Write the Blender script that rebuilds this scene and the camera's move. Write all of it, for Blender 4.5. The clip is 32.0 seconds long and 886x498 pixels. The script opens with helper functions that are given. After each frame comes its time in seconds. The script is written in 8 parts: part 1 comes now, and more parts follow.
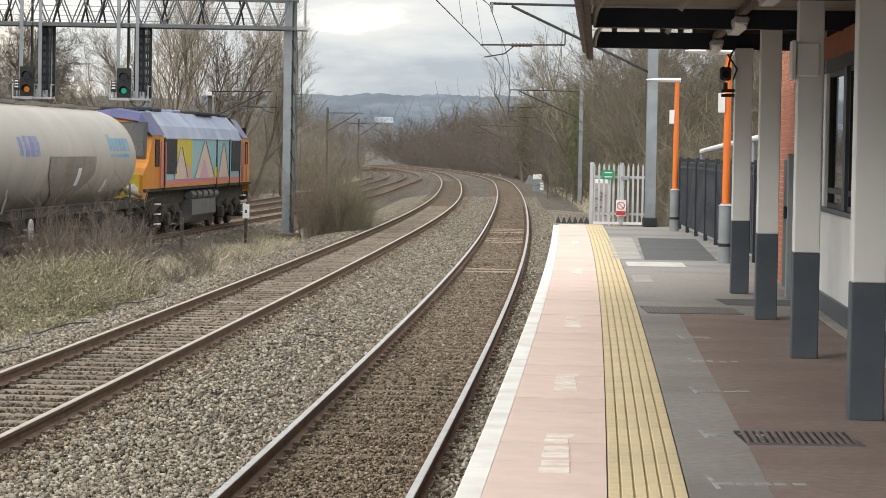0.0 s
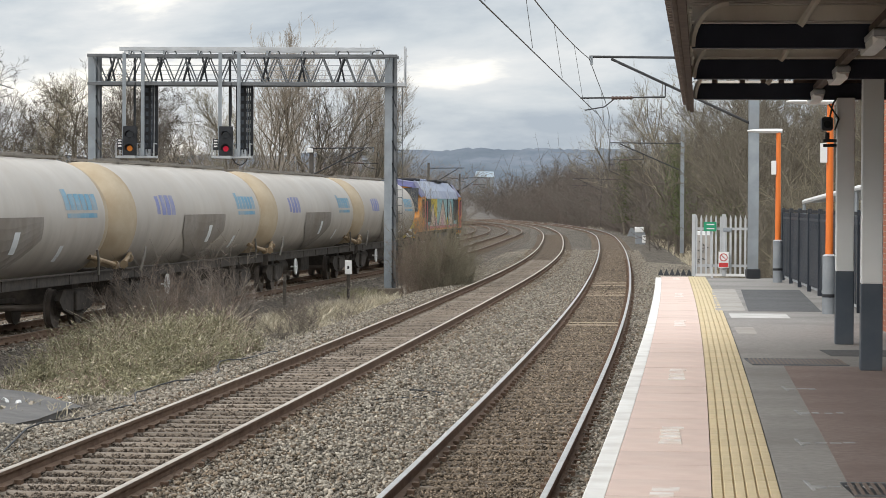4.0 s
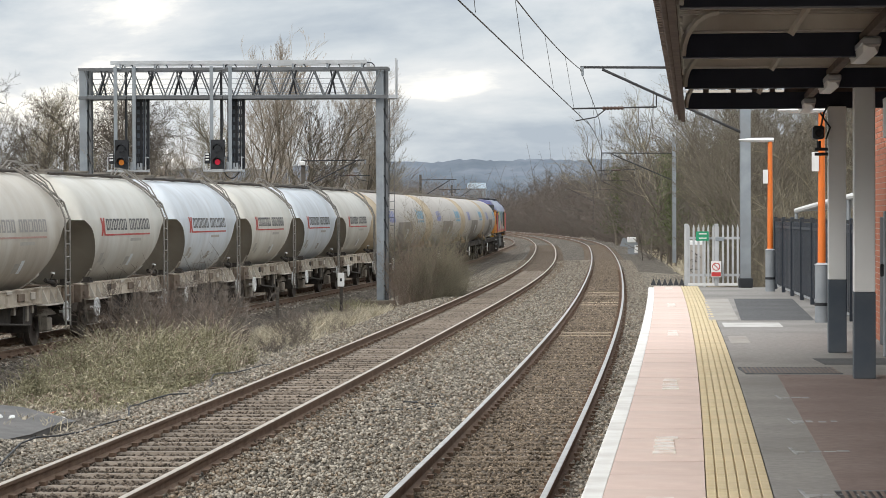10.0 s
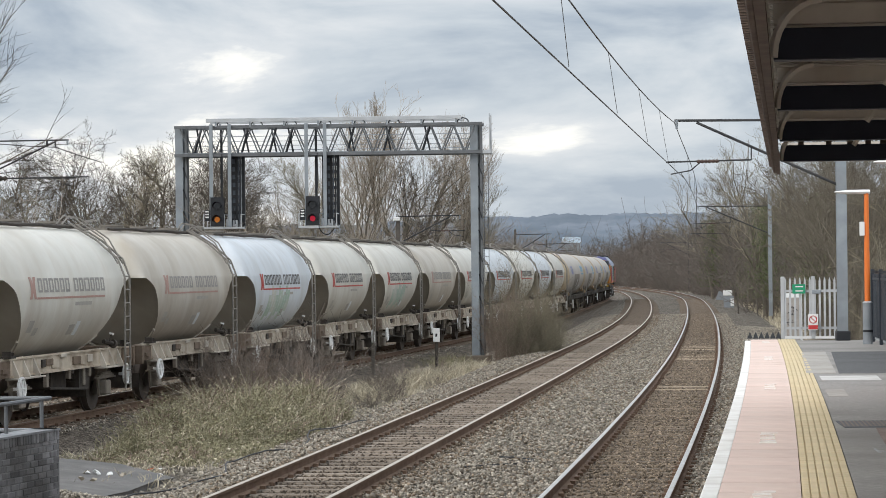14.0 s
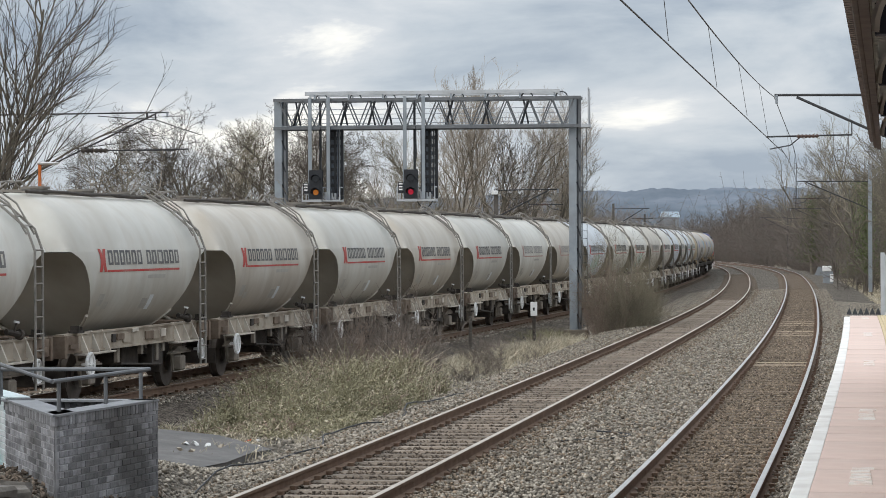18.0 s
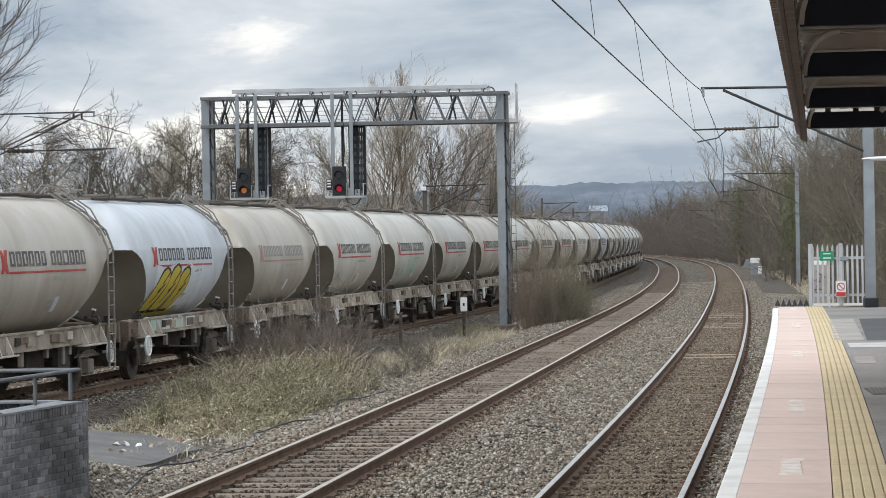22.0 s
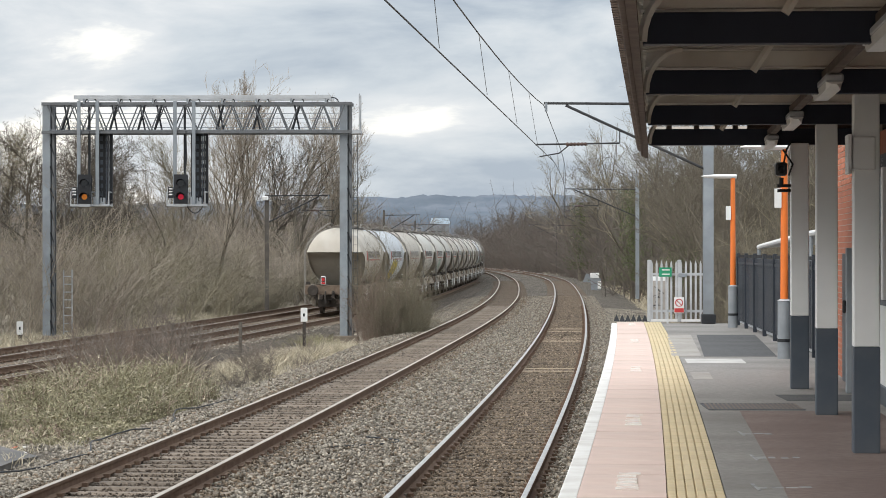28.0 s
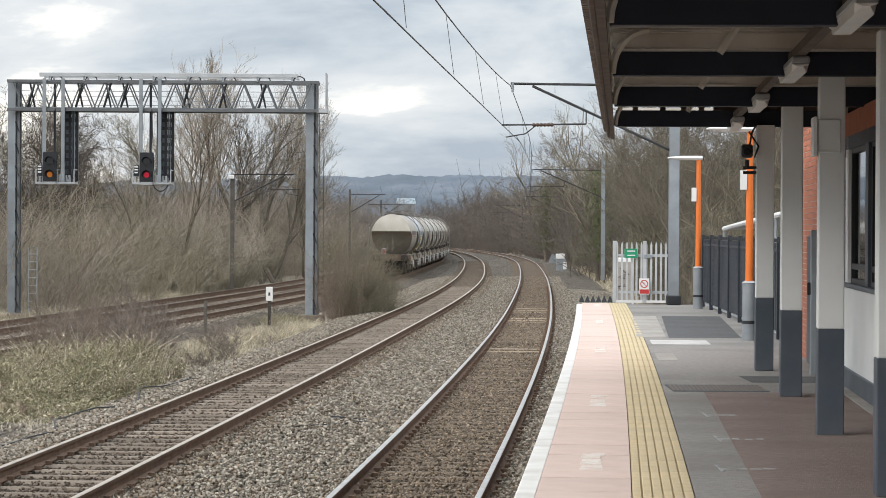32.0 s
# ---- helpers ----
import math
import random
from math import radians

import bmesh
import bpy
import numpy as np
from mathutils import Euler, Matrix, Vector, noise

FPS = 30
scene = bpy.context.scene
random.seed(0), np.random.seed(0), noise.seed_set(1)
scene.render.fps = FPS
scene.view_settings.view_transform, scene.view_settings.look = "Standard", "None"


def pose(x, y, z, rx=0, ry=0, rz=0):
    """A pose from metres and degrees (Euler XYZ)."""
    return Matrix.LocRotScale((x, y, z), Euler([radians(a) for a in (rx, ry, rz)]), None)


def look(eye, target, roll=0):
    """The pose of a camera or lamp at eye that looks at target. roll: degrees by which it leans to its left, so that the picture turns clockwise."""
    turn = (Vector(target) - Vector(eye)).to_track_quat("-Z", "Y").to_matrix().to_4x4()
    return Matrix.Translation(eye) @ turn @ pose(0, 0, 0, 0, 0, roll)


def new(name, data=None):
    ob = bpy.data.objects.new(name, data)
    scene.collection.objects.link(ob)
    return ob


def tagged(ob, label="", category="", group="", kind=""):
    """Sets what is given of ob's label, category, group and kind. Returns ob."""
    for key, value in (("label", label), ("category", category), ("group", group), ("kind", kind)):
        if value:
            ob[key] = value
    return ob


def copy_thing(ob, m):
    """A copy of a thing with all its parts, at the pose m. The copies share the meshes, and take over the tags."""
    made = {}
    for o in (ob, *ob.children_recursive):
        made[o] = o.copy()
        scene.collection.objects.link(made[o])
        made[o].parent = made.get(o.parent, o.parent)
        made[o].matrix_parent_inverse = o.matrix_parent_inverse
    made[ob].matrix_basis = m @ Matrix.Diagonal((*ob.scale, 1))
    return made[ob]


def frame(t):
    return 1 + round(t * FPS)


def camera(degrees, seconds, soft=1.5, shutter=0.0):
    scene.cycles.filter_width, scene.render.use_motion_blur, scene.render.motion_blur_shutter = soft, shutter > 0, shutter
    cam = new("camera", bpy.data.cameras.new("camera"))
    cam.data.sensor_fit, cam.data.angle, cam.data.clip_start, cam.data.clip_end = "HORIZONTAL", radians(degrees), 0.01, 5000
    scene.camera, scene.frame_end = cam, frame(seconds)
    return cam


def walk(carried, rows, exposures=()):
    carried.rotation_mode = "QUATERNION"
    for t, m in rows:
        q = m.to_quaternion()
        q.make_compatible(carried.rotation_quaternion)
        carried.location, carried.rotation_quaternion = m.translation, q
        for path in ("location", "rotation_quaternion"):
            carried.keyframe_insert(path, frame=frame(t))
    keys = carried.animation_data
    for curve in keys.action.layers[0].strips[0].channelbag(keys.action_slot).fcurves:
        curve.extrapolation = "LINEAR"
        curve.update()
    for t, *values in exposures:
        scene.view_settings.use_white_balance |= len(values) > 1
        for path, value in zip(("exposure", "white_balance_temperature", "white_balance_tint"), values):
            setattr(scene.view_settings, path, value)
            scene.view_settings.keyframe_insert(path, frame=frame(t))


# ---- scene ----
cam = camera(19.77, 32.0, 0.8)
EYE = (0.0, 0.0, 1.7)
# seconds, a point that the camera looks at, its lean
SIGHT = [
    (0, (0.839, 99.92, -2.207), 0.978),
    (0.5, (0.429, 99.923, -2.212), 0.69),
    (1, (-0.702, 99.955, -1.201), 1.236),
    (1.5, (-1.753, 99.96, -0.531), 1.121),
    (2, (-2.085, 99.958, -0.317), 0.666),
    (2.5, (-2.125, 99.955, -0.402), 0.492),
    (4.5, (-4.413, 99.893, 0.282), 0.111),
    (5, (-7.192, 99.74, 1.222), 0.127),
    (5.5, (-10.126, 99.478, 0.439), -0.125),
    (6, (-9.806, 99.501, -0.167), -0.183),
    (6.5, (-8.114, 99.647, -0.434), -0.031),
    (7, (-6.763, 99.749, -0.395), -0.014),
    (7.5, (-6.069, 99.794, -0.376), -0.342),
    (8, (-5.942, 99.799, -0.493), -0.431),
    (8.5, (-5.759, 99.815, -0.228), 0.105),
    (9, (-5.255, 99.852, 0.29), 0.131),
    (9.5, (-4.075, 99.911, 0.657), -0.234),
    (10, (-2.904, 99.949, 0.341), -0.189),
    (10.5, (-2.391, 99.953, -0.196), 0.065),
    (11, (-2.467, 99.948, -0.39), 0.136),
    (11.5, (-2.491, 99.955, 0.008), 0.105),
    (12, (-1.703, 99.977, 0.386), 0.342),
    (12.5, (0.198, 99.984, -0.069), 0.643),
    (13, (0.257, 99.996, 0.819), 0.962),
    (13.5, (-2.497, 99.967, 2.258), 0.296),
    (14, (-6.619, 99.777, 2.527), -0.598),
    (14.5, (-10.45, 99.452, 1.973), -1.13),
    (15, (-12.345, 99.235, 1.581), -1.144),
    (15.5, (-11.765, 99.305, 1.422), -0.784),
    (17.5, (-8.968, 99.597, 1.54), -0.248),
    (18, (-10.462, 99.451, 1.521), -0.286),
    (18.5, (-11.407, 99.347, 1.531), -0.108),
    (19, (-11.581, 99.327, 1.356), 0.09),
    (19.5, (-11.119, 99.379, 1.285), 0.057),
    (20, (-10.333, 99.464, 1.344), -0.069),
    (20.5, (-9.302, 99.565, 1.249), -0.323),
    (21, (-8.664, 99.623, 1.283), -0.558),
    (21.5, (-8.269, 99.657, 1.41), -0.84),
    (22, (-7.692, 99.703, 1.342), -0.975),
    (22.5, (-6.972, 99.754, 1.006), -0.815),
    (23, (-6.494, 99.785, 0.783), -0.686),
    (23.5, (-6.445, 99.788, 0.754), -0.562),
    (24, (-6.367, 99.795, 1.097), -0.632),
    (24.5, (-6.033, 99.818, 1.713), -0.838),
    (26.5, (-6.52, 99.787, 1.826), -0.65),
    (27, (-4.03, 99.919, 1.883), -0.28),
    (27.5, (-2.55, 99.967, 1.703), 0.115),
    (28, (-1.46, 99.989, 1.732), -0.034),
    (28.5, (-0.625, 99.998, 1.806), -0.282),
    (29, (-0.222, 100, 1.614), -0.375),
    (29.5, (-0.037, 100, 1.581), -0.349),
    (30, (0, 100, 1.7), -0.25),
    (30.5, (0.103, 100, 1.668), -0.121),
    (31, (0.57, 99.997, 1.276), 0.062),
    (31.5, (0.388, 99.997, 1.077), 0.096),
    (32, (-0.11, 99.997, 0.946), 0.313)
]
walk(cam, [(t, look(EYE, p, a)) for t, p, a in SIGHT], [(0, 0.42, 6950, 10), (1, 0.42, 7000, 10), (2.5, 0.36, 6850, 10), (5, 0.26, 6600, 10), (8, 0.28, 6650, 10), (11, 0.34, 6650, 10), (13, 0.31, 6600, 10), (15, 0.12, 6380, 10),
                                                                   (19, 0.11, 6380, 10), (22, 0.16, 6350, 10), (24, 0.18, 6450, 10), (28, 0.29, 6550, 10), (32, 0.34, 6550, 10)])

# ---- world and light: an overcast winter day ----
SUN_EL, SUN_AZ = 33.0, 224.0
world = bpy.data.worlds.new("overcast_sky")
scene.world = world
world.use_nodes = True
wn, wl = world.node_tree.nodes, world.node_tree.links
wn.clear()


def wnode(kind, **kw):
    n = wn.new(kind)
    for k, v in kw.items():
        n.inputs[k].default_value = v
    return n


w_out = wnode("ShaderNodeOutputWorld")
w_sky = wnode("ShaderNodeTexSky")
w_sky.sky_type = "NISHITA"
w_sky.sun_disc = False
w_sky.sun_elevation, w_sky.sun_rotation = radians(SUN_EL), radians(SUN_AZ)
w_bg = wnode("ShaderNodeBackground", Strength=0.05)
wl.new(w_sky.outputs[0], w_bg.inputs["Color"])
w_co = wnode("ShaderNodeTexCoord")
w_map = wnode("ShaderNodeMapping")
w_map.inputs["Scale"].default_value = (1.0, 1.0, 3.2)
w_map.inputs["Location"].default_value = (3.1, 0.4, 0.9)
wl.new(w_co.outputs["Generated"], w_map.inputs["Vector"])
w_n1 = wnode("ShaderNodeTexNoise", Scale=7.5, Detail=7.0, Roughness=0.55, Distortion=0.3)
wl.new(w_map.outputs[0], w_n1.inputs["Vector"])
w_ramp = wnode("ShaderNodeValToRGB")
cr = w_ramp.color_ramp
cr.elements[0].position, cr.elements[0].color = 0.36, (0.43, 0.50, 0.59, 1)
cr.elements[1].position, cr.elements[1].color = 0.64, (1.22, 1.19, 1.11, 1)
e = cr.elements.new(0.46)
e.color = (0.62, 0.68, 0.74, 1)
e = cr.elements.new(0.57)
e.color = (0.80, 0.83, 0.86, 1)
wl.new(w_n1.outputs[0], w_ramp.inputs[0])
w_cloud = wnode("ShaderNodeBackground", Strength=1.0)
# an overcast sky is brighter overhead than at the horizon
w_sep = wnode("ShaderNodeSeparateXYZ")
wl.new(w_co.outputs["Generated"], w_sep.inputs[0])
w_lift = wnode("ShaderNodeMapRange")
w_lift.inputs["From Min"].default_value, w_lift.inputs["From Max"].default_value = 0.15, 0.9
w_lift.inputs["To Min"].default_value, w_lift.inputs["To Max"].default_value = 0.90, 2.0
wl.new(w_sep.outputs["Z"], w_lift.inputs["Value"])
wl.new(w_lift.outputs[0], w_cloud.inputs["Strength"])
wl.new(w_ramp.outputs[0], w_cloud.inputs["Color"])
w_mix = wnode("ShaderNodeMixShader", Fac=0.88)
wl.new(w_bg.outputs[0], w_mix.inputs[1])
wl.new(w_cloud.outputs[0], w_mix.inputs[2])
wl.new(w_mix.outputs[0], w_out.inputs["Surface"])

sun = new("sun", bpy.data.lights.new("sun", "SUN"))
sun.data.energy, sun.data.angle, sun.data.color = 1.4, radians(40), (1.0, 0.96, 0.9)
sun.matrix_world = look((0, 0, 50), (50 * math.sin(radians(SUN_AZ)) * -1, 50 * math.cos(radians(SUN_AZ)) * -1, 50 - 50 * math.tan(radians(SUN_EL))))


# ---- materials ----
def mat(name, a, b=None, scale=6.0, rough=0.8, metal=0.0, bump=0.0, bscale=None, stretch=(1, 1, 1), dirt=None, dscale=1.0,
        damount=0.5, vary=0.0, island=False, spec=0.35, coords="Object", streak=None, samount=0.0, splash=None, emit=None):
    """Two-colour grain, a coarser stain, bump, and a change of value from piece to piece."""
    m = bpy.data.materials.new(name)
    m.use_nodes = True
    n, l = m.node_tree.nodes, m.node_tree.links
    p = n["Principled BSDF"]
    p.inputs["Roughness"].default_value = rough
    p.inputs["Metallic"].default_value = metal
    p.inputs["Specular IOR Level"].default_value = spec
    b = b or tuple(c * 0.8 for c in a)
    if coords == "World":
        co, coords = n.new("ShaderNodeNewGeometry"), "Position"
    else:
        co = n.new("ShaderNodeTexCoord")
    mp = n.new("ShaderNodeMapping")
    mp.inputs["Scale"].default_value = stretch
    l.new(co.outputs[coords], mp.inputs["Vector"])
    t = n.new("ShaderNodeTexNoise")
    t.inputs["Scale"].default_value, t.inputs["Detail"].default_value, t.inputs["Roughness"].default_value = scale, 6.0, 0.6
    l.new(mp.outputs[0], t.inputs["Vector"])
    r = n.new("ShaderNodeValToRGB")
    r.color_ramp.elements[0].position, r.color_ramp.elements[1].position = 0.32, 0.68
    r.color_ramp.elements[0].color, r.color_ramp.elements[1].color = (*a, 1), (*b, 1)
    l.new(t.outputs[0], r.inputs[0])
    out = r.outputs[0]

    def blend(colour, source, lo, hi, amount, cur):
        g = n.new("ShaderNodeMapRange")
        g.inputs["From Min"].default_value, g.inputs["From Max"].default_value = lo, hi
        g.inputs["To Max"].default_value = amount
        l.new(source, g.inputs["Value"])
        x = n.new("ShaderNodeMix")
        x.data_type = "RGBA"
        l.new(g.outputs[0], x.inputs["Factor"])
        l.new(cur, x.inputs[6])
        x.inputs[7].default_value = (*colour, 1)
        return x.outputs[2]

    if dirt:
        d = n.new("ShaderNodeTexNoise")
        d.inputs["Scale"].default_value, d.inputs["Detail"].default_value = dscale, 4.0
        l.new(co.outputs[coords], d.inputs["Vector"])
        out = blend(dirt, d.outputs[0], 0.42, 0.68, damount, out)
    if streak:
        mp2 = n.new("ShaderNodeMapping")
        mp2.inputs["Scale"].default_value = (1.0, 0.6, 0.22)
        l.new(co.outputs[coords], mp2.inputs["Vector"])
        d = n.new("ShaderNodeTexNoise")
        d.inputs["Scale"].default_value, d.inputs["Detail"].default_value = 2.6, 5.0
        l.new(mp2.outputs[0], d.inputs["Vector"])
        out = blend(streak, d.outputs[0], 0.46, 0.74, samount, out)
    if splash:  # grime thrown up by the wheels: colour, ragged edge's height and depth, amount
        sp_ = n.new("ShaderNodeSeparateXYZ")
        l.new(co.outputs[coords], sp_.inputs[0])
        mp3 = n.new("ShaderNodeMapping")
        mp3.inputs["Scale"].default_value = (1.0, 0.2, 0.35)
        l.new(co.outputs[coords], mp3.inputs["Vector"])
        d = n.new("ShaderNodeTexNoise")
        d.inputs["Scale"].default_value, d.inputs["Detail"].default_value, d.inputs["Roughness"].default_value = 1.7, 6.0, 0.65
        l.new(mp3.outputs[0], d.inputs["Vector"])
        mul = n.new("ShaderNodeMath")
        mul.operation = "MULTIPLY_ADD"
        mul.inputs[1].default_value = 2.6
        l.new(d.outputs[0], mul.inputs[0])
        l.new(sp_.outputs["Z"], mul.inputs[2])
        out = blend(splash[0], mul.outputs[0], splash[1] + 1.3, splash[1] + 1.3 - splash[2], splash[3], out)
    if vary:
        v = n.new("ShaderNodeHueSaturation")
        g = n.new("ShaderNodeMapRange")
        g.inputs["To Min"].default_value, g.inputs["To Max"].default_value = 1 - vary, 1 + vary
        if island:
            s = n.new("ShaderNodeNewGeometry")
            l.new(s.outputs["Random Per Island"], g.inputs["Value"])
        else:
            s = n.new("ShaderNodeObjectInfo")
            l.new(s.outputs["Random"], g.inputs["Value"])
        l.new(g.outputs[0], v.inputs["Value"])
        l.new(out, v.inputs["Color"])
        out = v.outputs[0]
    l.new(out, p.inputs["Base Color"])
    if bump:
        t2 = n.new("ShaderNodeTexNoise")
        t2.inputs["Scale"].default_value, t2.inputs["Detail"].default_value = bscale or scale * 3, 6.0
        l.new(mp.outputs[0], t2.inputs["Vector"])
        k = n.new("ShaderNodeBump")
        k.inputs["Strength"].default_value, k.inputs["Distance"].default_value = bump, 0.02
        l.new(t2.outputs[0], k.inputs["Height"])
        l.new(k.outputs[0], p.inputs["Normal"])
    if emit:
        p.inputs["Emission Color"].default_value = (*emit[0], 1)
        p.inputs["Emission Strength"].default_value = emit[1]
    return m


def ballast_mat(name, tones, scale, depth):
    """Crushed stone: cells with their own tone, dark gaps between them, and relief."""
    m = bpy.data.materials.new(name)
    m.use_nodes = True
    n, l = m.node_tree.nodes, m.node_tree.links
    p = n["Principled BSDF"]
    p.inputs["Roughness"].default_value = 0.95
    p.inputs["Specular IOR Level"].default_value = 0.15
    co = n.new("ShaderNodeTexCoord")
    v = n.new("ShaderNodeTexVoronoi")
    v.inputs["Scale"].default_value = scale
    l.new(co.outputs["Object"], v.inputs["Vector"])
    sep = n.new("ShaderNodeSeparateColor")
    l.new(v.outputs["Color"], sep.inputs[0])
    r = n.new("ShaderNodeValToRGB")
    els = r.color_ramp.elements
    els[0].position, els[0].color = 0.0, (*tones[0], 1)
    els[1].position, els[1].color = 1.0, (*tones[-1], 1)
    for i, c in enumerate(tones[1:-1]):
        els.new((i + 1) / (len(tones) - 1)).color = (*c, 1)
    l.new(sep.outputs[0], r.inputs[0])
    big = n.new("ShaderNodeTexNoise")
    big.inputs["Scale"].default_value, big.inputs["Detail"].default_value = 0.6, 5.0
    l.new(co.outputs["Object"], big.inputs["Vector"])
    g = n.new("ShaderNodeMapRange")
    g.inputs["From Min"].default_value, g.inputs["From Max"].default_value = 0.3, 0.7
    g.inputs["To Min"].default_value, g.inputs["To Max"].default_value = 0.72, 1.2
    l.new(big.outputs[0], g.inputs["Value"])
    hs = n.new("ShaderNodeHueSaturation")
    l.new(g.outputs[0], hs.inputs["Value"])
    l.new(r.outputs[0], hs.inputs["Color"])
    l.new(hs.outputs[0], p.inputs["Base Color"])
    k = n.new("ShaderNodeBump")
    k.invert = True
    k.inputs["Strength"].default_value, k.inputs["Distance"].default_value = 1.0, depth
    l.new(v.outputs["Distance"], k.inputs["Height"])
    l.new(k.outputs[0], p.inputs["Normal"])
    return m


BALLAST = ballast_mat("ballast_stone", [(0.05, 0.044, 0.036), (0.11, 0.096, 0.079), (0.18, 0.157, 0.13), (0.30, 0.268, 0.225), (0.06, 0.052, 0.044)], 17.0, 0.08)
BALLAST_RUST = ballast_mat("ballast_rusty", [(0.05, 0.042, 0.034), (0.10, 0.083, 0.066), (0.17, 0.143, 0.116), (0.27, 0.23, 0.19), (0.06, 0.05, 0.041)], 17.0, 0.08)
SOIL = mat("soil_litter", (0.195, 0.164, 0.126), (0.33, 0.286, 0.225), 3.0, 0.95, bump=0.6, bscale=20, dirt=(0.16, 0.15, 0.09), dscale=0.3, damount=0.5)
STONE_RUST = mat("loose_brown_ballast", (0.125, 0.096, 0.068), (0.285, 0.226, 0.167), 9.0, 0.95, vary=0.65, island=True)
STONE_CRIB = mat("crib_ballast", (0.075, 0.058, 0.045), (0.19, 0.152, 0.118), 9.0, 0.95, vary=0.6, island=True)
FENCE_DARK = mat("fence_dark_slate", (0.022, 0.028, 0.038), (0.035, 0.042, 0.054), 2.0, 0.5)
STONE = mat("loose_ballast", (0.19, 0.168, 0.137), (0.42, 0.377, 0.313), 9.0, 0.95, vary=0.5, island=True)
RAIL_TOP = mat("rail_polished", (0.66, 0.64, 0.61), (0.50, 0.47, 0.43), 3.0, 0.3, 0.85, bump=0.05, bscale=50)
RAIL_TAN = mat("rail_tan_head", (0.58, 0.51, 0.43), (0.45, 0.385, 0.315), 3.0, 0.4, 0.6)
RAIL_DULL = mat("rail_dull_head", (0.25, 0.20, 0.16), (0.16, 0.12, 0.10), 3.0, 0.5, 0.5)
RUST = mat("rail_rust", (0.12, 0.074, 0.05), (0.195, 0.13, 0.09), 4.0, 0.9, bump=0.2, bscale=60)
CONCRETE_SL = mat("sleeper_concrete", (0.20, 0.166, 0.134), (0.31, 0.262, 0.215), 5.0, 0.92, bump=0.25, bscale=50, dirt=(0.15, 0.118, 0.09), dscale=1.5, damount=0.6, vary=0.25)
TIMBER_SL = mat("sleeper_timber", (0.46, 0.37, 0.27), (0.34, 0.27, 0.19), 2.0, 0.9, bump=0.3, stretch=(8, 1, 1), vary=0.2)
RUST_SL = mat("sleeper_stained", (0.125, 0.096, 0.071), (0.20, 0.158, 0.12), 5.0, 0.92, bump=0.25, bscale=50, vary=0.2)
PINK = mat("platform_pink_slab", (0.66, 0.505, 0.44), (0.72, 0.57, 0.50), 4.0, 0.85, bump=0.1, bscale=90, dirt=(0.50, 0.42, 0.37), dscale=0.8, damount=0.5, vary=0.04)
WHITE_LINE = mat("white_line_paint", (0.84, 0.83, 0.80), (0.78, 0.76, 0.72), 5.0, 0.7, bump=0.15, bscale=60, dirt=(0.5, 0.46, 0.42), dscale=2.0, damount=0.5)
TACTILE = mat("tactile_buff", (0.58, 0.465, 0.275), (0.66, 0.545, 0.355), 6.0, 0.85, bump=0.15, bscale=70, dirt=(0.46, 0.38, 0.25), dscale=1.2, damount=0.5, vary=0.05)
TARMAC = mat("tarmac_grey", (0.262, 0.248, 0.232), (0.35, 0.332, 0.312), 14.0, 0.9, bump=0.5, bscale=220, dirt=(0.19, 0.178, 0.165), dscale=0.45, damount=0.8, spec=0.3)
TARMAC_NEW = mat("tarmac_dark", (0.085, 0.085, 0.088), (0.12, 0.12, 0.12), 14.0, 0.9, bump=0.5, bscale=220, dirt=(0.14, 0.14, 0.14), dscale=0.9, damount=0.5)
TARMAC_RED = mat("tarmac_reddish", (0.212, 0.162, 0.143), (0.275, 0.215, 0.19), 12.0, 0.9, bump=0.5, bscale=220, dirt=(0.18, 0.125, 0.11), dscale=0.8, damount=0.6)
PATCH = mat("concrete_patch", (0.34, 0.315, 0.285), (0.43, 0.402, 0.368), 8.0, 0.9, bump=0.2, bscale=80, dirt=(0.27, 0.25, 0.228), dscale=1.2, damount=0.7)
PATCH_PALE = mat("pale_worn_paint", (0.60, 0.585, 0.56), (0.52, 0.50, 0.475), 6.0, 0.85, dirt=(0.40, 0.385, 0.36), dscale=2.5, damount=0.7)
EDGE_BRICK = mat("platform_wall_brick", (0.12, 0.085, 0.075), (0.18, 0.13, 0.11), 6.0, 0.9, bump=0.3, bscale=30)
GALV = mat("galvanised_steel", (0.26, 0.292, 0.32), (0.33, 0.362, 0.39), 3.0, 0.55, 0.35, bump=0.05, bscale=30, dirt=(0.22, 0.23, 0.24), dscale=1.4, damount=0.5)
GALV_D = mat("galvanised_dull", (0.115, 0.122, 0.13), (0.18, 0.19, 0.2), 3.0, 0.6, 0.3, dirt=(0.13, 0.13, 0.13), dscale=1.4, damount=0.5)
GALV_L = mat("galvanised_light", (0.45, 0.47, 0.49), (0.54, 0.56, 0.58), 3.0, 0.5, 0.3, dirt=(0.33, 0.33, 0.33), dscale=1.8, damount=0.4)
BLACK = mat("black_paint", (0.018, 0.02, 0.024), (0.028, 0.03, 0.034), 4.0, 0.5)
NAVY = mat("dark_navy_paint", (0.013, 0.016, 0.03), (0.02, 0.024, 0.04), 3.0, 0.55)
SLATE = mat("slate_blue_paint", (0.062, 0.078, 0.10), (0.085, 0.10, 0.122), 2.0, 0.5, dirt=(0.10, 0.11, 0.12), dscale=2.0, damount=0.4)
PALE = mat("pale_grey_paint", (0.76, 0.775, 0.775), (0.81, 0.825, 0.825), 1.6, 0.55, dirt=(0.68, 0.69, 0.68), dscale=1.0, damount=0.6)
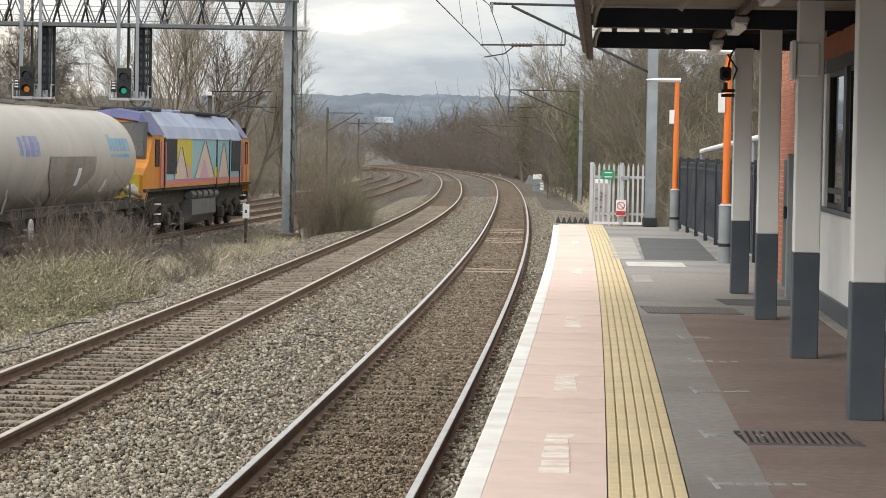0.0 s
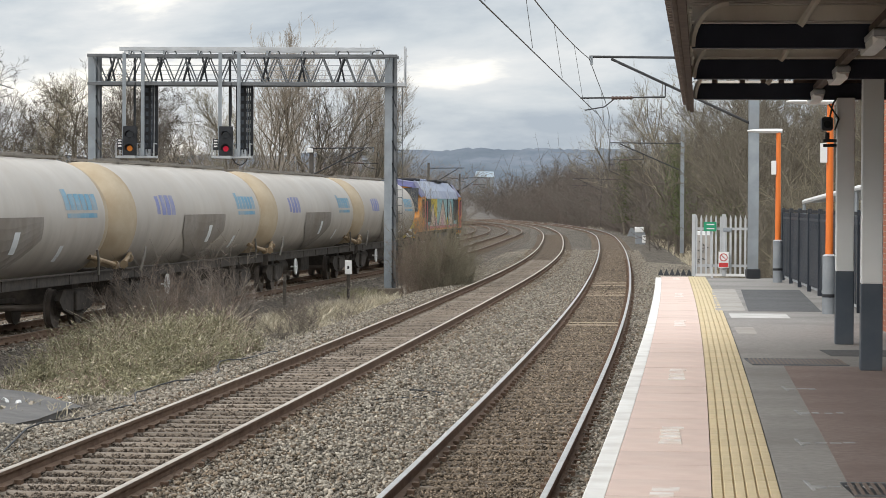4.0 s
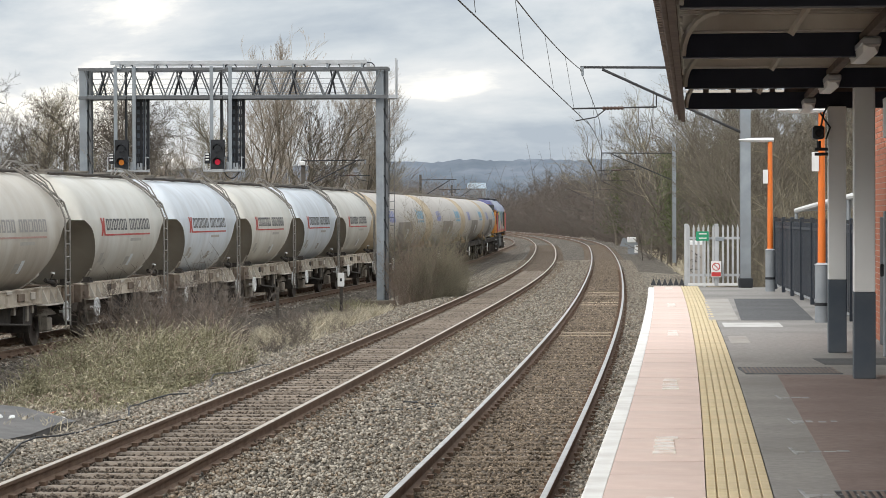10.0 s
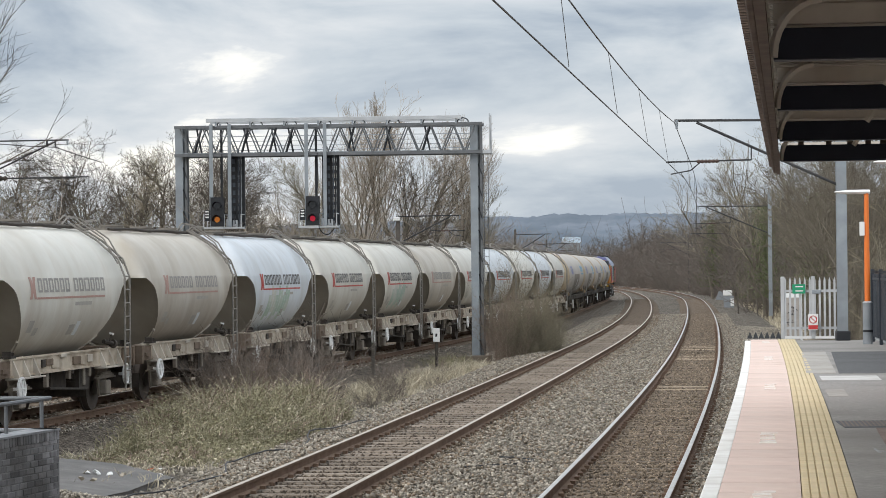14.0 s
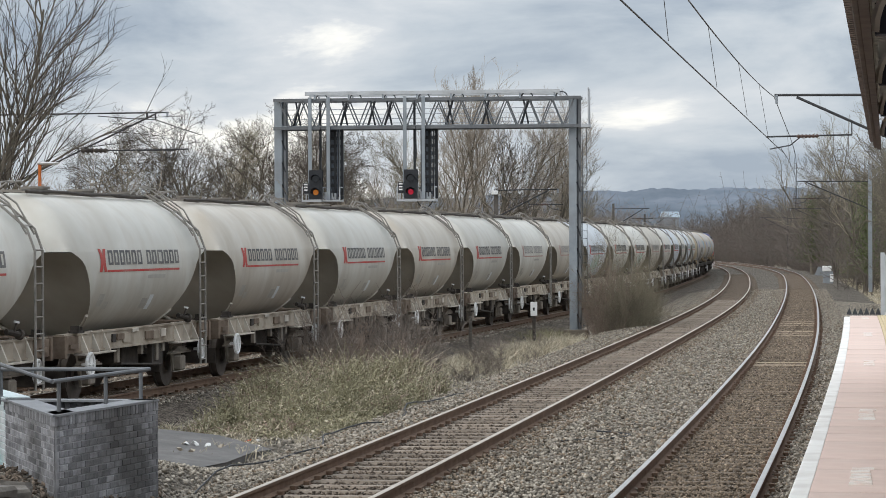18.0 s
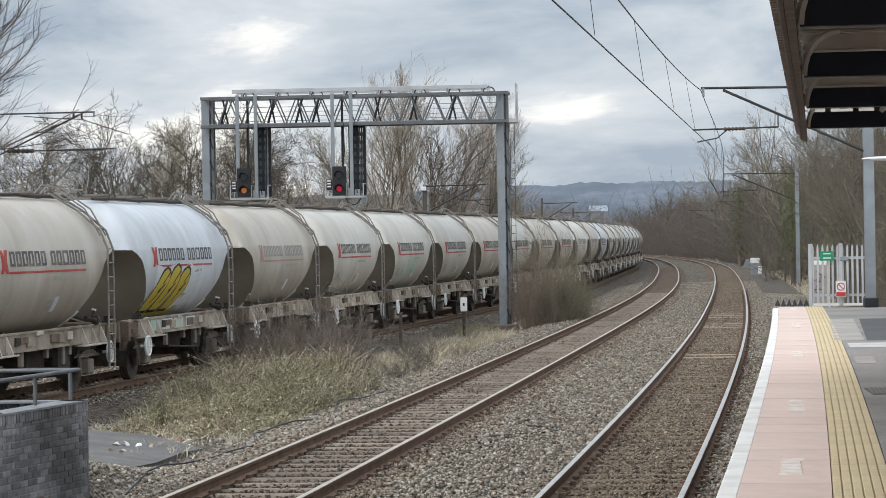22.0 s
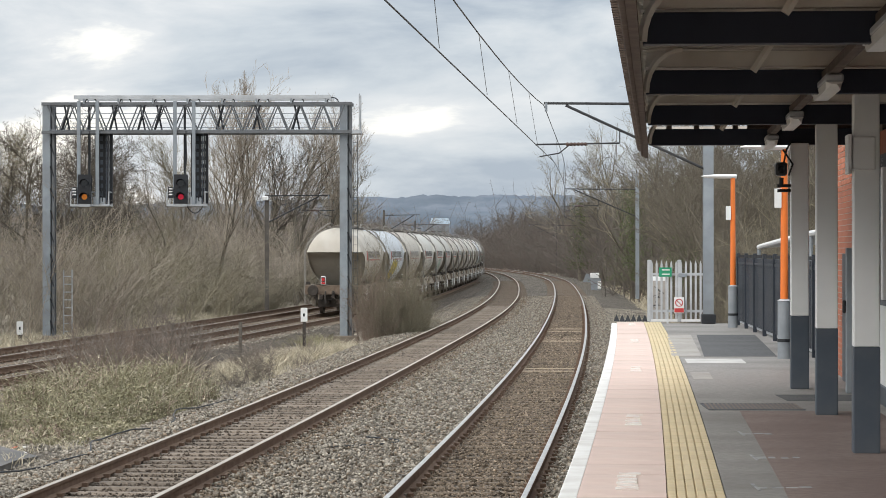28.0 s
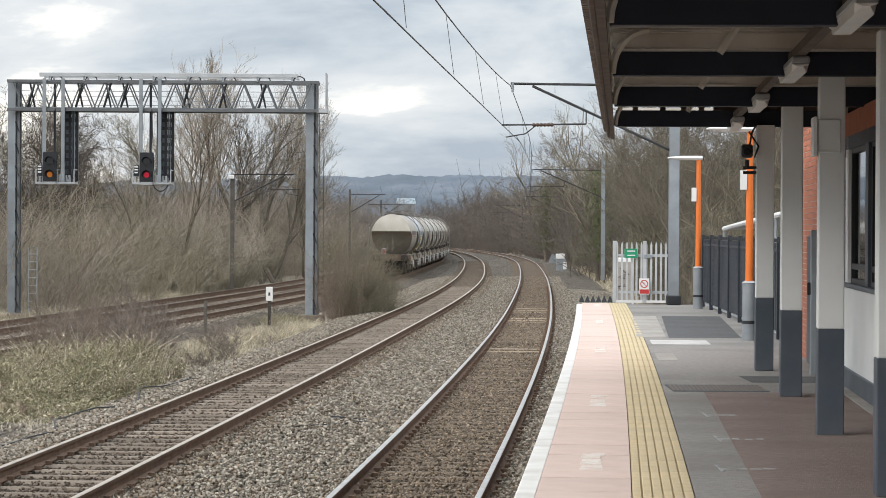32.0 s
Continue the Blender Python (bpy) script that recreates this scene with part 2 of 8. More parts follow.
# Base set darker than the canopy cream, with random stains over it.
SOFFIT = mat("soffit_stained_dull_cream", (0.52, 0.487, 0.43), (0.62, 0.583, 0.52), 2.0, 0.7, dirt=(0.28, 0.25, 0.215), dscale=1.5, damount=0.7)
CREAM = mat("cream_canopy_paint", (0.70, 0.66, 0.58), (0.78, 0.74, 0.67), 2.0, 0.6, dirt=(0.50, 0.43, 0.35), dscale=1.5, damount=0.6)
GUTTER = mat("rusty_fascia", (0.085, 0.062, 0.052), (0.15, 0.115, 0.095), 5.0, 0.8, bump=0.2)
ORANGE = mat("orange_paint", (0.80, 0.20, 0.035), (0.72, 0.17, 0.03), 2.0, 0.45, dirt=(0.55, 0.18, 0.06), dscale=3.0, damount=0.3)
POSTGREY = mat("post_grey", (0.20, 0.22, 0.24), (0.26, 0.28, 0.30), 3.0, 0.6)
WHITE = mat("white_plastic", (0.78, 0.78, 0.77), (0.70, 0.70, 0.69), 4.0, 0.5)
RED_PAINT = mat("red_paint", (0.55, 0.05, 0.05), (0.45, 0.04, 0.04), 4.0, 0.5)
GREEN_SIGN = mat("green_sign", (0.02, 0.30, 0.16), (0.02, 0.26, 0.13), 4.0, 0.5)


# ---- mesh tools ----
class Mesh:
    """Gathers vertices and faces; made() links them as one object."""

    def __init__(self):
        self.v, self.f = [], []

    def add(self, verts, faces, m=None):
        k = len(self.v)
        self.v += [tuple(m @ Vector(p)) for p in verts] if m else [tuple(p) for p in verts]
        self.f += [tuple(i + k for i in q) for q in faces]
        return self

    def box(self, x0, x1, y0, y1, z0, z1, m=None, c=0.0):
        """A box, with its edges cut off by c."""
        if not c:
            return self.add([(x, y, z) for x in (x0, x1) for y in (y0, y1) for z in (z0, z1)],
                            [(0, 1, 3, 2), (4, 6, 7, 5), (0, 4, 5, 1), (2, 3, 7, 6), (0, 2, 6, 4), (1, 5, 7, 3)], m)
        ring = lambda z, d: [(x0 + d, y0 + c + d * 0, z), (x0 + c, y0 + d, z), (x1 - c, y0 + d, z), (x1 - d, y0 + c, z),
                             (x1 - d, y1 - c, z), (x1 - c, y1 - d, z), (x0 + c, y1 - d, z), (x0 + d, y1 - c, z)]
        v = ring(z0, c) + ring(z0 + c, 0) + ring(z1 - c, 0) + ring(z1, c)
        f = [tuple(range(7, -1, -1)), tuple(range(24, 32))]
        for s in range(3):
            f += [(s * 8 + i, s * 8 + (i + 1) % 8, s * 8 + 8 + (i + 1) % 8, s * 8 + 8 + i) for i in range(8)]
        return self.add(v, f, m)

    def tube(self, p, q, r, n=6, r2=None, m=None, caps=True):
        p, q = Vector(p), Vector(q)
        d = (q - p)
        if d.length < 1e-6:
            return self
        d.normalize()
        u = d.cross(Vector((0, 0, 1)) if abs(d.z) < 0.9 else Vector((1, 0, 0))).normalized()
        w = d.cross(u)
        r2 = r if r2 is None else r2
        v = [c + (u * math.cos(a) + w * math.sin(a)) * k for c, k in ((p, r), (q, r2)) for a in [2 * math.pi * i / n for i in range(n)]]
        f = [(i, (i + 1) % n, n + (i + 1) % n, n + i) for i in range(n)]
        if caps:
            f += [tuple(range(n - 1, -1, -1)), tuple(range(n, 2 * n))]
        return self.add(v, f, m)

    def pipe(self, pts, r, n=6, m=None):
        pts = [Vector(p) for p in pts]
        rings, u = [], None
        for i, p in enumerate(pts):
            d = (pts[min(i + 1, len(pts) - 1)] - pts[max(i - 1, 0)]).normalized()
            u = d.orthogonal() if u is None else u - d * u.dot(d)
            u = (u if u.length > 1e-5 else d.orthogonal()).normalized()
            w = d.cross(u)
            rings.append([p + (u * math.cos(a) + w * math.sin(a)) * r for a in [2 * math.pi * k / n for k in range(n)]])
        return self.loft(rings, m=m)

    def loft(self, rings, close=True, ends=True, m=None):
        """Rings of equal length, joined one to the next."""
        n = len(rings[0])
        v = [p for r in rings for p in r]
        f = []
        for s in range(len(rings) - 1):
            for i in range(n if close else n - 1):
                j = (i + 1) % n
                f.append((s * n + i, s * n + j, s * n + n + j, s * n + n + i))
        if ends and close:
            f += [tuple(range(n - 1, -1, -1)), tuple(range((len(rings) - 1) * n, len(rings) * n))]
        return self.add(v, f, m)

    def prism(self, poly, y0, y1, m=None):
        """A polygon in x and z, drawn out along y."""
        return self.loft([[(x, y0, z) for x, z in poly], [(x, y1, z) for x, z in poly]], m=m)

    def prism_z(self, poly, z0, z1, m=None):
        """A polygon in x and y, drawn out along z."""
        return self.loft([[(x, y, z0) for x, y in poly], [(x, y, z1) for x, y in poly]], m=m)

    def disc(self, c, axis, r, h, n=16, m=None):
        a = Vector(axis).normalized() * h / 2
        return self.tube(Vector(c) - a, Vector(c) + a, r, n, m=m)

    def data(self, name, material, smooth=False):
        me = bpy.data.meshes.new(name)
        me.from_pydata(self.v, [], self.f)
        me.materials.append(material)
        if smooth:
            me.shade_smooth()
            me.set_sharp_from_angle(angle=radians(35))
        me.update()
        return me

    def made(self, name, material, smooth=False):
        return new(name, self.data(name, material, smooth))


def part(name, mesh, material, parent, label="", smooth=False):
    ob = mesh.made(name, material, smooth) if isinstance(mesh, Mesh) else new(name, mesh)
    ob.parent = parent
    if label:
        tagged(ob, label)
    return ob


def thing(name, label, category, group="", kind="", m=None):
    ob = new(name)
    ob.empty_display_size = 0.2
    tagged(ob, label, category, group, kind)
    if m is not None:
        ob.matrix_world = m
    return ob


# ---- alignment of the lines ----
def alignment(x0, y0, heading, bends, back=-340, ahead=620, step=2.0):
    """A line that passes (x0, y0) and bends to the left: (metres from there, bend per metre)."""
    def bend(s):
        for k, end in bends:
            if s < end:
                return k
        return bends[-1][0]
    fwd, x, y, a, s = [(x0, y0)], x0, y0, heading, 0.0
    while s < ahead:
        k = bend(s + step / 2)
        x, y = x + step * math.sin(a - k * step / 2), y + step * math.cos(a - k * step / 2)
        a, s = a - k * step, s + step
        fwd.append((x, y))
    rear, x, y, a, s = [], x0, y0, heading, 0.0
    while s > back:
        k = bends[0][0] if s > -140 else 0.0
        x, y = x - step * math.sin(a + k * step / 2), y - step * math.cos(a + k * step / 2)
        a, s = a + k * step, s - step
        rear.append((x, y))
    return np.array(rear[::-1] + fwd)


def beside(line, d):
    t = np.gradient(line, axis=0)
    t /= np.linalg.norm(t, axis=1, keepdims=True)
    return line + np.stack([t[:, 1], -t[:, 0]], 1) * d


def along(line):
    return np.concatenate([[0], np.cumsum(np.linalg.norm(np.diff(line, axis=0), axis=1))])


def at_s(line, s, dist):
    return np.array([np.interp(s, dist, line[:, 0]), np.interp(s, dist, line[:, 1])])


def x_of(line, y):
    k = int(np.argmax(line[:, 1])) + 1
    return float(np.interp(y, line[:k, 1], line[:k, 0]))


LINE_A = alignment(-0.3405, 27, 0.064725, [(0.000375, 60), (0.000182, 130), (0.000167, 178), (0.00066, 999)])
LINE_B = alignment(-4.4082, 27, 0.063599, [(0.000174, 60), (0.000489, 130), (0.000201, 178), (0.00035, 250), (0.00072, 999)])
LINE_C = alignment(-10.852, 60, 0.091035, [(0.000204, 60), (0.00099, 110), (-0.000047, 152), (0.0005, 172), (0.00088, 999)])
LINE_D = beside(LINE_C, -3.3)
RAIL_Z, GOODS_Z = -1.02, -1.12
EDGE = beside(LINE_A, 1.50)
PLAT_END = 60.6


def strip(line, d0, d1, z0, z1, y0, y1, every=1):
    """A ribbon beside a line, from y0 to y1, with the height z0 at d0 and z1 at d1."""
    a, b = beside(line, d0), beside(line, d1)
    k = [i for i in range(len(line)) if y0 <= line[i, 1] <= y1 and i < len(line) - 2 and line[i + 1, 1] > line[i, 1] - 0.5][::every]
    m = Mesh()
    m.v = [(*a[i], z0) for i in k] + [(*b[i], z1) for i in k]
    n = len(k)
    m.f = [(i, n + i, n + i + 1, i + 1) for i in range(n - 1)]
    return m


def swept(line, profile, y0, y1):
    """A profile of (offset, height) swept along a line."""
    k = [i for i in range(len(line)) if y0 <= line[i, 1] <= y1]
    sides = [beside(line, d) for d, z in profile]
    return Mesh().loft([[(*sides[j][i], profile[j][1]) for j in range(len(profile))] for i in k])


# ---- ground ----
def smooth(a, b, t):
    t = min(1.0, max(0.0, (t - a) / (b - a)))
    return t * t * (3 - 2 * t)


def ground_z(x, y):
    yy = min(max(y, -200), 500)
    left, right = x_of(LINE_D, yy) - 4.5, x_of(LINE_A, yy) + 4.0
    z = -1.62
    if x < left:
        z += 0.5 * smooth(0, 6, left - x) + 2.2 * smooth(8, 60, left - x)
    if x > right and y > PLAT_END - 2:
        z += smooth(PLAT_END - 2, PLAT_END + 6, y) * (0.5 * smooth(0, 3, x - right) + 5.0 * smooth(3, 28, x - right))
    if x > right and y <= PLAT_END + 4:
        z = max(z, -1.62 + 1.5 * smooth(3, 4, x - right) * (1 - smooth(PLAT_END - 2, PLAT_END + 4, y)))
    if y > 480:
        z += 4.0 * smooth(480, 640, y)
    z += 0.75 * math.exp(-((x + 7.4) / 3.0) ** 2 - ((y - 29.5) / (7.0 if y < 29.5 else 4.4)) ** 2) * (1 - smooth(-2.9, -1.7, x - x_of(LINE_B, yy)))
    z += 0.22 * math.exp(-((x + 7.8) / 1.6) ** 2 - ((y - 24.8) / 1.3) ** 2)
    return z + 0.12 * noise.noise(Vector((x * 0.15, y * 0.15, 0.3)))


def ground():
    xs = sorted(set([-900, -600, -400, -280, -200, -150, -110, -85] + list(range(-70, -20, 2)) + list(range(-20, 4)) + list(range(4, 46, 2)) + [50, 60, 75, 95, 120, 160, 220, 320, 450, 650, 900]))
    ys = sorted(set([-400, -300, -200, -120, -80, -50, -30, -15] + list(range(-6, 150, 3)) + list(range(15, 60)) + list(range(150, 330, 8)) + [345, 370, 400, 440, 500, 580, 700, 900, 1200, 1600]))
    m = Mesh()
    m.v = [(x, y, ground_z(x, y)) for y in ys for x in xs]
    w = len(xs)
    m.f = [(j * w + i, j * w + i + 1, j * w + w + i + 1, j * w + w + i) for j in range(len(ys) - 1) for i in range(w - 1)]
    tagged(m.made("ground", SOIL, True), "brown winter soil with leaf litter and thin grass", "ground", kind="structure")


ground()
# ballast beds under the lines
bed = swept(LINE_A, [(-6.6, -1.9), (-6.3, -1.38), (-5.4, -1.192), (-4.95, -1.205), (-4.8, -1.225), (-3.35, -1.225), (-3.2, -1.205), (-0.72, -1.195), (-0.66, -1.215), (0.66, -1.215), (0.72, -1.195), (1.1, -1.192), (2.2, -1.26), (3.7, -1.36), (4.6, -1.85)], -60, 520)
tagged(bed.made("ballast_bed", BALLAST), "grey crushed stone ballast under the running lines", "ballast", kind="structure")
tagged(swept(LINE_A, [(-0.69, -1.24), (-0.66, -1.208), (0.66, -1.208), (0.69, -1.24)], -60, 520).made("rusty_four_foot", BALLAST_RUST), "brown rust-stained ballast between the platform rails", "ballast", kind="structure")


def gravel_verge():
    m = Mesh()
    ys = [16 + 1.0 * i for i in range(48)]
    us = [-1.7 - 0.4 * i for i in range(17)]
    m.v = [(x_of(LINE_B, y) + u, y, ground_z(x_of(LINE_B, y) + u, y) + 0.035) for y in ys for u in us]
    n = len(us)
    m.f = [(j * n + i + 1, j * n + i, j * n + n + i, j * n + n + i + 1) for j in range(len(ys) - 1) for i in range(n - 1)]
    tagged(m.made("gravel_verge", BALLAST, True), "spilled gravel and rubble beside the running lines", "gravel", kind="structure")


gravel_verge()
bed = swept(LINE_C, [(-6.0, -1.95), (-5.2, -1.42), (-4.6, -1.32), (1.3, -1.32), (2.1, -1.5), (2.8, -1.95)], -60, 520)
tagged(bed.made("goods_ballast_bed", BALLAST_RUST), "brown weathered ballast under the goods lines", "ballast", kind="structure")


# ---- tracks ----
def rail_pair(parent, line, z, y0, y1, head):
    for d in (-0.7525, 0.7525):
        web = [(-0.07, -0.159), (0.07, -0.159), (0.07, -0.148), (0.012, -0.125), (0.010, -0.05), (0.035, -0.038), (0.035, -0.006), (-0.035, -0.006),
               (-0.035, -0.038), (-0.010, -0.05), (-0.012, -0.125), (-0.07, -0.148)]
        rail = part("rail", swept(line, [(d + a, z + b) for a, b in web], y0, y1), RUST, parent, "rusty flat-bottom rail")
        cap = [(d - 0.034, z - 0.008), (d + 0.034, z - 0.008), (d + 0.030, z - 0.001), (d + 0.018, z), (d - 0.018, z), (d - 0.030, z - 0.001)]
        part("running_surface", swept(line, cap, y0, y1), head, rail, "worn running surface of the rail")


def sleeper_mesh(name, material):
    """A concrete sleeper with the dip between its rail seats."""
    m = Mesh()
    rings = []
    for x, h, w in ((-1.25, 0.02, 0.095), (-1.22, 0.0, 0.105), (-0.45, 0.0, 0.10), (-0.3, -0.008, 0.092), (0.3, -0.008, 0.092), (0.45, 0.0, 0.10), (1.22, 0.0, 0.105), (1.25, 0.02, 0.095)):
        top = -0.165 + (h if h < 0 else 0)
        rings.append([(x, -w, -0.33), (x, w, -0.33), (x, w, top - 0.03), (x, w - 0.035, top - h), (x, -w + 0.035, top - h), (x, -w, top - 0.03)])
    m.loft(rings)
    return m.data(name, material)


def track(name, label, line, z, y0, y1, spacing, head, kinds, near_end):
    t = thing(name, label, "railway track", kind="structure")
    rail_pair(t, line, z, y0, y1, head)
    dist = along(line)
    i0 = int(np.argmin(np.abs(line[:, 1] - y0) + (np.arange(len(line)) > np.argmax(line[:, 1])) * 1e6))
    s, count = dist[i0], 0
    clips, rest = Mesh(), Mesh()
    far = dist[int(np.argmin(np.abs(line[:, 1] - 235)))]
    while s < far:
        p, q = at_s(line, s - 0.5, dist), at_s(line, s + 0.5, dist)
        c = (p + q) / 2
        turn = math.degrees(math.atan2(q[1] - p[1], q[0] - p[0])) - 90
        pm = pose(c[0] + random.uniform(-0.015, 0.015), c[1], z + random.uniform(-0.006, 0.004), 0, 0, turn + random.uniform(-0.5, 0.5))
        if c[1] < near_end:
            ob = new("sleeper", kinds(c[1]))
            ob.parent, ob.matrix_local = t, pm
        else:
            rest.box(-1.25, 1.25, -0.125, 0.125, -0.33, -0.165, pm)
        if c[1] < 130:
            for d in (-0.7525, 0.7525):
                for e in (-0.1, 0.1):
                    clips.box(d + e - 0.035, d + e + 0.035, -0.055, 0.055, -0.17, -0.118, pm)
        s += spacing
    tagged(part("rail_clips", clips, RUST, t, "rusty rail fastenings"), kind="stuff")
    tagged(part("far_sleepers", rest, RUST_SL, t), kind="stuff")


TIMBERS = (60.2, 61.5, 79.8, 81.1, 83.0, 89.5, 91.4, 93.3)
SL_CON, SL_RUST, SL_WOOD = sleeper_mesh("sleeper_grey", CONCRETE_SL), sleeper_mesh("sleeper_brown", RUST_SL), sleeper_mesh("sleeper_wood", TIMBER_SL)
track("platform_track", "running line beside the platform with polished rails", LINE_A, RAIL_Z, -24, 520, 0.65, RAIL_TOP,
      lambda y: SL_WOOD if any(a < y < a + 0.66 for a in TIMBERS) else SL_RUST, 130)
track("far_running_track", "second running line on concrete sleepers with polished rails", LINE_B, RAIL_Z, -24, 520, 0.65, RAIL_TAN, lambda y: SL_CON, 130)
track("goods_track", "goods line with dull brown rails", LINE_C, GOODS_Z, -40, 520, 0.7, RAIL_DULL, lambda y: SL_RUST, 120)
track("goods_loop_track", "outer goods line with dull brown rails", LINE_D, GOODS_Z, -40, 520, 0.7, RAIL_DULL, lambda y: SL_RUST, 120)


# ---- platform ----
def platform():
    y0, y1 = -14, PLAT_END
    pf = thing("platform", "station platform with painted edge and surfaced top", "platform", kind="structure")
    wall = swept(EDGE, [(0.08, -1.9), (0.08, -0.10), (9.0, -0.10), (9.0, -1.9)], y0, y1)
    part("platform_wall", wall, EDGE_BRICK, pf, "dark brick platform wall")
    part("coping", swept(EDGE, [(0.0, -0.11), (0.0, -0.012), (0.012, 0.0), (0.13, 0.0), (0.13, -0.11)], y0, y1), WHITE_LINE, pf, "white painted platform edge")
    # pink slabs, one by one
    dist = along(EDGE)
    slab = {}
    i0 = int(np.argmin(np.abs(EDGE[:120 + 170, 1] - y0)))
    s = dist[i0]
    while True:
        p, q = at_s(EDGE, s, dist), at_s(EDGE, s + 0.9, dist)
        if q[1] > y1:
            break
        turn = math.degrees(math.atan2(q[1] - p[1], q[0] - p[0])) - 90
        if "pink" not in slab:
            slab["pink"] = Mesh().box(0.133, 0.750, 0.003, 0.897, -0.1, 0.0).data("edge_slab", PINK)
            tm = Mesh().box(0.757, 1.155, 0.003, 0.447, -0.1, -0.014)
            for k in range(6):
                x = 0.788 + k * 0.0672
                tm.box(x - 0.029, x + 0.029, 0.004, 0.446, -0.02, 0.004, c=0.004)
            slab["tac"] = tm.data("tactile_slab", TACTILE)
        if p[1] > -13:
            ob = new("edge_slab", slab["pink"])
            ob.parent, ob.matrix_local = pf, pose(p[0], p[1], random.uniform(-0.002, 0.002), 0, 0, turn)
            for k in (0.0, 0.45):
                c = at_s(EDGE, s + k, dist)
                ob = new("tactile_slab", slab["tac"])
                ob.parent, ob.matrix_local = pf, pose(c[0], c[1], random.uniform(-0.001, 0.001), 0, 0, turn)
        s += 0.9
    part("tarmac", swept(EDGE, [(1.16, -0.1), (1.16, 0.0), (9.0, 0.0), (9.0, -0.1)], y0, y1), TARMAC, pf, "worn grey tarmac")
    red = swept(EDGE, [(1.58, 0.0), (1.58, 0.004), (8.9, 0.004), (8.9, 0.0)], y0, 28.4)
    part("reddish_tarmac", red, TARMAC_RED, pf, "reddish-brown tarmac under the canopy")
    return pf


PLATFORM = platform()


# ---- the freight train ----
TANK = mat("tank_cream", (0.56, 0.55, 0.50), (0.65, 0.635, 0.585), 0.7, 0.5, dirt=(0.46, 0.43, 0.37), dscale=0.45, damount=0.8, vary=0.13,
           streak=(0.47, 0.42, 0.35), samount=0.4, splash=((0.30, 0.25, 0.19), 2.35, 1.5, 0.72))
TANK_BEIGE = mat("tank_beige_dusty", (0.50, 0.46, 0.395), (0.57, 0.53, 0.465), 0.7, 0.55, dirt=(0.38, 0.33, 0.265), dscale=0.5, damount=0.8,
                 streak=(0.60, 0.585, 0.54), samount=0.5, splash=((0.28, 0.225, 0.165), 2.5, 1.5, 0.75))
TANK_CLEAN = mat("tank_pale_blue_white", (0.60, 0.65, 0.70), (0.68, 0.72, 0.76), 1.0, 0.45, dirt=(0.50, 0.52, 0.53), dscale=0.6, damount=0.6,
                 streak=(0.45, 0.45, 0.44), samount=0.5, splash=((0.36, 0.33, 0.28), 1.95, 1.3, 0.55))
RECESS = mat("tank_recess_grime", (0.40, 0.375, 0.325), (0.47, 0.44, 0.38), 1.2, 0.9, dirt=(0.31, 0.265, 0.20), dscale=0.7, damount=0.7)
SOLEBAR = mat("underframe_dusty", (0.40, 0.345, 0.275), (0.50, 0.44, 0.36), 4.0, 0.9, bump=0.1, bscale=25, dirt=(0.20, 0.155, 0.11), dscale=2.2, damount=0.8, vary=0.2)
GUSSET = mat("gusset_pale_dust", (0.52, 0.475, 0.41), (0.62, 0.575, 0.51), 6.0, 0.9, dirt=(0.30, 0.25, 0.20), dscale=3.0, damount=0.6, vary=0.15)
RUSTY_PLATE = mat("frame_rust_brown", (0.13, 0.095, 0.07), (0.21, 0.16, 0.12), 6.0, 0.9, bump=0.15)
GEAR = mat("running_gear_grime", (0.03, 0.026, 0.023), (0.075, 0.063, 0.053), 5.0, 0.85, bump=0.2)
AXLE = mat("axlebox_grime", (0.17, 0.148, 0.122), (0.29, 0.255, 0.215), 5.0, 0.85, bump=0.2)
WHEEL = mat("wheel_steel", (0.09, 0.075, 0.065), (0.14, 0.12, 0.105), 5.0, 0.7, 0.3)
LADDER = mat("ladder_steel", (0.20, 0.185, 0.165), (0.33, 0.31, 0.28), 4.0, 0.7, 0.1)
WALKWAY = mat("walkway_steel", (0.17, 0.155, 0.135), (0.26, 0.24, 0.21), 4.0, 0.85)
LETTER = mat("lettering_charcoal", (0.07, 0.07, 0.08), (0.16, 0.155, 0.15), 3.0, 0.7, dirt=(0.36, 0.34, 0.31), dscale=1.6, damount=0.45)
LETTER_RED = mat("lettering_red", (0.52, 0.06, 0.05), (0.42, 0.07, 0.06), 3.0, 0.7, dirt=(0.42, 0.32, 0.28), dscale=1.2, damount=0.4)
LETTER_BLUE = mat("lettering_blue", (0.16, 0.19, 0.42), (0.25, 0.27, 0.44), 3.0, 0.7, dirt=(0.42, 0.40, 0.38), dscale=1.3, damount=0.75)
LETTER_CYAN = mat("lettering_cyan", (0.10, 0.30, 0.45), (0.22, 0.38, 0.48), 3.0, 0.7, dirt=(0.42, 0.40, 0.38), dscale=1.3, damount=0.75)
TANK_BROWN = mat("tank_grey_brown", (0.43, 0.40, 0.362), (0.50, 0.468, 0.425), 0.8, 0.55, splash=((0.25, 0.218, 0.185), 2.3, 1.4, 0.7), dirt=(0.40, 0.36, 0.315), dscale=0.35, damount=0.7, vary=0.06,
                 streak=(0.38, 0.32, 0.26), samount=0.25)
TANK_END = mat("tank_end_dust", (0.42, 0.335, 0.23), (0.49, 0.41, 0.30), 2.0, 0.8, dirt=(0.33, 0.245, 0.15), dscale=0.8, damount=0.7)
BELLY = mat("hopper_belly_grime", (0.225, 0.202, 0.178), (0.29, 0.262, 0.232), 3.0, 0.85, dirt=(0.19, 0.16, 0.13), dscale=0.9, damount=0.7)
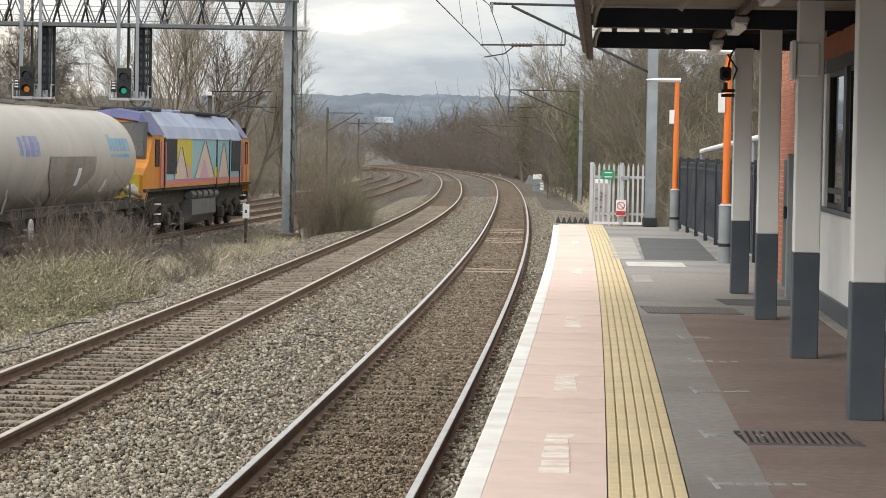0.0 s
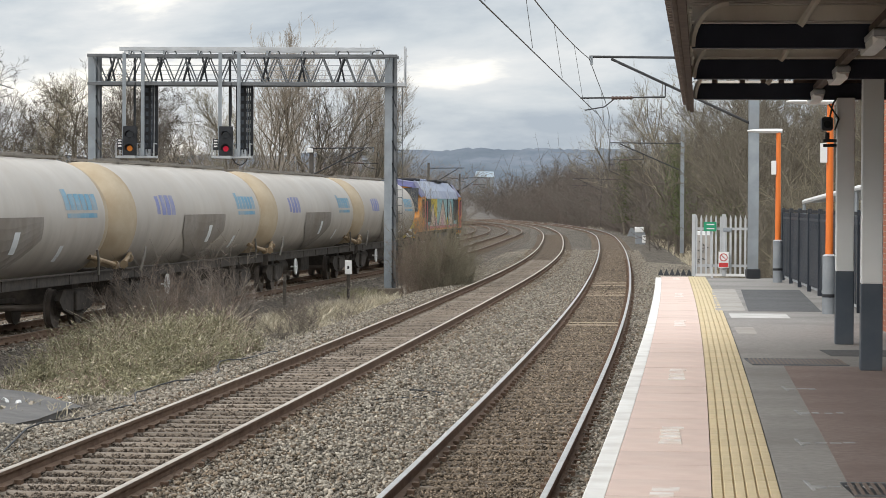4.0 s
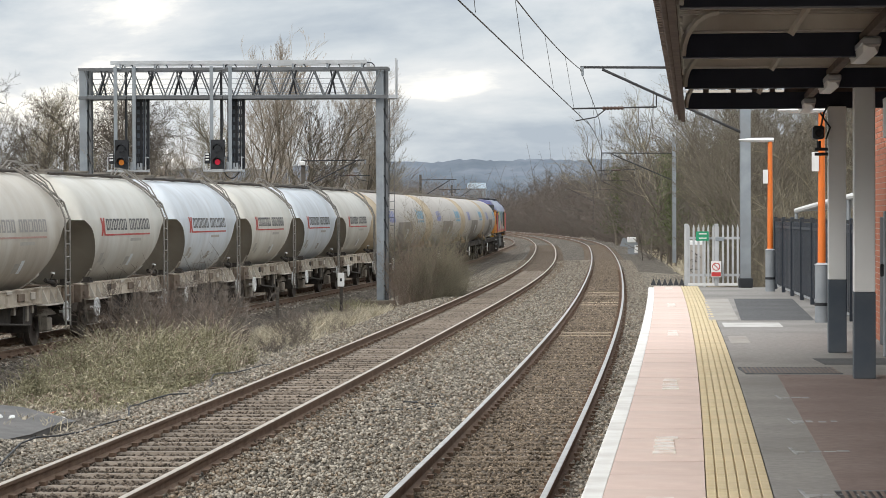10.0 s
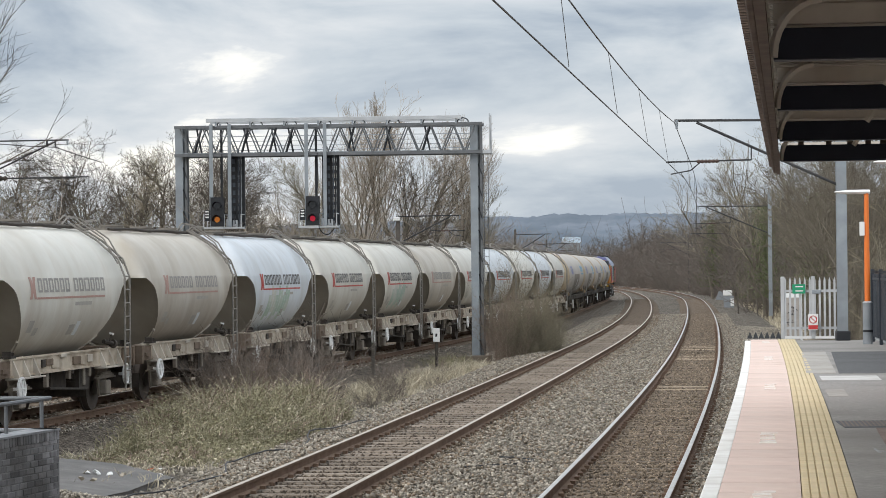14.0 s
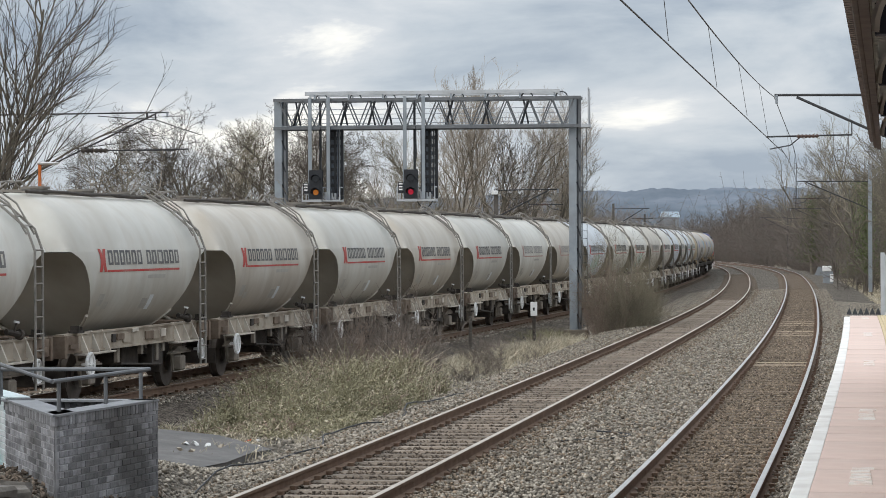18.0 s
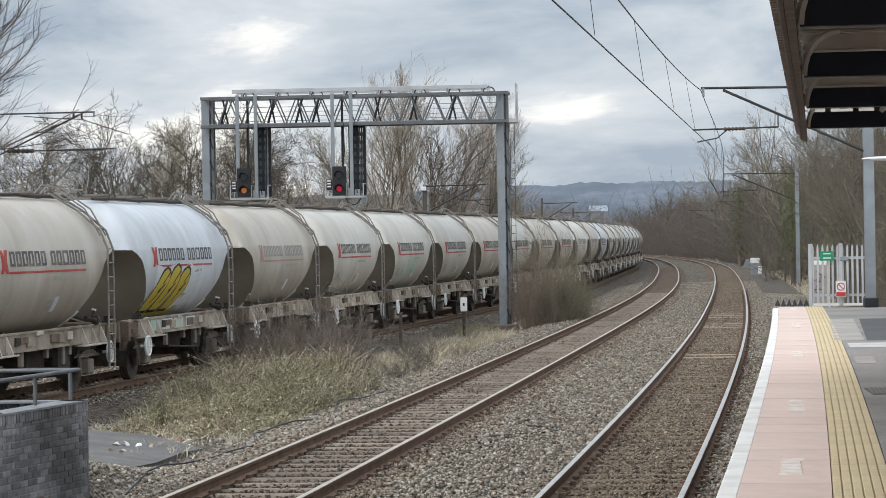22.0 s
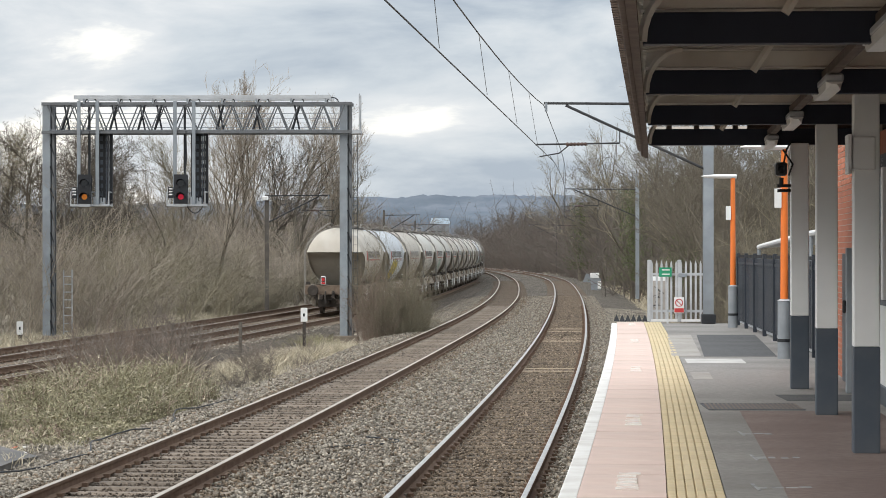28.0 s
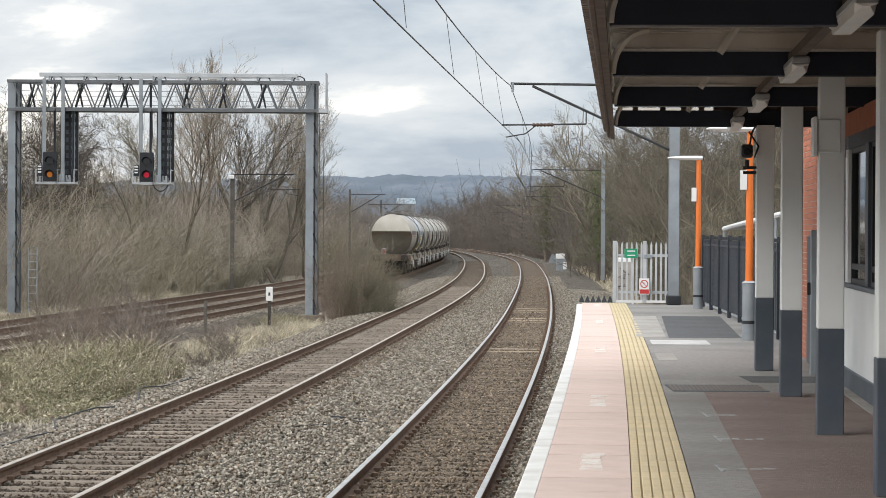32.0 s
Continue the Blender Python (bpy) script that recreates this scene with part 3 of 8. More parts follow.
PIPE = mat("discharge_pipe", (0.24, 0.17, 0.10), (0.36, 0.27, 0.17), 5.0, 0.6, 0.3)
DECAL_GREY = mat("faded_marking", (0.38, 0.36, 0.33), (0.46, 0.44, 0.40), 4.0, 0.8)
SPRAY_TEAL = mat("spray_teal", (0.38, 0.50, 0.42), (0.47, 0.55, 0.48), 1.5, 0.7, dirt=(0.62, 0.60, 0.55), dscale=1.5, damount=0.9)
SPRAY_YELLOW = mat("spray_yellow", (0.62, 0.50, 0.07), (0.55, 0.42, 0.05), 2.0, 0.6)
SPRAY_BLACK = mat("spray_black", (0.02, 0.02, 0.025), (0.04, 0.04, 0.045), 2.0, 0.6)
SPRAY_WHITE = mat("spray_white", (0.72, 0.74, 0.75), (0.62, 0.66, 0.68), 2.0, 0.6)
PCA_L, VTG_L, LOCO_L = 9.42, 18.4, 21.4
PCA_R, PCA_SLIM = 1.36, 0.93


def flank(z, radius, zc, lift=0.004):
    """Where the right-hand flank of a tank stands at a height; the short wagons are a little narrower than they are high."""
    return -math.sqrt(max(0.0, (radius + lift) ** 2 - (z - zc) ** 2)) * (PCA_SLIM if radius == PCA_R else 1.0) - (0.003 if radius == PCA_R else 0.0)


def on_tank(xs, zs, radius, zc, lift=0.004):
    """A patch of the right-hand flank of a tank, from lists of x and of height; zs may be a function of x."""
    m = Mesh()
    rows = []
    for x in xs:
        rows.append([(x, flank(z, radius, zc, lift), z) for z in (zs(x) if callable(zs) else zs)])
    n = len(rows[0])
    m.v = [p for r in rows for p in r]
    m.f = [(i * n + j, (i + 1) * n + j, (i + 1) * n + j + 1, i * n + j + 1) for i in range(len(rows) - 1) for j in range(n - 1)]
    return m


def steps(a, b, n):
    return [a + (b - a) * i / n for i in range(n + 1)]


def wheelset(parent, x, r=0.46, y=0.75):
    m = Mesh()
    for s in (-1, 1):
        m.disc((x, s * y, r), (0, 1, 0), r, 0.12, 22)
        m.disc((x, s * (y - 0.075), r), (0, 1, 0), r + 0.03, 0.035, 22)
        m.disc((x, s * (y + 0.075), r), (0, 1, 0), 0.15, 0.06, 12)
    m.tube((x, -y, r), (x, y, r), 0.075, 8)
    return part("wheelset", m, WHEEL, parent, "dark steel wheelset", True)


def buffers(parent, half, z=1.04, rect=False):
    for e in (-1, 1):
        for s in (-0.87, 0.87):
            m = Mesh()
            m.tube((e * (half - 0.55), s, z), (e * (half - 0.25), s, z), 0.13, 12)
            m.tube((e * (half - 0.25), s, z), (e * (half - 0.05), s, z), 0.085, 10)
            m.tube((e * (half - 0.05), s, z), (e * half, s, z), 0.245, 20, 0.22)
            part("buffer", m, GEAR, parent, "dark round buffer", True)


def pca():
    """Two-axle bulk powder wagon: a tank with overhanging lips above sloping ends."""
    w = thing("cement_wagon", "dusty cream two-axle cement tank wagon with ladders and dark sloping ends", "freight wagon", "wagons of the train")
    R, ZC, LIP, K = PCA_R, 2.42, 2.72, PCA_SLIM
    # the flank: every point round the tank has its own length
    def reach(z):
        if z >= LIP:
            return 3.72
        u = (LIP - z) / (LIP - (ZC - R))
        return 1.75 + 1.85 * (1 - u) ** 0.75 + 0.45 * max(0.0, 1 - u / 0.16) ** 2
    shell = Mesh()
    lip_phi = math.acos((LIP - ZC) / R)
    up = [-lip_phi + 2 * lip_phi * i / 20 for i in range(21)]
    low = [lip_phi + (2 * math.pi - 2 * lip_phi) * (0.5 - 0.5 * math.cos(math.pi * i / 40)) for i in range(41)]
    for arc in (up, low):
        ring = []
        for i in range(15):
            u = -1 + 2 * i / 14
            row = []
            for k, a in enumerate(arc):
                z = ZC + R * math.cos(a)
                e = 3.72 if arc is up else reach(min(z, LIP - 1e-4))
                row.append((u * e, K * R * math.sin(a), z))
            ring.append(row)
        shell.loft(ring, close=False)
    # lips
    for s in (-1, 1):
        ring = []
        for i in range(9):
            u = i / 8
            row = []
            for a in up:
                y, z = K * R * math.sin(a), ZC + R * math.cos(a)
                x = 3.72 + 0.62 * u - 0.10 * u * (y / R) ** 2
                row.append((s * x, y * (1 - 0.015 * u * u), LIP + (z - LIP) * (1 - u ** 2.2) ** 0.75))
            ring.append(row)
        shell.loft(ring if s > 0 else ring[::-1], close=False)
    part("tank", shell, TANK, w, "cream tank barrel streaked with cement dust", True)
    for s in (-1, 1):
        end = Mesh()
        rows = []
        for i in range(13):
            z = LIP - 0.01 - (LIP - 0.02 - (ZC - R)) * (i / 12) ** 1.7
            h = K * math.sqrt(max(0.0004, R * R - (z - ZC) ** 2)) - 0.012
            x = reach(min(z, LIP - 1e-4)) - 0.09 - 0.10 * (i / 12)
            rows.append([(s * (x - 0.05 * (1 - abs(t))), h * t, z) for t in (-1, -0.75, -0.5, -0.25, 0, 0.25, 0.5, 0.75, 1)])
        end.loft(rows if s < 0 else rows[::-1], close=False)
        part("sloping_end", end, RECESS, w, "dark grimy sloping end plate", True)
        rim = []
        for q in range(-9, 10):
            a = math.pi + q * 0.098
            z = ZC + (R - 0.01) * math.cos(a)
            rim.append((s * (reach(min(z, LIP - 1e-4)) + 0.01), K * R * math.sin(a), z))
        part("bowl_rim", Mesh().pipe(rim, 0.032, 6), TANK, w, "pale rolled rim below the sloping end", True)
    wk = Mesh()
    wk.box(-4.05, 4.05, -0.33, -0.31, 3.80, 3.84).box(-4.05, 4.05, 0.31, 0.33, 3.80, 3.84)
    for i in range(28):
        x = -4.0 + i * 8.0 / 27
        wk.box(x - 0.03, x + 0.03, -0.3, 0.3, 3.80, 3.825)
    part("top_walkway", wk, WALKWAY, w, "dark steel walkway along the tank top")
    for q in (-0.36, 0.36):
        part("air_pipe", Mesh().pipe([(x, q, 3.80 + 0.012 * math.sin(x * 2.1)) for x in steps(-3.9, 3.9, 12)], 0.03, 6), GEAR, w, "dark pipe along the walkway")
    for x in (-2.5, 0.0, 2.5):
        part("hatch", Mesh().tube((x, 0, 3.74), (x, 0, 3.87), 0.24, 14).tube((x, 0, 3.87), (x, 0, 3.91), 0.27, 14), WALKWAY, w, "round filling hatch", True)
    # ladders: right flank at the front, left flank at the rear
    for s in (1, -1):
        ld = Mesh()
        for x in (3.10, 3.46):
            path = [(s * x, -s * 1.42, 0.42), (s * x, -s * 1.42, 2.75), (s * x, -s * 1.28, 3.12), (s * (x - 0.12), -s * 0.85, 3.52), (s * (x - 0.35), -s * 0.36, 3.86)]
            ld.pipe(path, 0.022, 6)
            ld.pipe([(s * x, -s * 1.28, 3.02), (s * (x - 0.1), -s * 1.0, 3.55), (s * (x - 0.35), -s * 0.45, 3.98), (s * (x - 0.8), -s * 0.36, 4.02), (s * (x - 1.2), -s * 0.34, 3.84)], 0.017, 5)
        for k in range(9):
            z = 0.52 + k * 0.28
            ld.tube((s * 3.10, -s * 1.42, z), (s * 3.46, -s * 1.42, z), 0.016, 5)
        for a, b, z in ((1.24, 0.03, 3.17), (1.06, 0.07, 3.33), (0.86, 0.12, 3.51), (0.62, 0.22, 3.69)):
            ld.tube((s * (3.10 - b), -s * a, z), (s * (3.46 - b), -s * a, z), 0.016, 5)
        part("ladder", ld, LADDER, w, "steel side ladder curving over the tank")
    # underframe
    for s in (-1, 1):
        sb = Mesh().box(-4.3, 4.3, s * 1.12 - 0.05, s * 1.12 + 0.05, 0.95, 1.26, c=0.012).box(-4.3, 4.3, s * 1.14 - 0.06, s * 1.14 + 0.06, 0.93, 0.965).box(-4.3, 4.3, s * 1.10 - 0.09, s * 1.10 + 0.09, 1.25, 1.28)
        for e in (-1, 1):
            for k in range(3):
                x = e * (2.15 + 0.6 * k)
                fin = [(s * 1.10, 1.30), (s * 1.15, 1.30), (s * 1.30, 0.95), (s * 1.30, 0.91), (s * 1.10, 0.91)]
                part("gusset", Mesh().loft([[(x + q, y, z) for y, z in fin] for q in (-0.026, 0.026)]), GUSSET, w, "pale dusty gusset")
            part("frame_ledge", Mesh().box(e * 2.75 - 0.85, e * 2.75 + 0.85, s * 1.22 - 0.11, s * 1.22 + 0.11, 0.885, 0.915, c=0.004), GUSSET, w, "pale dusty ledge below the gussets")
            part("end_panel", Mesh().box(e * 3.98 - 0.34, e * 3.98 + 0.34, s * 1.19 - 0.03, s * 1.19 + 0.03, 0.94, 1.24, c=0.006).box(e * 3.98 - 0.18, e * 3.98 + 0.18, s * 1.235 - 0.03, s * 1.235 + 0.03, 1.02, 1.1), RUSTY_PLATE, w, "rust-brown end panel of the frame")
            part("step_bracket", Mesh().box(e * 3.75 - 0.14, e * 3.75 + 0.14, s * 1.22 - 0.1, s * 1.22 + 0.1, 1.29, 1.33).box(e * 3.75 - 0.1, e * 3.75 - 0.06, s * 1.22 - 0.08, s * 1.22 + 0.08, 1.33, 1.42).box(e * 3.75 + 0.06, e * 3.75 + 0.1, s * 1.22 - 0.08, s * 1.22 + 0.08, 1.33, 1.4), GEAR, w, "dark step bracket")
            sb.box(e * 0.9 - 0.2, e * 0.9 + 0.2, s * 1.18 - 0.02, s * 1.18 + 0.02, 1.02, 1.18)
        part("solebar", sb, SOLEBAR, w, "dusty underframe side beam")
        for x0, x1, z0, z1, m_ in ((-1.72, -1.52, 1.05, 1.2, GEAR), (-1.45, -1.05, 1.08, 1.2, RUSTY_PLATE), (0.25, 0.72, 1.03, 1.19, RUSTY_PLATE), (1.2, 1.5, 1.05, 1.2, GUSSET), (-0.55, -0.2, 1.2, 1.27, GUSSET)):
            part("frame_plate", Mesh().box(x0, x1, s * 1.185 - 0.02, s * 1.185 + 0.02, z0, z1, c=0.006), m_, w)
        for x, h in ((-1.2, 0.3), (0.2, 0.2), (1.15, 0.36), (1.55, 0.2)):
            part("hanging_bracket", Mesh().box(x - 0.07, x + 0.07, s * 1.1 - 0.04, s * 1.1 + 0.04, 0.95 - h, 0.95, c=0.01), AXLE, w, "dusty hanging bracket")
    for e in (-1, 1):
        part("headstock", Mesh().box(e * 4.36 - 0.06, e * 4.36 + 0.06, -1.25, 1.25, 0.86, 1.26, c=0.01), RUSTY_PLATE, w, "rust-brown end beam")
        cp = Mesh().tube((e * 4.4, 0, 0.98), (e * 4.72, 0, 0.96), 0.05, 6).box(e * 4.5 - 0.04, e * 4.5 + 0.04, -0.06, 0.06, 0.7, 1.0)
        part("coupling", cp, GEAR, w, "grimy hook coupling")
        for q in (-0.35, 0.35):
            part("brake_hose", Mesh().pipe([(e * 4.42, q, 1.0), (e * 4.6, q, 0.8), (e * 4.65, q * 0.9, 0.5)], 0.035, 6), GEAR, w, "black brake hose")
    buffers(w, PCA_L / 2)
    for e in (-2.75, 2.75):
        wheelset(w, e)
        for s in (-1, 1):
            ax = Mesh().prism([(e - 0.42, 0.95), (e + 0.42, 0.95), (e + 0.2, 0.3), (e - 0.2, 0.3)], s * 1.0 - 0.02, s * 1.0 + 0.02)
            ax.box(e - 0.16, e + 0.16, s * 1.07 - 0.1, s * 1.07 + 0.1, 0.32, 0.62, c=0.03)
            for k in range(4):
                ax.box(e - 0.65 + k * 0.12, e + 0.65 - k * 0.12, s * 1.07 - 0.05, s * 1.07 + 0.05, 0.66 + k * 0.035, 0.69 + k * 0.035)
            part("axlebox", ax, AXLE, w, "dusty axlebox with leaf spring")
    gear = Mesh().tube((-2.2, -0.2, 0.6), (2.2, -0.2, 0.6), 0.03, 6).tube((-1.4, 0.5, 0.75), (-0.6, 0.5, 0.75), 0.2, 12).box(-0.3, 0.7, -0.9, -0.4, 0.55, 0.9, c=0.02)
    gear.box(0.9, 1.6, -1.1, -1.0, 0.5, 0.95).tube((-1.0, -1.1, 0.62), (1.4, -1.1, 0.5), 0.025, 6).box(-1.7, -1.3, 0.3, 0.9, 0.45, 0.9)
    for e in (-2.75, 2.75):
        for k in (-0.52, 0.52):
            gear.box(e + k - 0.05, e + k + 0.05, -0.85, 0.85, 0.3, 0.62)
    part("brake_gear", gear, GEAR, w, "grimy brake gear")
    for x in (-1.05, 1.05):
        ho = Mesh().loft([[(x + p * k, q * k * 1.1, z) for p, q in ((-0.8, -0.75), (0.8, -0.75), (0.8, 0.75), (-0.8, 0.75))] for z, k in ((1.1, 1.0), (0.62, 0.45), (0.45, 0.3))])
        part("hopper_outlet", ho, GEAR, w, "grimy discharge hopper below the tank")
    part("main_pipe", Mesh().tube((-3.9, 0.35, 0.55), (3.9, 0.35, 0.55), 0.09, 8), GEAR, w, "grimy discharge main", True)
    part("centre_sill", Mesh().box(-4.2, 4.2, -0.3, 0.3, 0.8, 1.1), GEAR, w, "dark centre sill")
    for x in (3.36, -3.42):
        hw = Mesh()
        n = 20
        for i in range(n):
            a, b = 2 * math.pi * i / n, 2 * math.pi * (i + 1) / n
            hw.tube((x + 0.2 * math.cos(a), -1.36, 0.72 + 0.2 * math.sin(a)), (x + 0.2 * math.cos(b), -1.36, 0.72 + 0.2 * math.sin(b)), 0.03, 6)
        for i in range(3):
            a = math.pi * i / 3
            hw.tube((x - 0.2 * math.cos(a), -1.36, 0.72 - 0.2 * math.sin(a)), (x + 0.2 * math.cos(a), -1.36, 0.72 + 0.2 * math.sin(a)), 0.015, 5)
        hw.disc((x, -1.345, 0.72), (0, 1, 0), 0.19, 0.012, 18)
        hw.tube((x, -1.38, 0.72), (x, -1.2, 0.72), 0.03, 8)
        part("brake_wheel", hw, WHITE, w, "white-rimmed handbrake wheel")
    vl = Mesh().tube((2.55, -1.12, 1.42), (2.9, -1.22, 1.36), 0.05, 8).disc((2.9, -1.22, 1.36), (0.8, -0.3, -0.25), 0.09, 0.06, 12).tube((2.7, -1.2, 1.42), (2.72, -1.24, 1.56), 0.02, 6)
    vl = part("discharge_valve", vl, GEAR, w, "grimy discharge valve")
    part("valve_cap", Mesh().disc((2.72, -1.24, 1.575), (0.2, -0.2, 1), 0.05, 0.035, 10), WHITE, vl, "white valve cap")
    return w, R, ZC


def lettering(w, R, ZC, fade):
    """The operator's marking: a red device, dark blocks and a red rule."""
    dark, red = Mesh(), Mesh()
    x = -2.12
    for word, gap in (((0.34,) * 6, 0.22), ((0.34, 0.34, 0.42, 0.34, 0.34, 0.33), 0)):
        for width in word:
            a, b = x, x + width - 0.07
            for x0, x1, z0, z1 in ((a, b, 2.475, 2.52), (a, b, 2.70, 2.745), (a, a + 0.085, 2.52, 2.70), (b - 0.085, b, 2.52, 2.70)):
                k = on_tank(steps(x0, x1, 1), steps(z0, z1, 2), R, ZC)
                dark.add(k.v, k.f)
            x += width
        x += gap
    for s in (-1, 1):
        rows = []
        for z in steps(2.35, 2.77, 6):
            t = (z - 2.56) / 0.21
            c = -2.42 + s * (0.06 + 0.08 * t * t)
            y = flank(z, R, ZC)
            rows.append([(c - 0.075, y, z), (c + 0.075, y, z)])
        red.loft(rows, close=False)
    k = on_tank(steps(-2.2, x - 0.06, 4), [2.345, 2.365, 2.385], R, ZC)
    red.add(k.v, k.f)
    tagged(part("dark_marking", dark, fade[0], w, "dark block marking"), kind="stuff")
    part("red_marking", red, fade[1], w, "red device and rule")
    small = Mesh()
    for x0, x1, z0, z1 in ((0.2, 1.3, 2.20, 2.27), (-2.4, -2.1, 1.72, 1.95), (-2.0, -1.75, 1.66, 1.80), (0.2, 0.55, 1.62, 1.82)):
        k = on_tank(steps(x0, x1, 2), steps(z0, z1, 2), R, ZC)
        small.add(k.v, k.f)
    tagged(part("small_markings", small, DECAL_GREY, w, "faded data panels"), kind="stuff")
    part("white_panel", on_tank(steps(0.62, 0.86, 2), steps(1.60, 1.88, 3), R, ZC), SPRAY_WHITE, w, "white data panel")


def vtg():
    """Bogie bulk powder wagon with a long barrel and domed dusty ends."""
    w = thing("bogie_tank_wagon", "grey-brown bogie powder tank wagon with dusty tan ends", "freight wagon", "wagons of the train")
    R, ZC = 1.38, 2.40
    ring = lambda x, k: [(x, R * k * math.sin(a), ZC + R * k * math.cos(a)) for a in [2 * math.pi * i / 40 for i in range(40)]]
    part("tank", Mesh().loft([ring(x, 1) for x in steps(-7.7, 7.7, 10)], ends=False), TANK_BROWN, w, "grey-brown tank barrel", True)
    for s in (-1, 1):
        rings = [ring(s * x, k) for x, k in ((7.7, 1.0), (8.0, 0.985), (8.25, 0.95), (8.5, 0.86), (8.65, 0.72), (8.75, 0.5), (8.78, 0.2))]
        part("tank_end", Mesh().loft(rings if s > 0 else rings[::-1]), TANK_END, w, "domed tank end coated in tan dust", True)
    belly = Mesh()
    for s in (1, -1):
        k = on_tank(steps(-2.6, 2.6, 12), lambda x: steps(max(1.10, 2.0 - 1.0 * (1 - abs(x) / 2.6)), 2.48, 6), R, ZC, 0.02)
        belly.add([(p[0], s * p[1], p[2]) for p in k.v], k.f if s > 0 else [q[::-1] for q in k.f])
    part("hopper_belly", belly, BELLY, w, "darker hopper panel amidships")
    bl, cy = Mesh(), Mesh()
    for i in range(3):
        k = on_tank(steps(-5.0 + i * 0.52, -4.58 + i * 0.52, 1), steps(2.48, 2.98, 3), R, ZC)
        bl.add(k.v, k.f)
    k = on_tank(steps(-5.55, -5.2, 1), steps(2.5, 2.95, 3), R, ZC)
    bl.add(k.v, k.f)
    for i in range(6):
        k = on_tank(steps(4.4 + i * 0.46, 4.80 + i * 0.46, 1), steps(2.62, 2.98 + 0.1 * (i == 0), 3), R, ZC)
        cy.add(k.v, k.f)
    k = on_tank(steps(4.5, 7.0, 3), [2.45, 2.5, 2.55], R, ZC)
    cy.add(k.v, k.f)
    part("label_panel", on_tank(steps(0.55, 0.95, 1), steps(1.72, 2.18, 3), R, ZC, 0.025), SPRAY_WHITE, w, "white data panel")
    part("label_panel", on_tank(steps(4.3, 4.6, 1), steps(1.5, 1.85, 2), R, ZC), SPRAY_WHITE, w, "small white data panel")
    part("blue_marking", bl, LETTER_BLUE, w, "faded blue block marking")
    part("cyan_marking", cy, LETTER_CYAN, w, "faded cyan block marking")
    wk = Mesh().box(-7.6, 7.6, -0.3, -0.26, 3.81, 3.86).box(-7.6, 7.6, 0.26, 0.3, 3.81, 3.86)
    for i in range(50):
        x = -7.5 + i * 15.0 / 49
        wk.box(x - 0.03, x + 0.03, -0.27, 0.27, 3.815, 3.835)
    for x in (-5, -1.7, 1.7, 5):
        wk.tube((x, 0, 3.76), (x, 0, 3.9), 0.25, 12)
    part("top_walkway", wk, WALKWAY, w, "dark steel walkway with hatches")
    for s in (-1, 1):
        sb = Mesh().box(-8.8, 8.8, s * 1.22 - 0.06, s * 1.22 + 0.06, 0.98, 1.22, c=0.012)
        for i in range(7):
            x = -7.5 + i * 2.5
            sb.box(x - 0.04, x + 0.04, s * 1.28 - 0.02, s * 1.28 + 0.02, 1.0, 1.2)
        sb.box(-8.8, 8.8, s * 1.24 - 0.08, s * 1.24 + 0.08, 1.2, 1.23)
        part("solebar", sb, GEAR, w, "dark underframe side beam")
        for e in (-1, 1):
            br = Mesh().pipe([(e * 7.2, s * 1.35, 1.15), (e * 7.05, s * 1.40, 1.45), (e * 6.9, s * 1.40, 1.72)], 0.03, 6)
            part("stanchion", br, WALKWAY, w)
    for e in (-1, 1):
        part("headstock", Mesh().box(e * 8.75 - 0.06, e * 8.75 + 0.06, -1.25, 1.25, 0.86, 1.24, c=0.01), GEAR, w, "dark end beam")
        pp = Mesh().tube((e * 7.3, -1.1, 1.55), (e * 8.75, -1.32, 1.34), 0.06, 10).disc((e * 8.78, -1.33, 1.33), (e, -0.15, -0.15), 0.10, 0.08, 12)
        part("discharge_pipe", Mesh().tube((e * 7.8, 1.1, 1.5), (e * 8.8, 1.3, 1.3), 0.06, 10), PIPE, w, "brass-brown discharge pipe", True)
        pp.disc((e * 7.7, -1.2, 1.45), (e, -0.15, -0.15), 0.09, 0.1, 12)
        part("discharge_pipe", pp, PIPE, w, "brass-brown discharge pipe", True)
        bg = Mesh()
        for s in (-1, 1):
            bg.prism([(e * 6.5 - 1.5, 0.62), (e * 6.5 - 1.2, 0.85), (e * 6.5 + 1.2, 0.85), (e * 6.5 + 1.5, 0.62), (e * 6.5 + 1.2, 0.42), (e * 6.5 + 0.5, 0.28), (e * 6.5 - 0.5, 0.28), (e * 6.5 - 1.2, 0.42)], s * 1.0 - 0.06, s * 1.0 + 0.06)
            bg.box(e * 6.5 - 0.35, e * 6.5 + 0.35, s * 1.0 - 0.14, s * 1.0 + 0.14, 0.35, 0.8, c=0.03)
        bg.box(e * 6.5 - 0.25, e * 6.5 + 0.25, -1.0, 1.0, 0.5, 0.95)
        part("bogie", bg, GEAR, w, "grimy two-axle bogie frame")
        for k in (-0.95, 0.95):
            wheelset(w, e * 6.5 + k, 0.43)
    buffers(w, VTG_L / 2)
    ug = Mesh().tube((-3.5, -0.5, 0.7), (-2.2, -0.5, 0.7), 0.22, 12).tube((2.0, 0.5, 0.7), (3.4, 0.5, 0.7), 0.2, 12).box(-0.8, 0.8, -0.9, 0.9, 0.5, 1.05).box(-5.0, 5.0, -0.06, 0.06, 0.6, 0.68)
    part("underframe_gear", ug, GEAR, w, "grimy tanks and pipes below the frame", True)
    hw = Mesh()
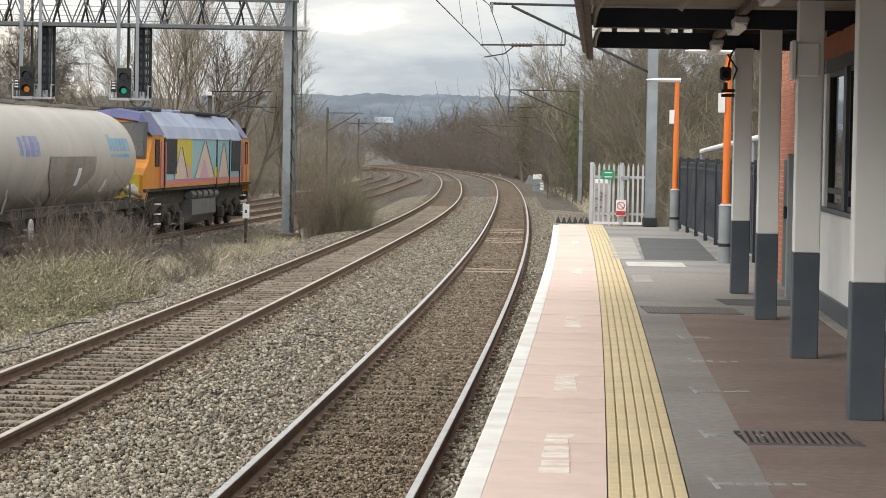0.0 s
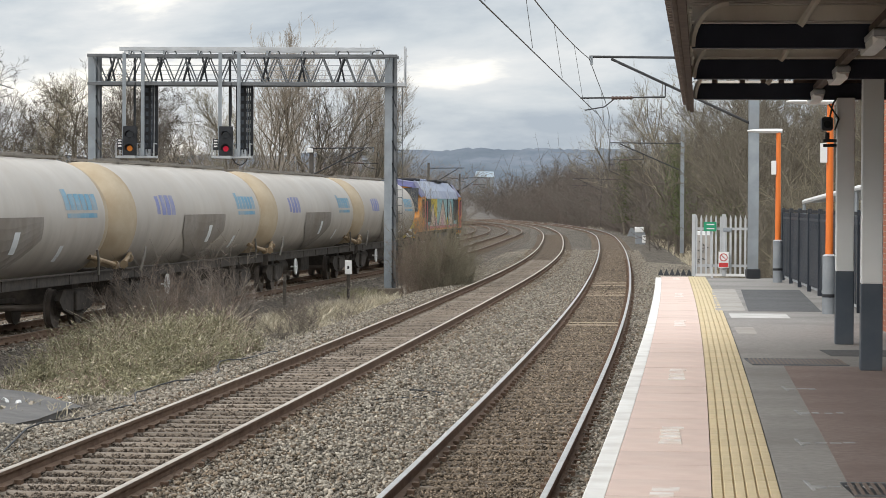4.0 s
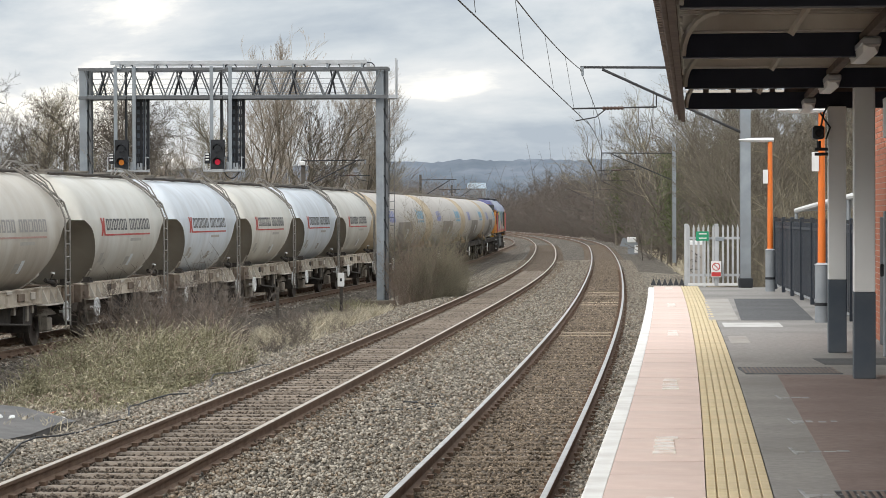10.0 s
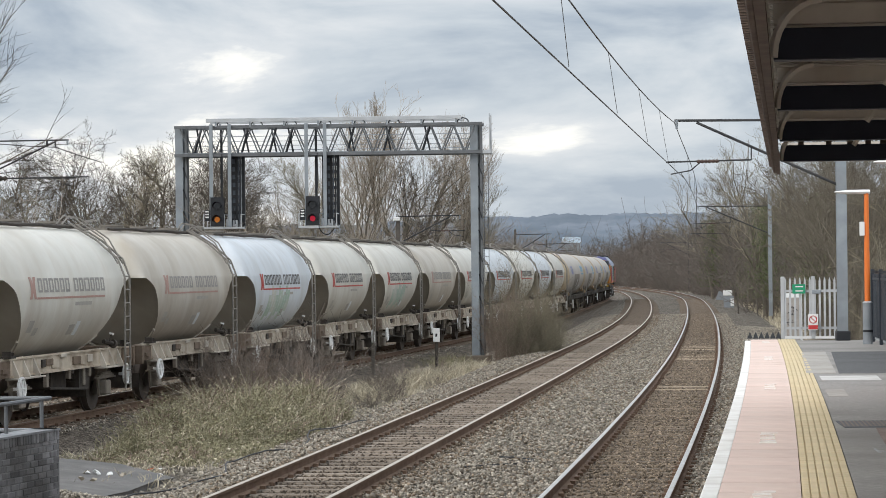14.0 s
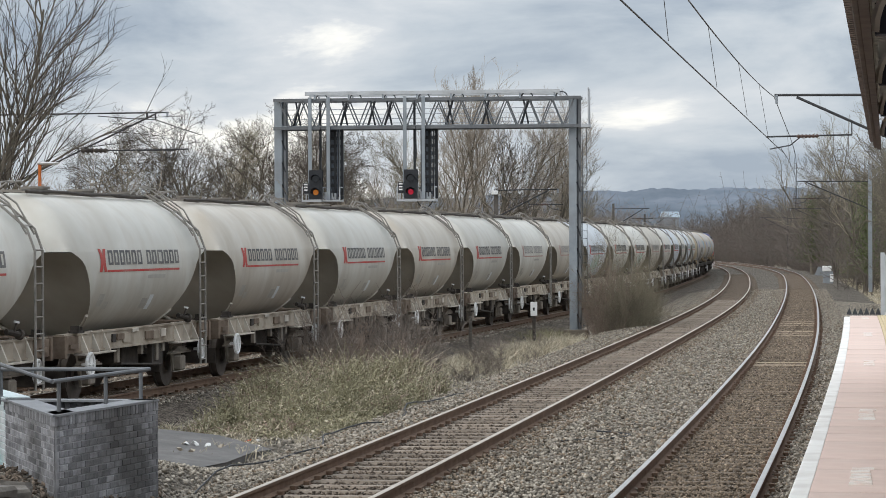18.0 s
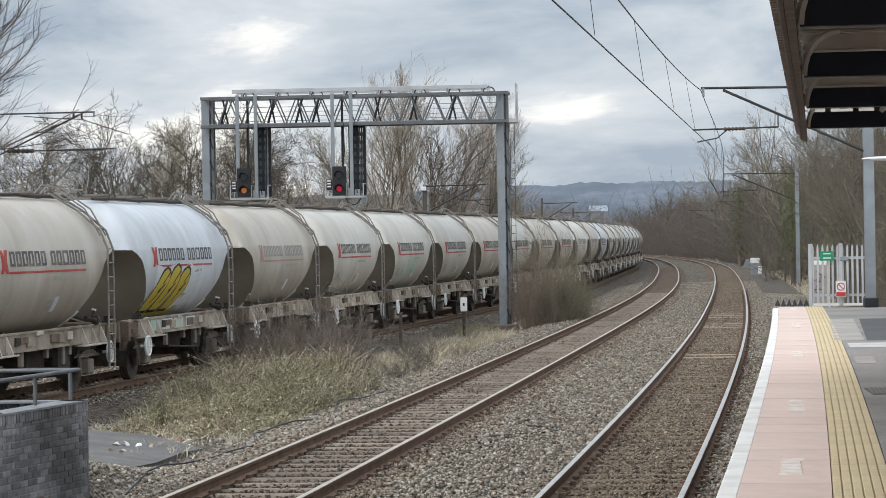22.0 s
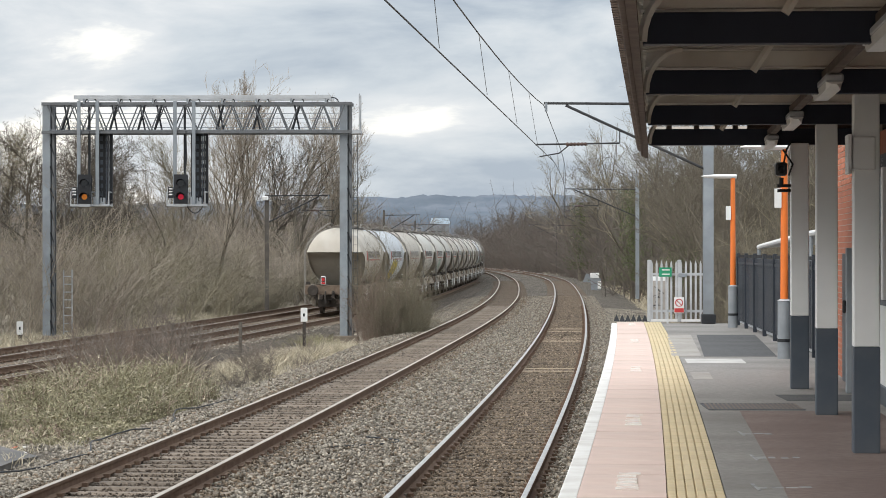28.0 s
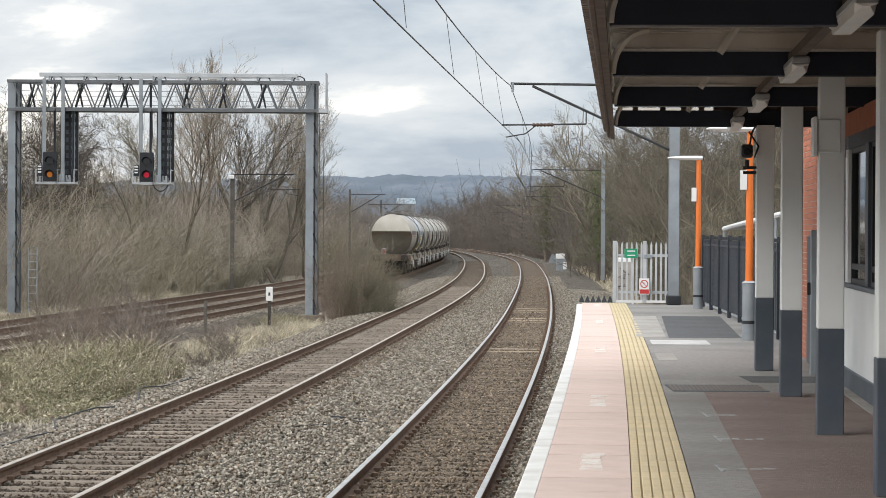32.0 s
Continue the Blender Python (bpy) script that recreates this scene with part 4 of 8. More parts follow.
    for i in range(20):
        a, b = 2 * math.pi * i / 20, 2 * math.pi * (i + 1) / 20
        hw.tube((-4.4 + 0.2 * math.cos(a), -1.36, 0.72 + 0.24 * math.sin(a)), (-4.4 + 0.2 * math.cos(b), -1.36, 0.72 + 0.24 * math.sin(b)), 0.03, 6)
    hw.tube((-4.4, -1.37, 0.72), (-4.4, -1.2, 0.72), 0.03, 6)
    hw.tube((-4.6, -1.36, 0.72), (-4.2, -1.36, 0.72), 0.02, 5).tube((-4.4, -1.36, 0.48), (-4.4, -1.36, 0.96), 0.02, 5)
    part("brake_wheel", hw, WHITE, w, "white-rimmed handbrake wheel")
    return w


L_ORANGE = mat("loco_orange", (0.68, 0.27, 0.04), (0.60, 0.22, 0.03), 2.0, 0.4, dirt=(0.42, 0.20, 0.06), dscale=1.5, damount=0.5)
L_BLUE = mat("loco_roof_blue", (0.17, 0.21, 0.35), (0.27, 0.32, 0.43), 1.2, 0.4, dirt=(0.40, 0.43, 0.47), dscale=0.6, damount=0.7)
L_DARKBLUE = mat("loco_cab_roof_blue", (0.035, 0.035, 0.13), (0.05, 0.05, 0.17), 2.0, 0.35)
L_YELLOW = mat("loco_yellow", (0.66, 0.52, 0.06), (0.58, 0.44, 0.05), 2.0, 0.45)
L_CYAN = mat("loco_turquoise", (0.22, 0.46, 0.52), (0.30, 0.52, 0.55), 1.5, 0.45, dirt=(0.45, 0.45, 0.42), dscale=1.0, damount=0.5)
L_PINK = mat("loco_pink_rule", (0.60, 0.16, 0.20), (0.55, 0.20, 0.22), 2.0, 0.45)
L_PEACH = mat("loco_peach", (0.66, 0.52, 0.42), (0.60, 0.47, 0.38), 1.5, 0.45, dirt=(0.55, 0.50, 0.44), dscale=1.0, damount=0.5)
L_ROSE = mat("loco_rose", (0.60, 0.33, 0.40), (0.55, 0.38, 0.42), 1.5, 0.45)
L_GREYLINE = mat("loco_grey_outline", (0.18, 0.20, 0.20), (0.24, 0.25, 0.25), 2.0, 0.5)
L_GRILLE = mat("loco_grille", (0.018, 0.018, 0.022), (0.035, 0.035, 0.04), 8.0, 0.6, stretch=(1, 1, 20), bump=0.5)
L_GREY = mat("loco_tank_grey", (0.09, 0.09, 0.09), (0.16, 0.155, 0.15), 3.0, 0.6)
GLASS_DARK = mat("dark_window_glass", (0.012, 0.014, 0.016), (0.02, 0.022, 0.025), 2.0, 0.08, spec=0.6)
LAMP_RED = mat("red_lamp", (0.5, 0.02, 0.02), (0.45, 0.02, 0.02), 2.0, 0.3, emit=((1.0, 0.03, 0.05), 0.06))


def loco():
    w = thing("diesel_locomotive", "orange and blue six-axle diesel locomotive with a bright patterned flank", "locomotive")
    # cross-sections of the body: half-widths and heights
    def ring(x, width, top, shoulder, base=1.50):
        h = [(0.0, top), (0.55 * width, top - 0.05), (0.86 * width, shoulder + 0.32 * (top - shoulder)), (width, shoulder), (width, base)]
        pts = [(x, -a, z) for a, z in reversed(h)] + [(x, a, z) for a, z in h[1:]]
        return pts
    part("engine_body", Mesh().loft([ring(x, 1.32, 3.88, 3.05) for x in (-7.6, 0, 7.6)]), L_CYAN, w, "patterned turquoise bodyside")
    roof = Mesh()
    for x0, x1 in ((-7.6, 7.6),):
        rr = lambda x: [(x, -1.35, 3.02), (x, -1.19, 3.40), (x, -0.75, 3.86), (x, 0, 3.92), (x, 0.75, 3.86), (x, 1.19, 3.40), (x, 1.35, 3.02)]
        roof.loft([rr(x) for x in steps(x0, x1, 6)], close=False)
    part("roof", roof, L_BLUE, w, "dusty blue roof")
    for x0, x1, h0 in ((-6.9, -5.2, 0.8), (-2.2, -0.8, 0.6), (1.0, 4.2, 0.9), (5.6, 7.3, 0.8)):
        part("roof_grille", Mesh().box(x0, x1, -h0, h0, 3.85, 3.97, c=0.03), L_GRILLE if x0 != -2.2 else L_BLUE, w, "dark roof grille")
    for s in (-1, 1):
        cab = [ring(s * 7.62, 1.33, 3.84, 3.1), ring(s * 8.9, 1.33, 3.80, 3.1), ring(s * 9.3, 1.32, 3.62, 3.05), ring(s * 9.78, 1.29, 2.35, 2.25), ring(s * 10.02, 1.25, 2.2, 2.1, 1.2), ring(s * 10.12, 1.2, 2.0, 1.9, 1.2)]
        part("cab", Mesh().loft(cab if s > 0 else cab[::-1]), L_ORANGE, w, "orange driving cab")
        cr_ = [[(s * x, -1.36 * k, zs), (s * x, -0.9 * k, zt - 0.12), (s * x, 0, zt), (s * x, 0.9 * k, zt - 0.12), (s * x, 1.36 * k, zs)] for x, zt, zs, k in ((7.55, 3.92, 3.12, 1), (8.9, 3.88, 3.12, 1), (9.42, 3.64, 3.06, 0.99))]
        part("cab_roof", Mesh().loft(cr_ if s > 0 else cr_[::-1], close=False), L_DARKBLUE, w, "dark blue cab roof")
        for y0, y1 in ((-1.12, -0.06), (0.06, 1.12)):
            x0, z0, x1, z1 = 9.74, 2.48, 9.37, 3.45
            m = Mesh()
            m.add([(s * (x0 + 0.02), y0, z0), (s * (x0 + 0.02), y1, z0), (s * (x1 + 0.03), y1 * 0.96, z1), (s * (x1 + 0.03), y0 * 0.96, z1), (s * (x0 - 0.02), y0, z0), (s * (x0 - 0.02), y1, z0), (s * (x1 - 0.01), y1 * 0.96, z1), (s * (x1 - 0.01), y0 * 0.96, z1)],
                  [(0, 1, 2, 3), (7, 6, 5, 4), (0, 4, 5, 1), (1, 5, 6, 2), (2, 6, 7, 3), (3, 7, 4, 0)])
            part("windscreen", m, GLASS_DARK, w, "dark cab windscreen")
        part("nose_panel", Mesh().box(s * 10.13 - 0.03, s * 10.13 + 0.03, -1.1, 1.1, 1.15, 1.95, c=0.01), L_YELLOW, w, "yellow nose panel")
        part("nose_grille", Mesh().box(s * 10.17 - 0.02, s * 10.17 + 0.02, -0.55, 0.55, 1.3, 1.62, c=0.008), L_GRILLE, w, "dark nose grille")
        part("screen_surround", Mesh().loft([[(s * (x - 0.012), -1.2, z), (s * (x - 0.012), 1.2, z), (s * (x + 0.012), 1.2, z), (s * (x + 0.012), -1.2, z)] for x, z in ((9.765, 2.42), (9.365, 3.49))]), BLACK, w, "black windscreen surround")
        for y in (-0.88, 0.88):
            part("headlight", Mesh().disc((s * 10.18, y, 1.45), (1, 0, 0), 0.2, 0.06, 18).disc((s * 10.22, y, 1.45), (1, 0, 0), 0.14, 0.04, 18), WHITE, w, "round white headlight")
        for side in (-1, 1):
            y = side * 1.335
            part("cab_window", Mesh().box(s * 8.62 - 0.32, s * 8.62 + 0.32, y - 0.02, y + 0.02, 2.15, 2.98, c=0.008), GLASS_DARK, w, "tall cab side window")
            part("cab_door", Mesh().box(s * 7.95 - 0.3, s * 7.95 + 0.3, y - 0.012, y + 0.012, 1.52, 3.05, c=0.005), L_ORANGE, w, "orange cab door")
            for x in (7.55, 8.32):
                part("handrail", Mesh().tube((s * x, side * 1.40, 1.55), (s * x, side * 1.40, 2.9), 0.022, 6), L_PINK, w, "red door handrail")
            part("engine_room_grille", Mesh().box(s * 6.3 - 0.95, s * 6.3 + 0.95, y - 0.012, y + 0.02, 1.92, 3.0, c=0.005), L_GRILLE, w, "dark louvred grille")
    for side in (-1, 1):
        y = side * 1.322
        def panel(x0, x1, z0, z1, m_, name, label):
            part(name, Mesh().box(x0, x1, y - 0.006, y + 0.006, z0, z1), m_, w, label)
        panel(-7.5, 7.5, 1.51, 1.60, L_ORANGE, "lower_rule", "orange lower band")
        panel(-7.5, 7.5, 1.60, 1.72, L_PINK, "pink_rule", "pink band along the bodyside")
        panel(-5.3, -2.6, 1.74, 3.03, L_YELLOW, "yellow_panel", "yellow patterned panel")
        for cx, w0, top, m_ in ((-4.6, 1.2, 2.75, L_PEACH), (-3.3, 0.7, 2.2, L_ROSE), (-0.2, 1.9, 2.95, L_PEACH), (-0.3, 0.9, 2.35, L_ROSE), (3.6, 1.1, 2.9, L_PEACH), (2.1, 0.6, 2.1, L_YELLOW)):
            tri = Mesh().loft([[(cx - w0, side * (1.331 + q), 1.74), (cx + w0, side * (1.331 + q), 1.74), (cx + 0.12, side * (1.331 + q), top), (cx - 0.12, side * (1.331 + q), top)] for q in (0.0, 0.004 if m_ is L_PEACH else 0.008)])
            part("peak_shape", tri, m_, w, "painted peak on the bodyside")
            edge = Mesh().tube((cx - w0, side * 1.338, 1.76), (cx - 0.12, side * 1.338, top), 0.02, 4).tube((cx + 0.12, side * 1.338, top), (cx + w0, side * 1.338, 1.76), 0.02, 4)
            if m_ is L_PEACH:
                tagged(part("peak_outline", edge, L_GREYLINE, w), kind="stuff")
        for x in (-7.4, 4.9, 7.2, 2.2):
            dark = Mesh().box(x - 0.05, x + 0.05, y - 0.03, y + 0.03, 1.3, 3.06)
            part("drain_pipe", dark, BLACK, w, "black vertical pipe")
    fr = Mesh().box(-9.9, 9.9, -1.0, 1.0, 0.95, 1.5, c=0.02).box(-10.1, 10.1, -1.3, 1.3, 1.40, 1.5, c=0.02)
    part("frame", fr, GEAR, w, "dark main frame")
    ft = Mesh().loft([[(x, -1.28, 1.05), (x, -1.3, 0.55), (x, -1.05, 0.28), (x, 1.05, 0.28), (x, 1.3, 0.55), (x, 1.28, 1.05)] for x in (-2.3, 2.3)])
    part("fuel_tank", ft, L_GREY, w, "grey fuel tank")
    for x in steps(-2.2, 2.2, 4):
        for q in (-1.15, 1.15):
            part("air_tank", Mesh().tube((x, q, 1.2), (x + 0.7, q, 1.2), 0.15, 10), L_GREY, w, "grey air reservoir", True)
    for e in (-1, 1):
        bg = Mesh()
        c = e * 6.1
        for s in (-1, 1):
            bg.prism([(c - 2.5, 0.75), (c - 2.2, 0.98), (c + 2.2, 0.98), (c + 2.5, 0.75), (c + 2.3, 0.5), (c + 1.4, 0.42), (c - 1.4, 0.42), (c - 2.3, 0.5)], s * 1.05 - 0.08, s * 1.05 + 0.08)
            for k in (-2.0, 0, 2.0):
                bg.box(c + k - 0.22, c + k + 0.22, s * 1.15 - 0.12, s * 1.15 + 0.12, 0.32, 0.72, c=0.04)
            for k in (-1.0, 1.0):
                bg.tube((c + k, s * 1.12, 0.5), (c + k, s * 1.12, 0.95), 0.12, 10)
                bg.tube((c + k - 0.6, s * 1.2, 0.85), (c + k + 0.6, s * 1.2, 0.45), 0.05, 6)
        part("bogie", bg, GEAR, w, "grimy three-axle bogie")
        for k in (-2.0, 0, 2.0):
            wheelset(w, c + k, 0.53)
        part("snowplough", Mesh().box(e * 10.0 - 0.04, e * 10.0 + 0.04, -1.2, 1.2, 0.2, 0.7, c=0.01), GEAR, w, "dark plough plate")
        for s in (-1, 1):
            for z in (0.4, 0.7, 1.0):
                part("cab_step", Mesh().box(e * 8.3 - 0.25, e * 8.3 + 0.25, s * 1.3 - 0.06, s * 1.3 + 0.06, z, z + 0.04), WHITE, w, "white-edged cab step")
    buffers(w, LOCO_L / 2)
    return w


# distance gone by the train at each second from the start
GONE = [0.0, 9.9, 19.9, 30.1, 40.2, 50.4, 60.7, 71.0, 81.5, 92.1, 102.9, 113.9, 125.0, 136.1, 147.1, 158.2, 169.7, 181.1, 192.5, 203.8, 215.2, 226.7, 238.2, 249.7,
        261.5, 273.1, 284.7, 296.3, 307.9, 319.6, 331.5, 343.4, 355.3]
DIST_C = along(LINE_C)
S_REF = DIST_C[170]  # abreast of y = 60
RUN_LINE, RUN_DIST = LINE_C, DIST_C
TRAIN = []  # (thing, place of its middle at the start, half its wheelbase)


def on_line(s, half):
    p, q = at_s(RUN_LINE, S_REF + s - half, RUN_DIST), at_s(RUN_LINE, S_REF + s + half, RUN_DIST)
    c = (p + q) / 2
    return pose(c[0], c[1], GOODS_Z, 0, 0, math.degrees(math.atan2(q[1] - p[1], q[0] - p[0])))


def make_train():
    TRAIN.append((loco(), 14.8 + LOCO_L / 2, 6.1))
    v = vtg()
    for i in range(4):
        ob = v if i == 0 else copy_thing(v, Matrix())
        TRAIN.append((ob, 14.8 - VTG_L * (i + 0.5), 6.5))
    front = 14.8 - 4 * VTG_L
    plain, R, ZC = pca()
    things = [copy_thing(plain, Matrix()) for i in range(20)] + [plain]
    faded = mat("lettering_faded", (0.30, 0.29, 0.275), (0.40, 0.38, 0.355), 3.0, 0.7)
    faded_red = mat("lettering_faded_red", (0.44, 0.24, 0.20), (0.46, 0.32, 0.28), 3.0, 0.7)
    for i, ob in enumerate(things):
        old = i in (5, 9, 10, 18)
        lettering(ob, R, ZC, (faded, faded_red) if old else (LETTER, LETTER_RED))
        if i in (1, 3, 8, 19):
            for c in ob.children:
                if c.name.startswith("tank"):
                    c.data = c.data.copy()
                    c.data.materials[0] = TANK_CLEAN
            tagged(ob, "freshly painted pale blue-white cement tank wagon with dark sloping ends")
        if i in (5, 9, 12, 14, 18, 20):
            for c in ob.children:
                if c.name.startswith("tank"):
                    c.data = c.data.copy()
                    c.data.materials[0] = TANK_BEIGE
            tagged(ob, "beige dust-covered cement tank wagon with dark sloping ends")
        if i in (6, 8, 16):
            tag = Mesh()
            for k in range(9):
                a = -1.6 + k * 0.28
                q = on_tank(steps(a, a + 0.25, 2), steps(1.55 + 0.1 * ((k * 7) % 3), 2.2 + 0.12 * ((k * 5) % 3), 4), R, ZC, 0.006)
                tag.add(q.v, q.f)
            tagged(part("faded_tag", tag, SPRAY_TEAL, ob, "scrubbed teal spray paint"), kind="stuff")
        TRAIN.append((ob, front - PCA_L * (i + 0.5), 2.75))
    # spray-painted blocks on the last but one wagon
    g = things[19]
    tagged(g, "pale cement tank wagon with large yellow graffiti on its flank")
    back = on_tank(steps(-2.35, 1.55, 10), lambda x: steps(1.42 + 0.10 * math.sin(x * 7), 2.34 + 0.07 * math.sin(x * 5), 6), R, ZC, 0.006)
    part("graffiti_ground", back, SPRAY_WHITE, g, "pale graffiti background")
    def blob(x0, wide, z0, z1, lift, grow):
        """A leaning letter-like shape with a swollen, rounded top and a tapering foot."""
        rows = []
        for z in steps(z0 - grow, z1 + grow, 14):
            t = min(max((z - z0 + grow) / (z1 - z0 + 2 * grow), 0.0), 1.0)
            half_w = (wide / 2) * (0.62 + 0.38 * math.sin(math.pi * min(1.0, t * 0.75 + 0.1))) * math.sqrt(max(0.0, 1 - max(0.0, (t - 0.72) / 0.28) ** 2)) + grow
            if t > 0.995:
                half_w = 0.02
            c = x0 + 0.85 * (z - z0) + 0.05 * math.sin(z * 8 + x0)
            rows.append([(c - half_w, flank(z, R, ZC, lift), z), (c + half_w, flank(z, R, ZC, lift), z)])
        return Mesh().loft(rows, close=False)
    for k, x in enumerate((-2.25, -1.45, -0.6)):
        part("graffiti_outline", blob(x, 0.78, 1.42, 2.30 + 0.06 * (k % 2), 0.010 + 0.001 * k, 0.055), SPRAY_BLACK, g, "black graffiti outline")
        part("graffiti_fill", blob(x, 0.78, 1.42, 2.30 + 0.06 * (k % 2), 0.015 + 0.001 * k, 0.0), SPRAY_YELLOW, g, "yellow graffiti fill")
        for j, (dx, za, zb) in enumerate(((0.10, 1.55, 1.85), (0.52, 1.95, 2.2), (0.30, 1.78, 1.95))):
            part("graffiti_stroke", on_tank(steps(x + dx, x + dx + 0.42, 4), lambda q, dx=dx, za=za, zb=zb, x=x: [za + (zb - za) * (q - x - dx) / 0.42, za + 0.05 + (zb - za) * (q - x - dx) / 0.42], R, ZC, 0.020), SPRAY_BLACK, g)
    part("graffiti_base", on_tank(steps(-2.5, 0.3, 14), lambda x: [1.30 + 0.03 * math.sin(x * 9), 1.44 + 0.05 * math.sin(x * 6)], R, ZC, 0.009), SPRAY_YELLOW, g, "yellow paint below the shapes")
    for x0, m_ in ((-2.6, SPRAY_TEAL), (-1.7, SPRAY_WHITE), (-0.8, SPRAY_TEAL), (0.2, SPRAY_WHITE)):
        part("frame_paint", Mesh().box(x0, x0 + 0.75, -1.182, -1.172, 1.0, 1.22), m_, g, "spray paint on the side beam")
    last = things[20]
    tagged(last, "last cement tank wagon with tail lamp and dark sloping end")
    lamp = part("tail_lamp", Mesh().box(-4.50, -4.40, 0.33, 0.55, 1.28, 1.66, c=0.03), WHITE, last, "white tail lamp")
    part("lamp_face", Mesh().box(-4.506, -4.50, 0.36, 0.52, 1.41, 1.63), BLACK, lamp, "black lamp face")
    part("lamp_lens", Mesh().disc((-4.51, 0.44, 1.52), (1, 0, 0), 0.07, 0.03, 16), LAMP_RED, lamp, "red lens")
    part("lamp_band", Mesh().box(-4.505, -4.50, 0.36, 0.52, 1.32, 1.40), LAMP_RED, lamp, "red band")
    for ob, s, half in TRAIN:
        ob.matrix_world = on_line(s, half)


make_train()


# ---- signal gantry, masts and wires ----
GAN_Y = 90.0
AMBER = mat("amber_aspect", (0.6, 0.25, 0.03), (0.55, 0.22, 0.02), 2.0, 0.3, emit=((1.0, 0.28, 0.04), 0.2))
ASPECT_RED = mat("red_aspect", (0.6, 0.02, 0.05), (0.55, 0.02, 0.05), 2.0, 0.3, emit=((1.0, 0.02, 0.08), 0.2))
ASPECT_GREEN = mat("green_aspect", (0.02, 0.5, 0.3), (0.02, 0.45, 0.28), 2.0, 0.3, emit=((0.02, 0.9, 0.5), 0.16))


def gantry():
    g = thing("signal_gantry", "grey galvanised lattice signal gantry spanning the goods lines", "signal gantry", m=pose(0, GAN_Y, 0))
    x0, x1, top, low = -15.28, -4.75, 6.86, 5.86
    for x, base in ((x0, -1.45), (x1, -1.45)):
        leg = Mesh().prism_z([(x - 0.21, -0.22), (x + 0.06, -0.22), (x + 0.06, -0.17), (x + 0.08, -0.17), (x + 0.08, 0.22), (x - 0.21, 0.22)], base, top + 0.05)
        p = part("post", leg, GALV, g, "grey channel post")
        # Duller galvanised grey puts the post's shaded inner half into the colour.
        for q in (-0.17, 0.17):
            part("post_channel", Mesh().box(x + 0.13, x + 0.21, q - 0.05, q + 0.05, base, top + 0.05), GALV_D, p, "side channel in darker grey, shade put into its colour")
        # Plate added to fill the gap with that shade colour.
        part("web_plate", Mesh().box(x + 0.082, x + 0.205, -0.10, -0.09, base, top + 0.03), GALV_D, p, "added dark plate, shade put into its colour")
        z = base + 0.3
        while z < low - 0.4:
            part("lacing_bar", Mesh().tube((x + 0.07, -0.225, z + 0.36), (x + 0.19, -0.225, z), 0.022, 5), BLACK, p, "dark diagonal lacing bar")
            z += 0.78
        part("foot", Mesh().box(x - 0.45, x + 0.45, -0.45, 0.45, base - 0.3, base + 0.12, c=0.03), CONCRETE_SL, g, "concrete footing")
    for y in (-0.45, 0.45):
        for z in (low, top):
            part("chord", Mesh().box(x0 - 0.2, x1 + 0.25, y - 0.055, y + 0.055, z - 0.055, z + 0.055, c=0.006), GALV_D, g, "grey horizontal chord")
        n = 26
        for i in range(n):
            a, b = x0 + (x1 - x0) * i / n, x0 + (x1 - x0) * (i + 1) / n
            m = Mesh().tube((a, y, low if i % 2 else top), (b, y, top if i % 2 else low), 0.026, 6)
            part("web_member", m, GALV_D, g)
    deck = Mesh()
    for i in range(36):
        x = x0 + (x1 - x0) * (i + 0.5) / 36
        deck.box(x - 0.13, x + 0.13, -0.4, 0.4, low + 0.07, low + 0.09)
    tagged(part("walkway_grating", deck, GALV, g, "open steel walkway"), kind="stuff")
    for y in (-0.5, 0.5):
        rl = Mesh().box(x0 + 0.95, x1 - 0.5, y - 0.03, y + 0.03, top + 0.16, top + 0.30, c=0.006)
        part("cable_tray", rl, GALV_L, g, "pale cable tray on top")
        for i in range(8):
            x = x0 + 1.3 + i * 1.22
            part("tray_bracket", Mesh().box(x - 0.03, x + 0.03, y - 0.03, y + 0.03, top, top + 0.18), GALV, g)
    pl = Mesh().box(x1 + 0.2, x1 + 0.55, -0.5, 0.5, low - 0.06, low + 0.06).tube((x1 + 0.5, -0.45, low), (x1 + 0.5, -0.45, top + 0.35), 0.03, 6)
    pl.tube((x1 + 0.5, 0.45, low), (x1 + 0.5, 0.45, top + 0.35), 0.03, 6)
    part("end_rail", pl, GALV_L, g, "end platform handrail")
    ld = Mesh()
    for x in (x0 + 0.42, x0 + 0.72):
        ld.tube((x, 0.5, -1.4), (x, 0.5, 1.0), 0.025, 6)
    for i in range(8):
        ld.tube((x0 + 0.42, 0.5, -1.2 + 0.28 * i), (x0 + 0.72, 0.5, -1.2 + 0.28 * i), 0.018, 5)
    part("ladder", ld, GALV_L, g, "short access ladder")
    ld = Mesh()
    for x in (x1 + 0.24, x1 + 0.40):
        ld.tube((x, 0.3, -1.4), (x, 0.3, 6.0), 0.012, 6)
    for i in range(25):
        ld.tube((x1 + 0.24, 0.3, -1.2 + 0.28 * i), (x1 + 0.40, 0.3, -1.2 + 0.28 * i), 0.009, 5)
    part("ladder", ld, GALV_D, g, "tall access ladder")
    for i in range(8):
        x = x0 + 1.55 + i * 1.22
        part("cable_hoop", Mesh().pipe([(x + 0.2 * math.cos(a), -0.46, top + 0.05 + 0.16 * math.sin(a)) for a in steps(0, math.pi, 6)], 0.022, 5), BLACK, g, "dark cable hoop")
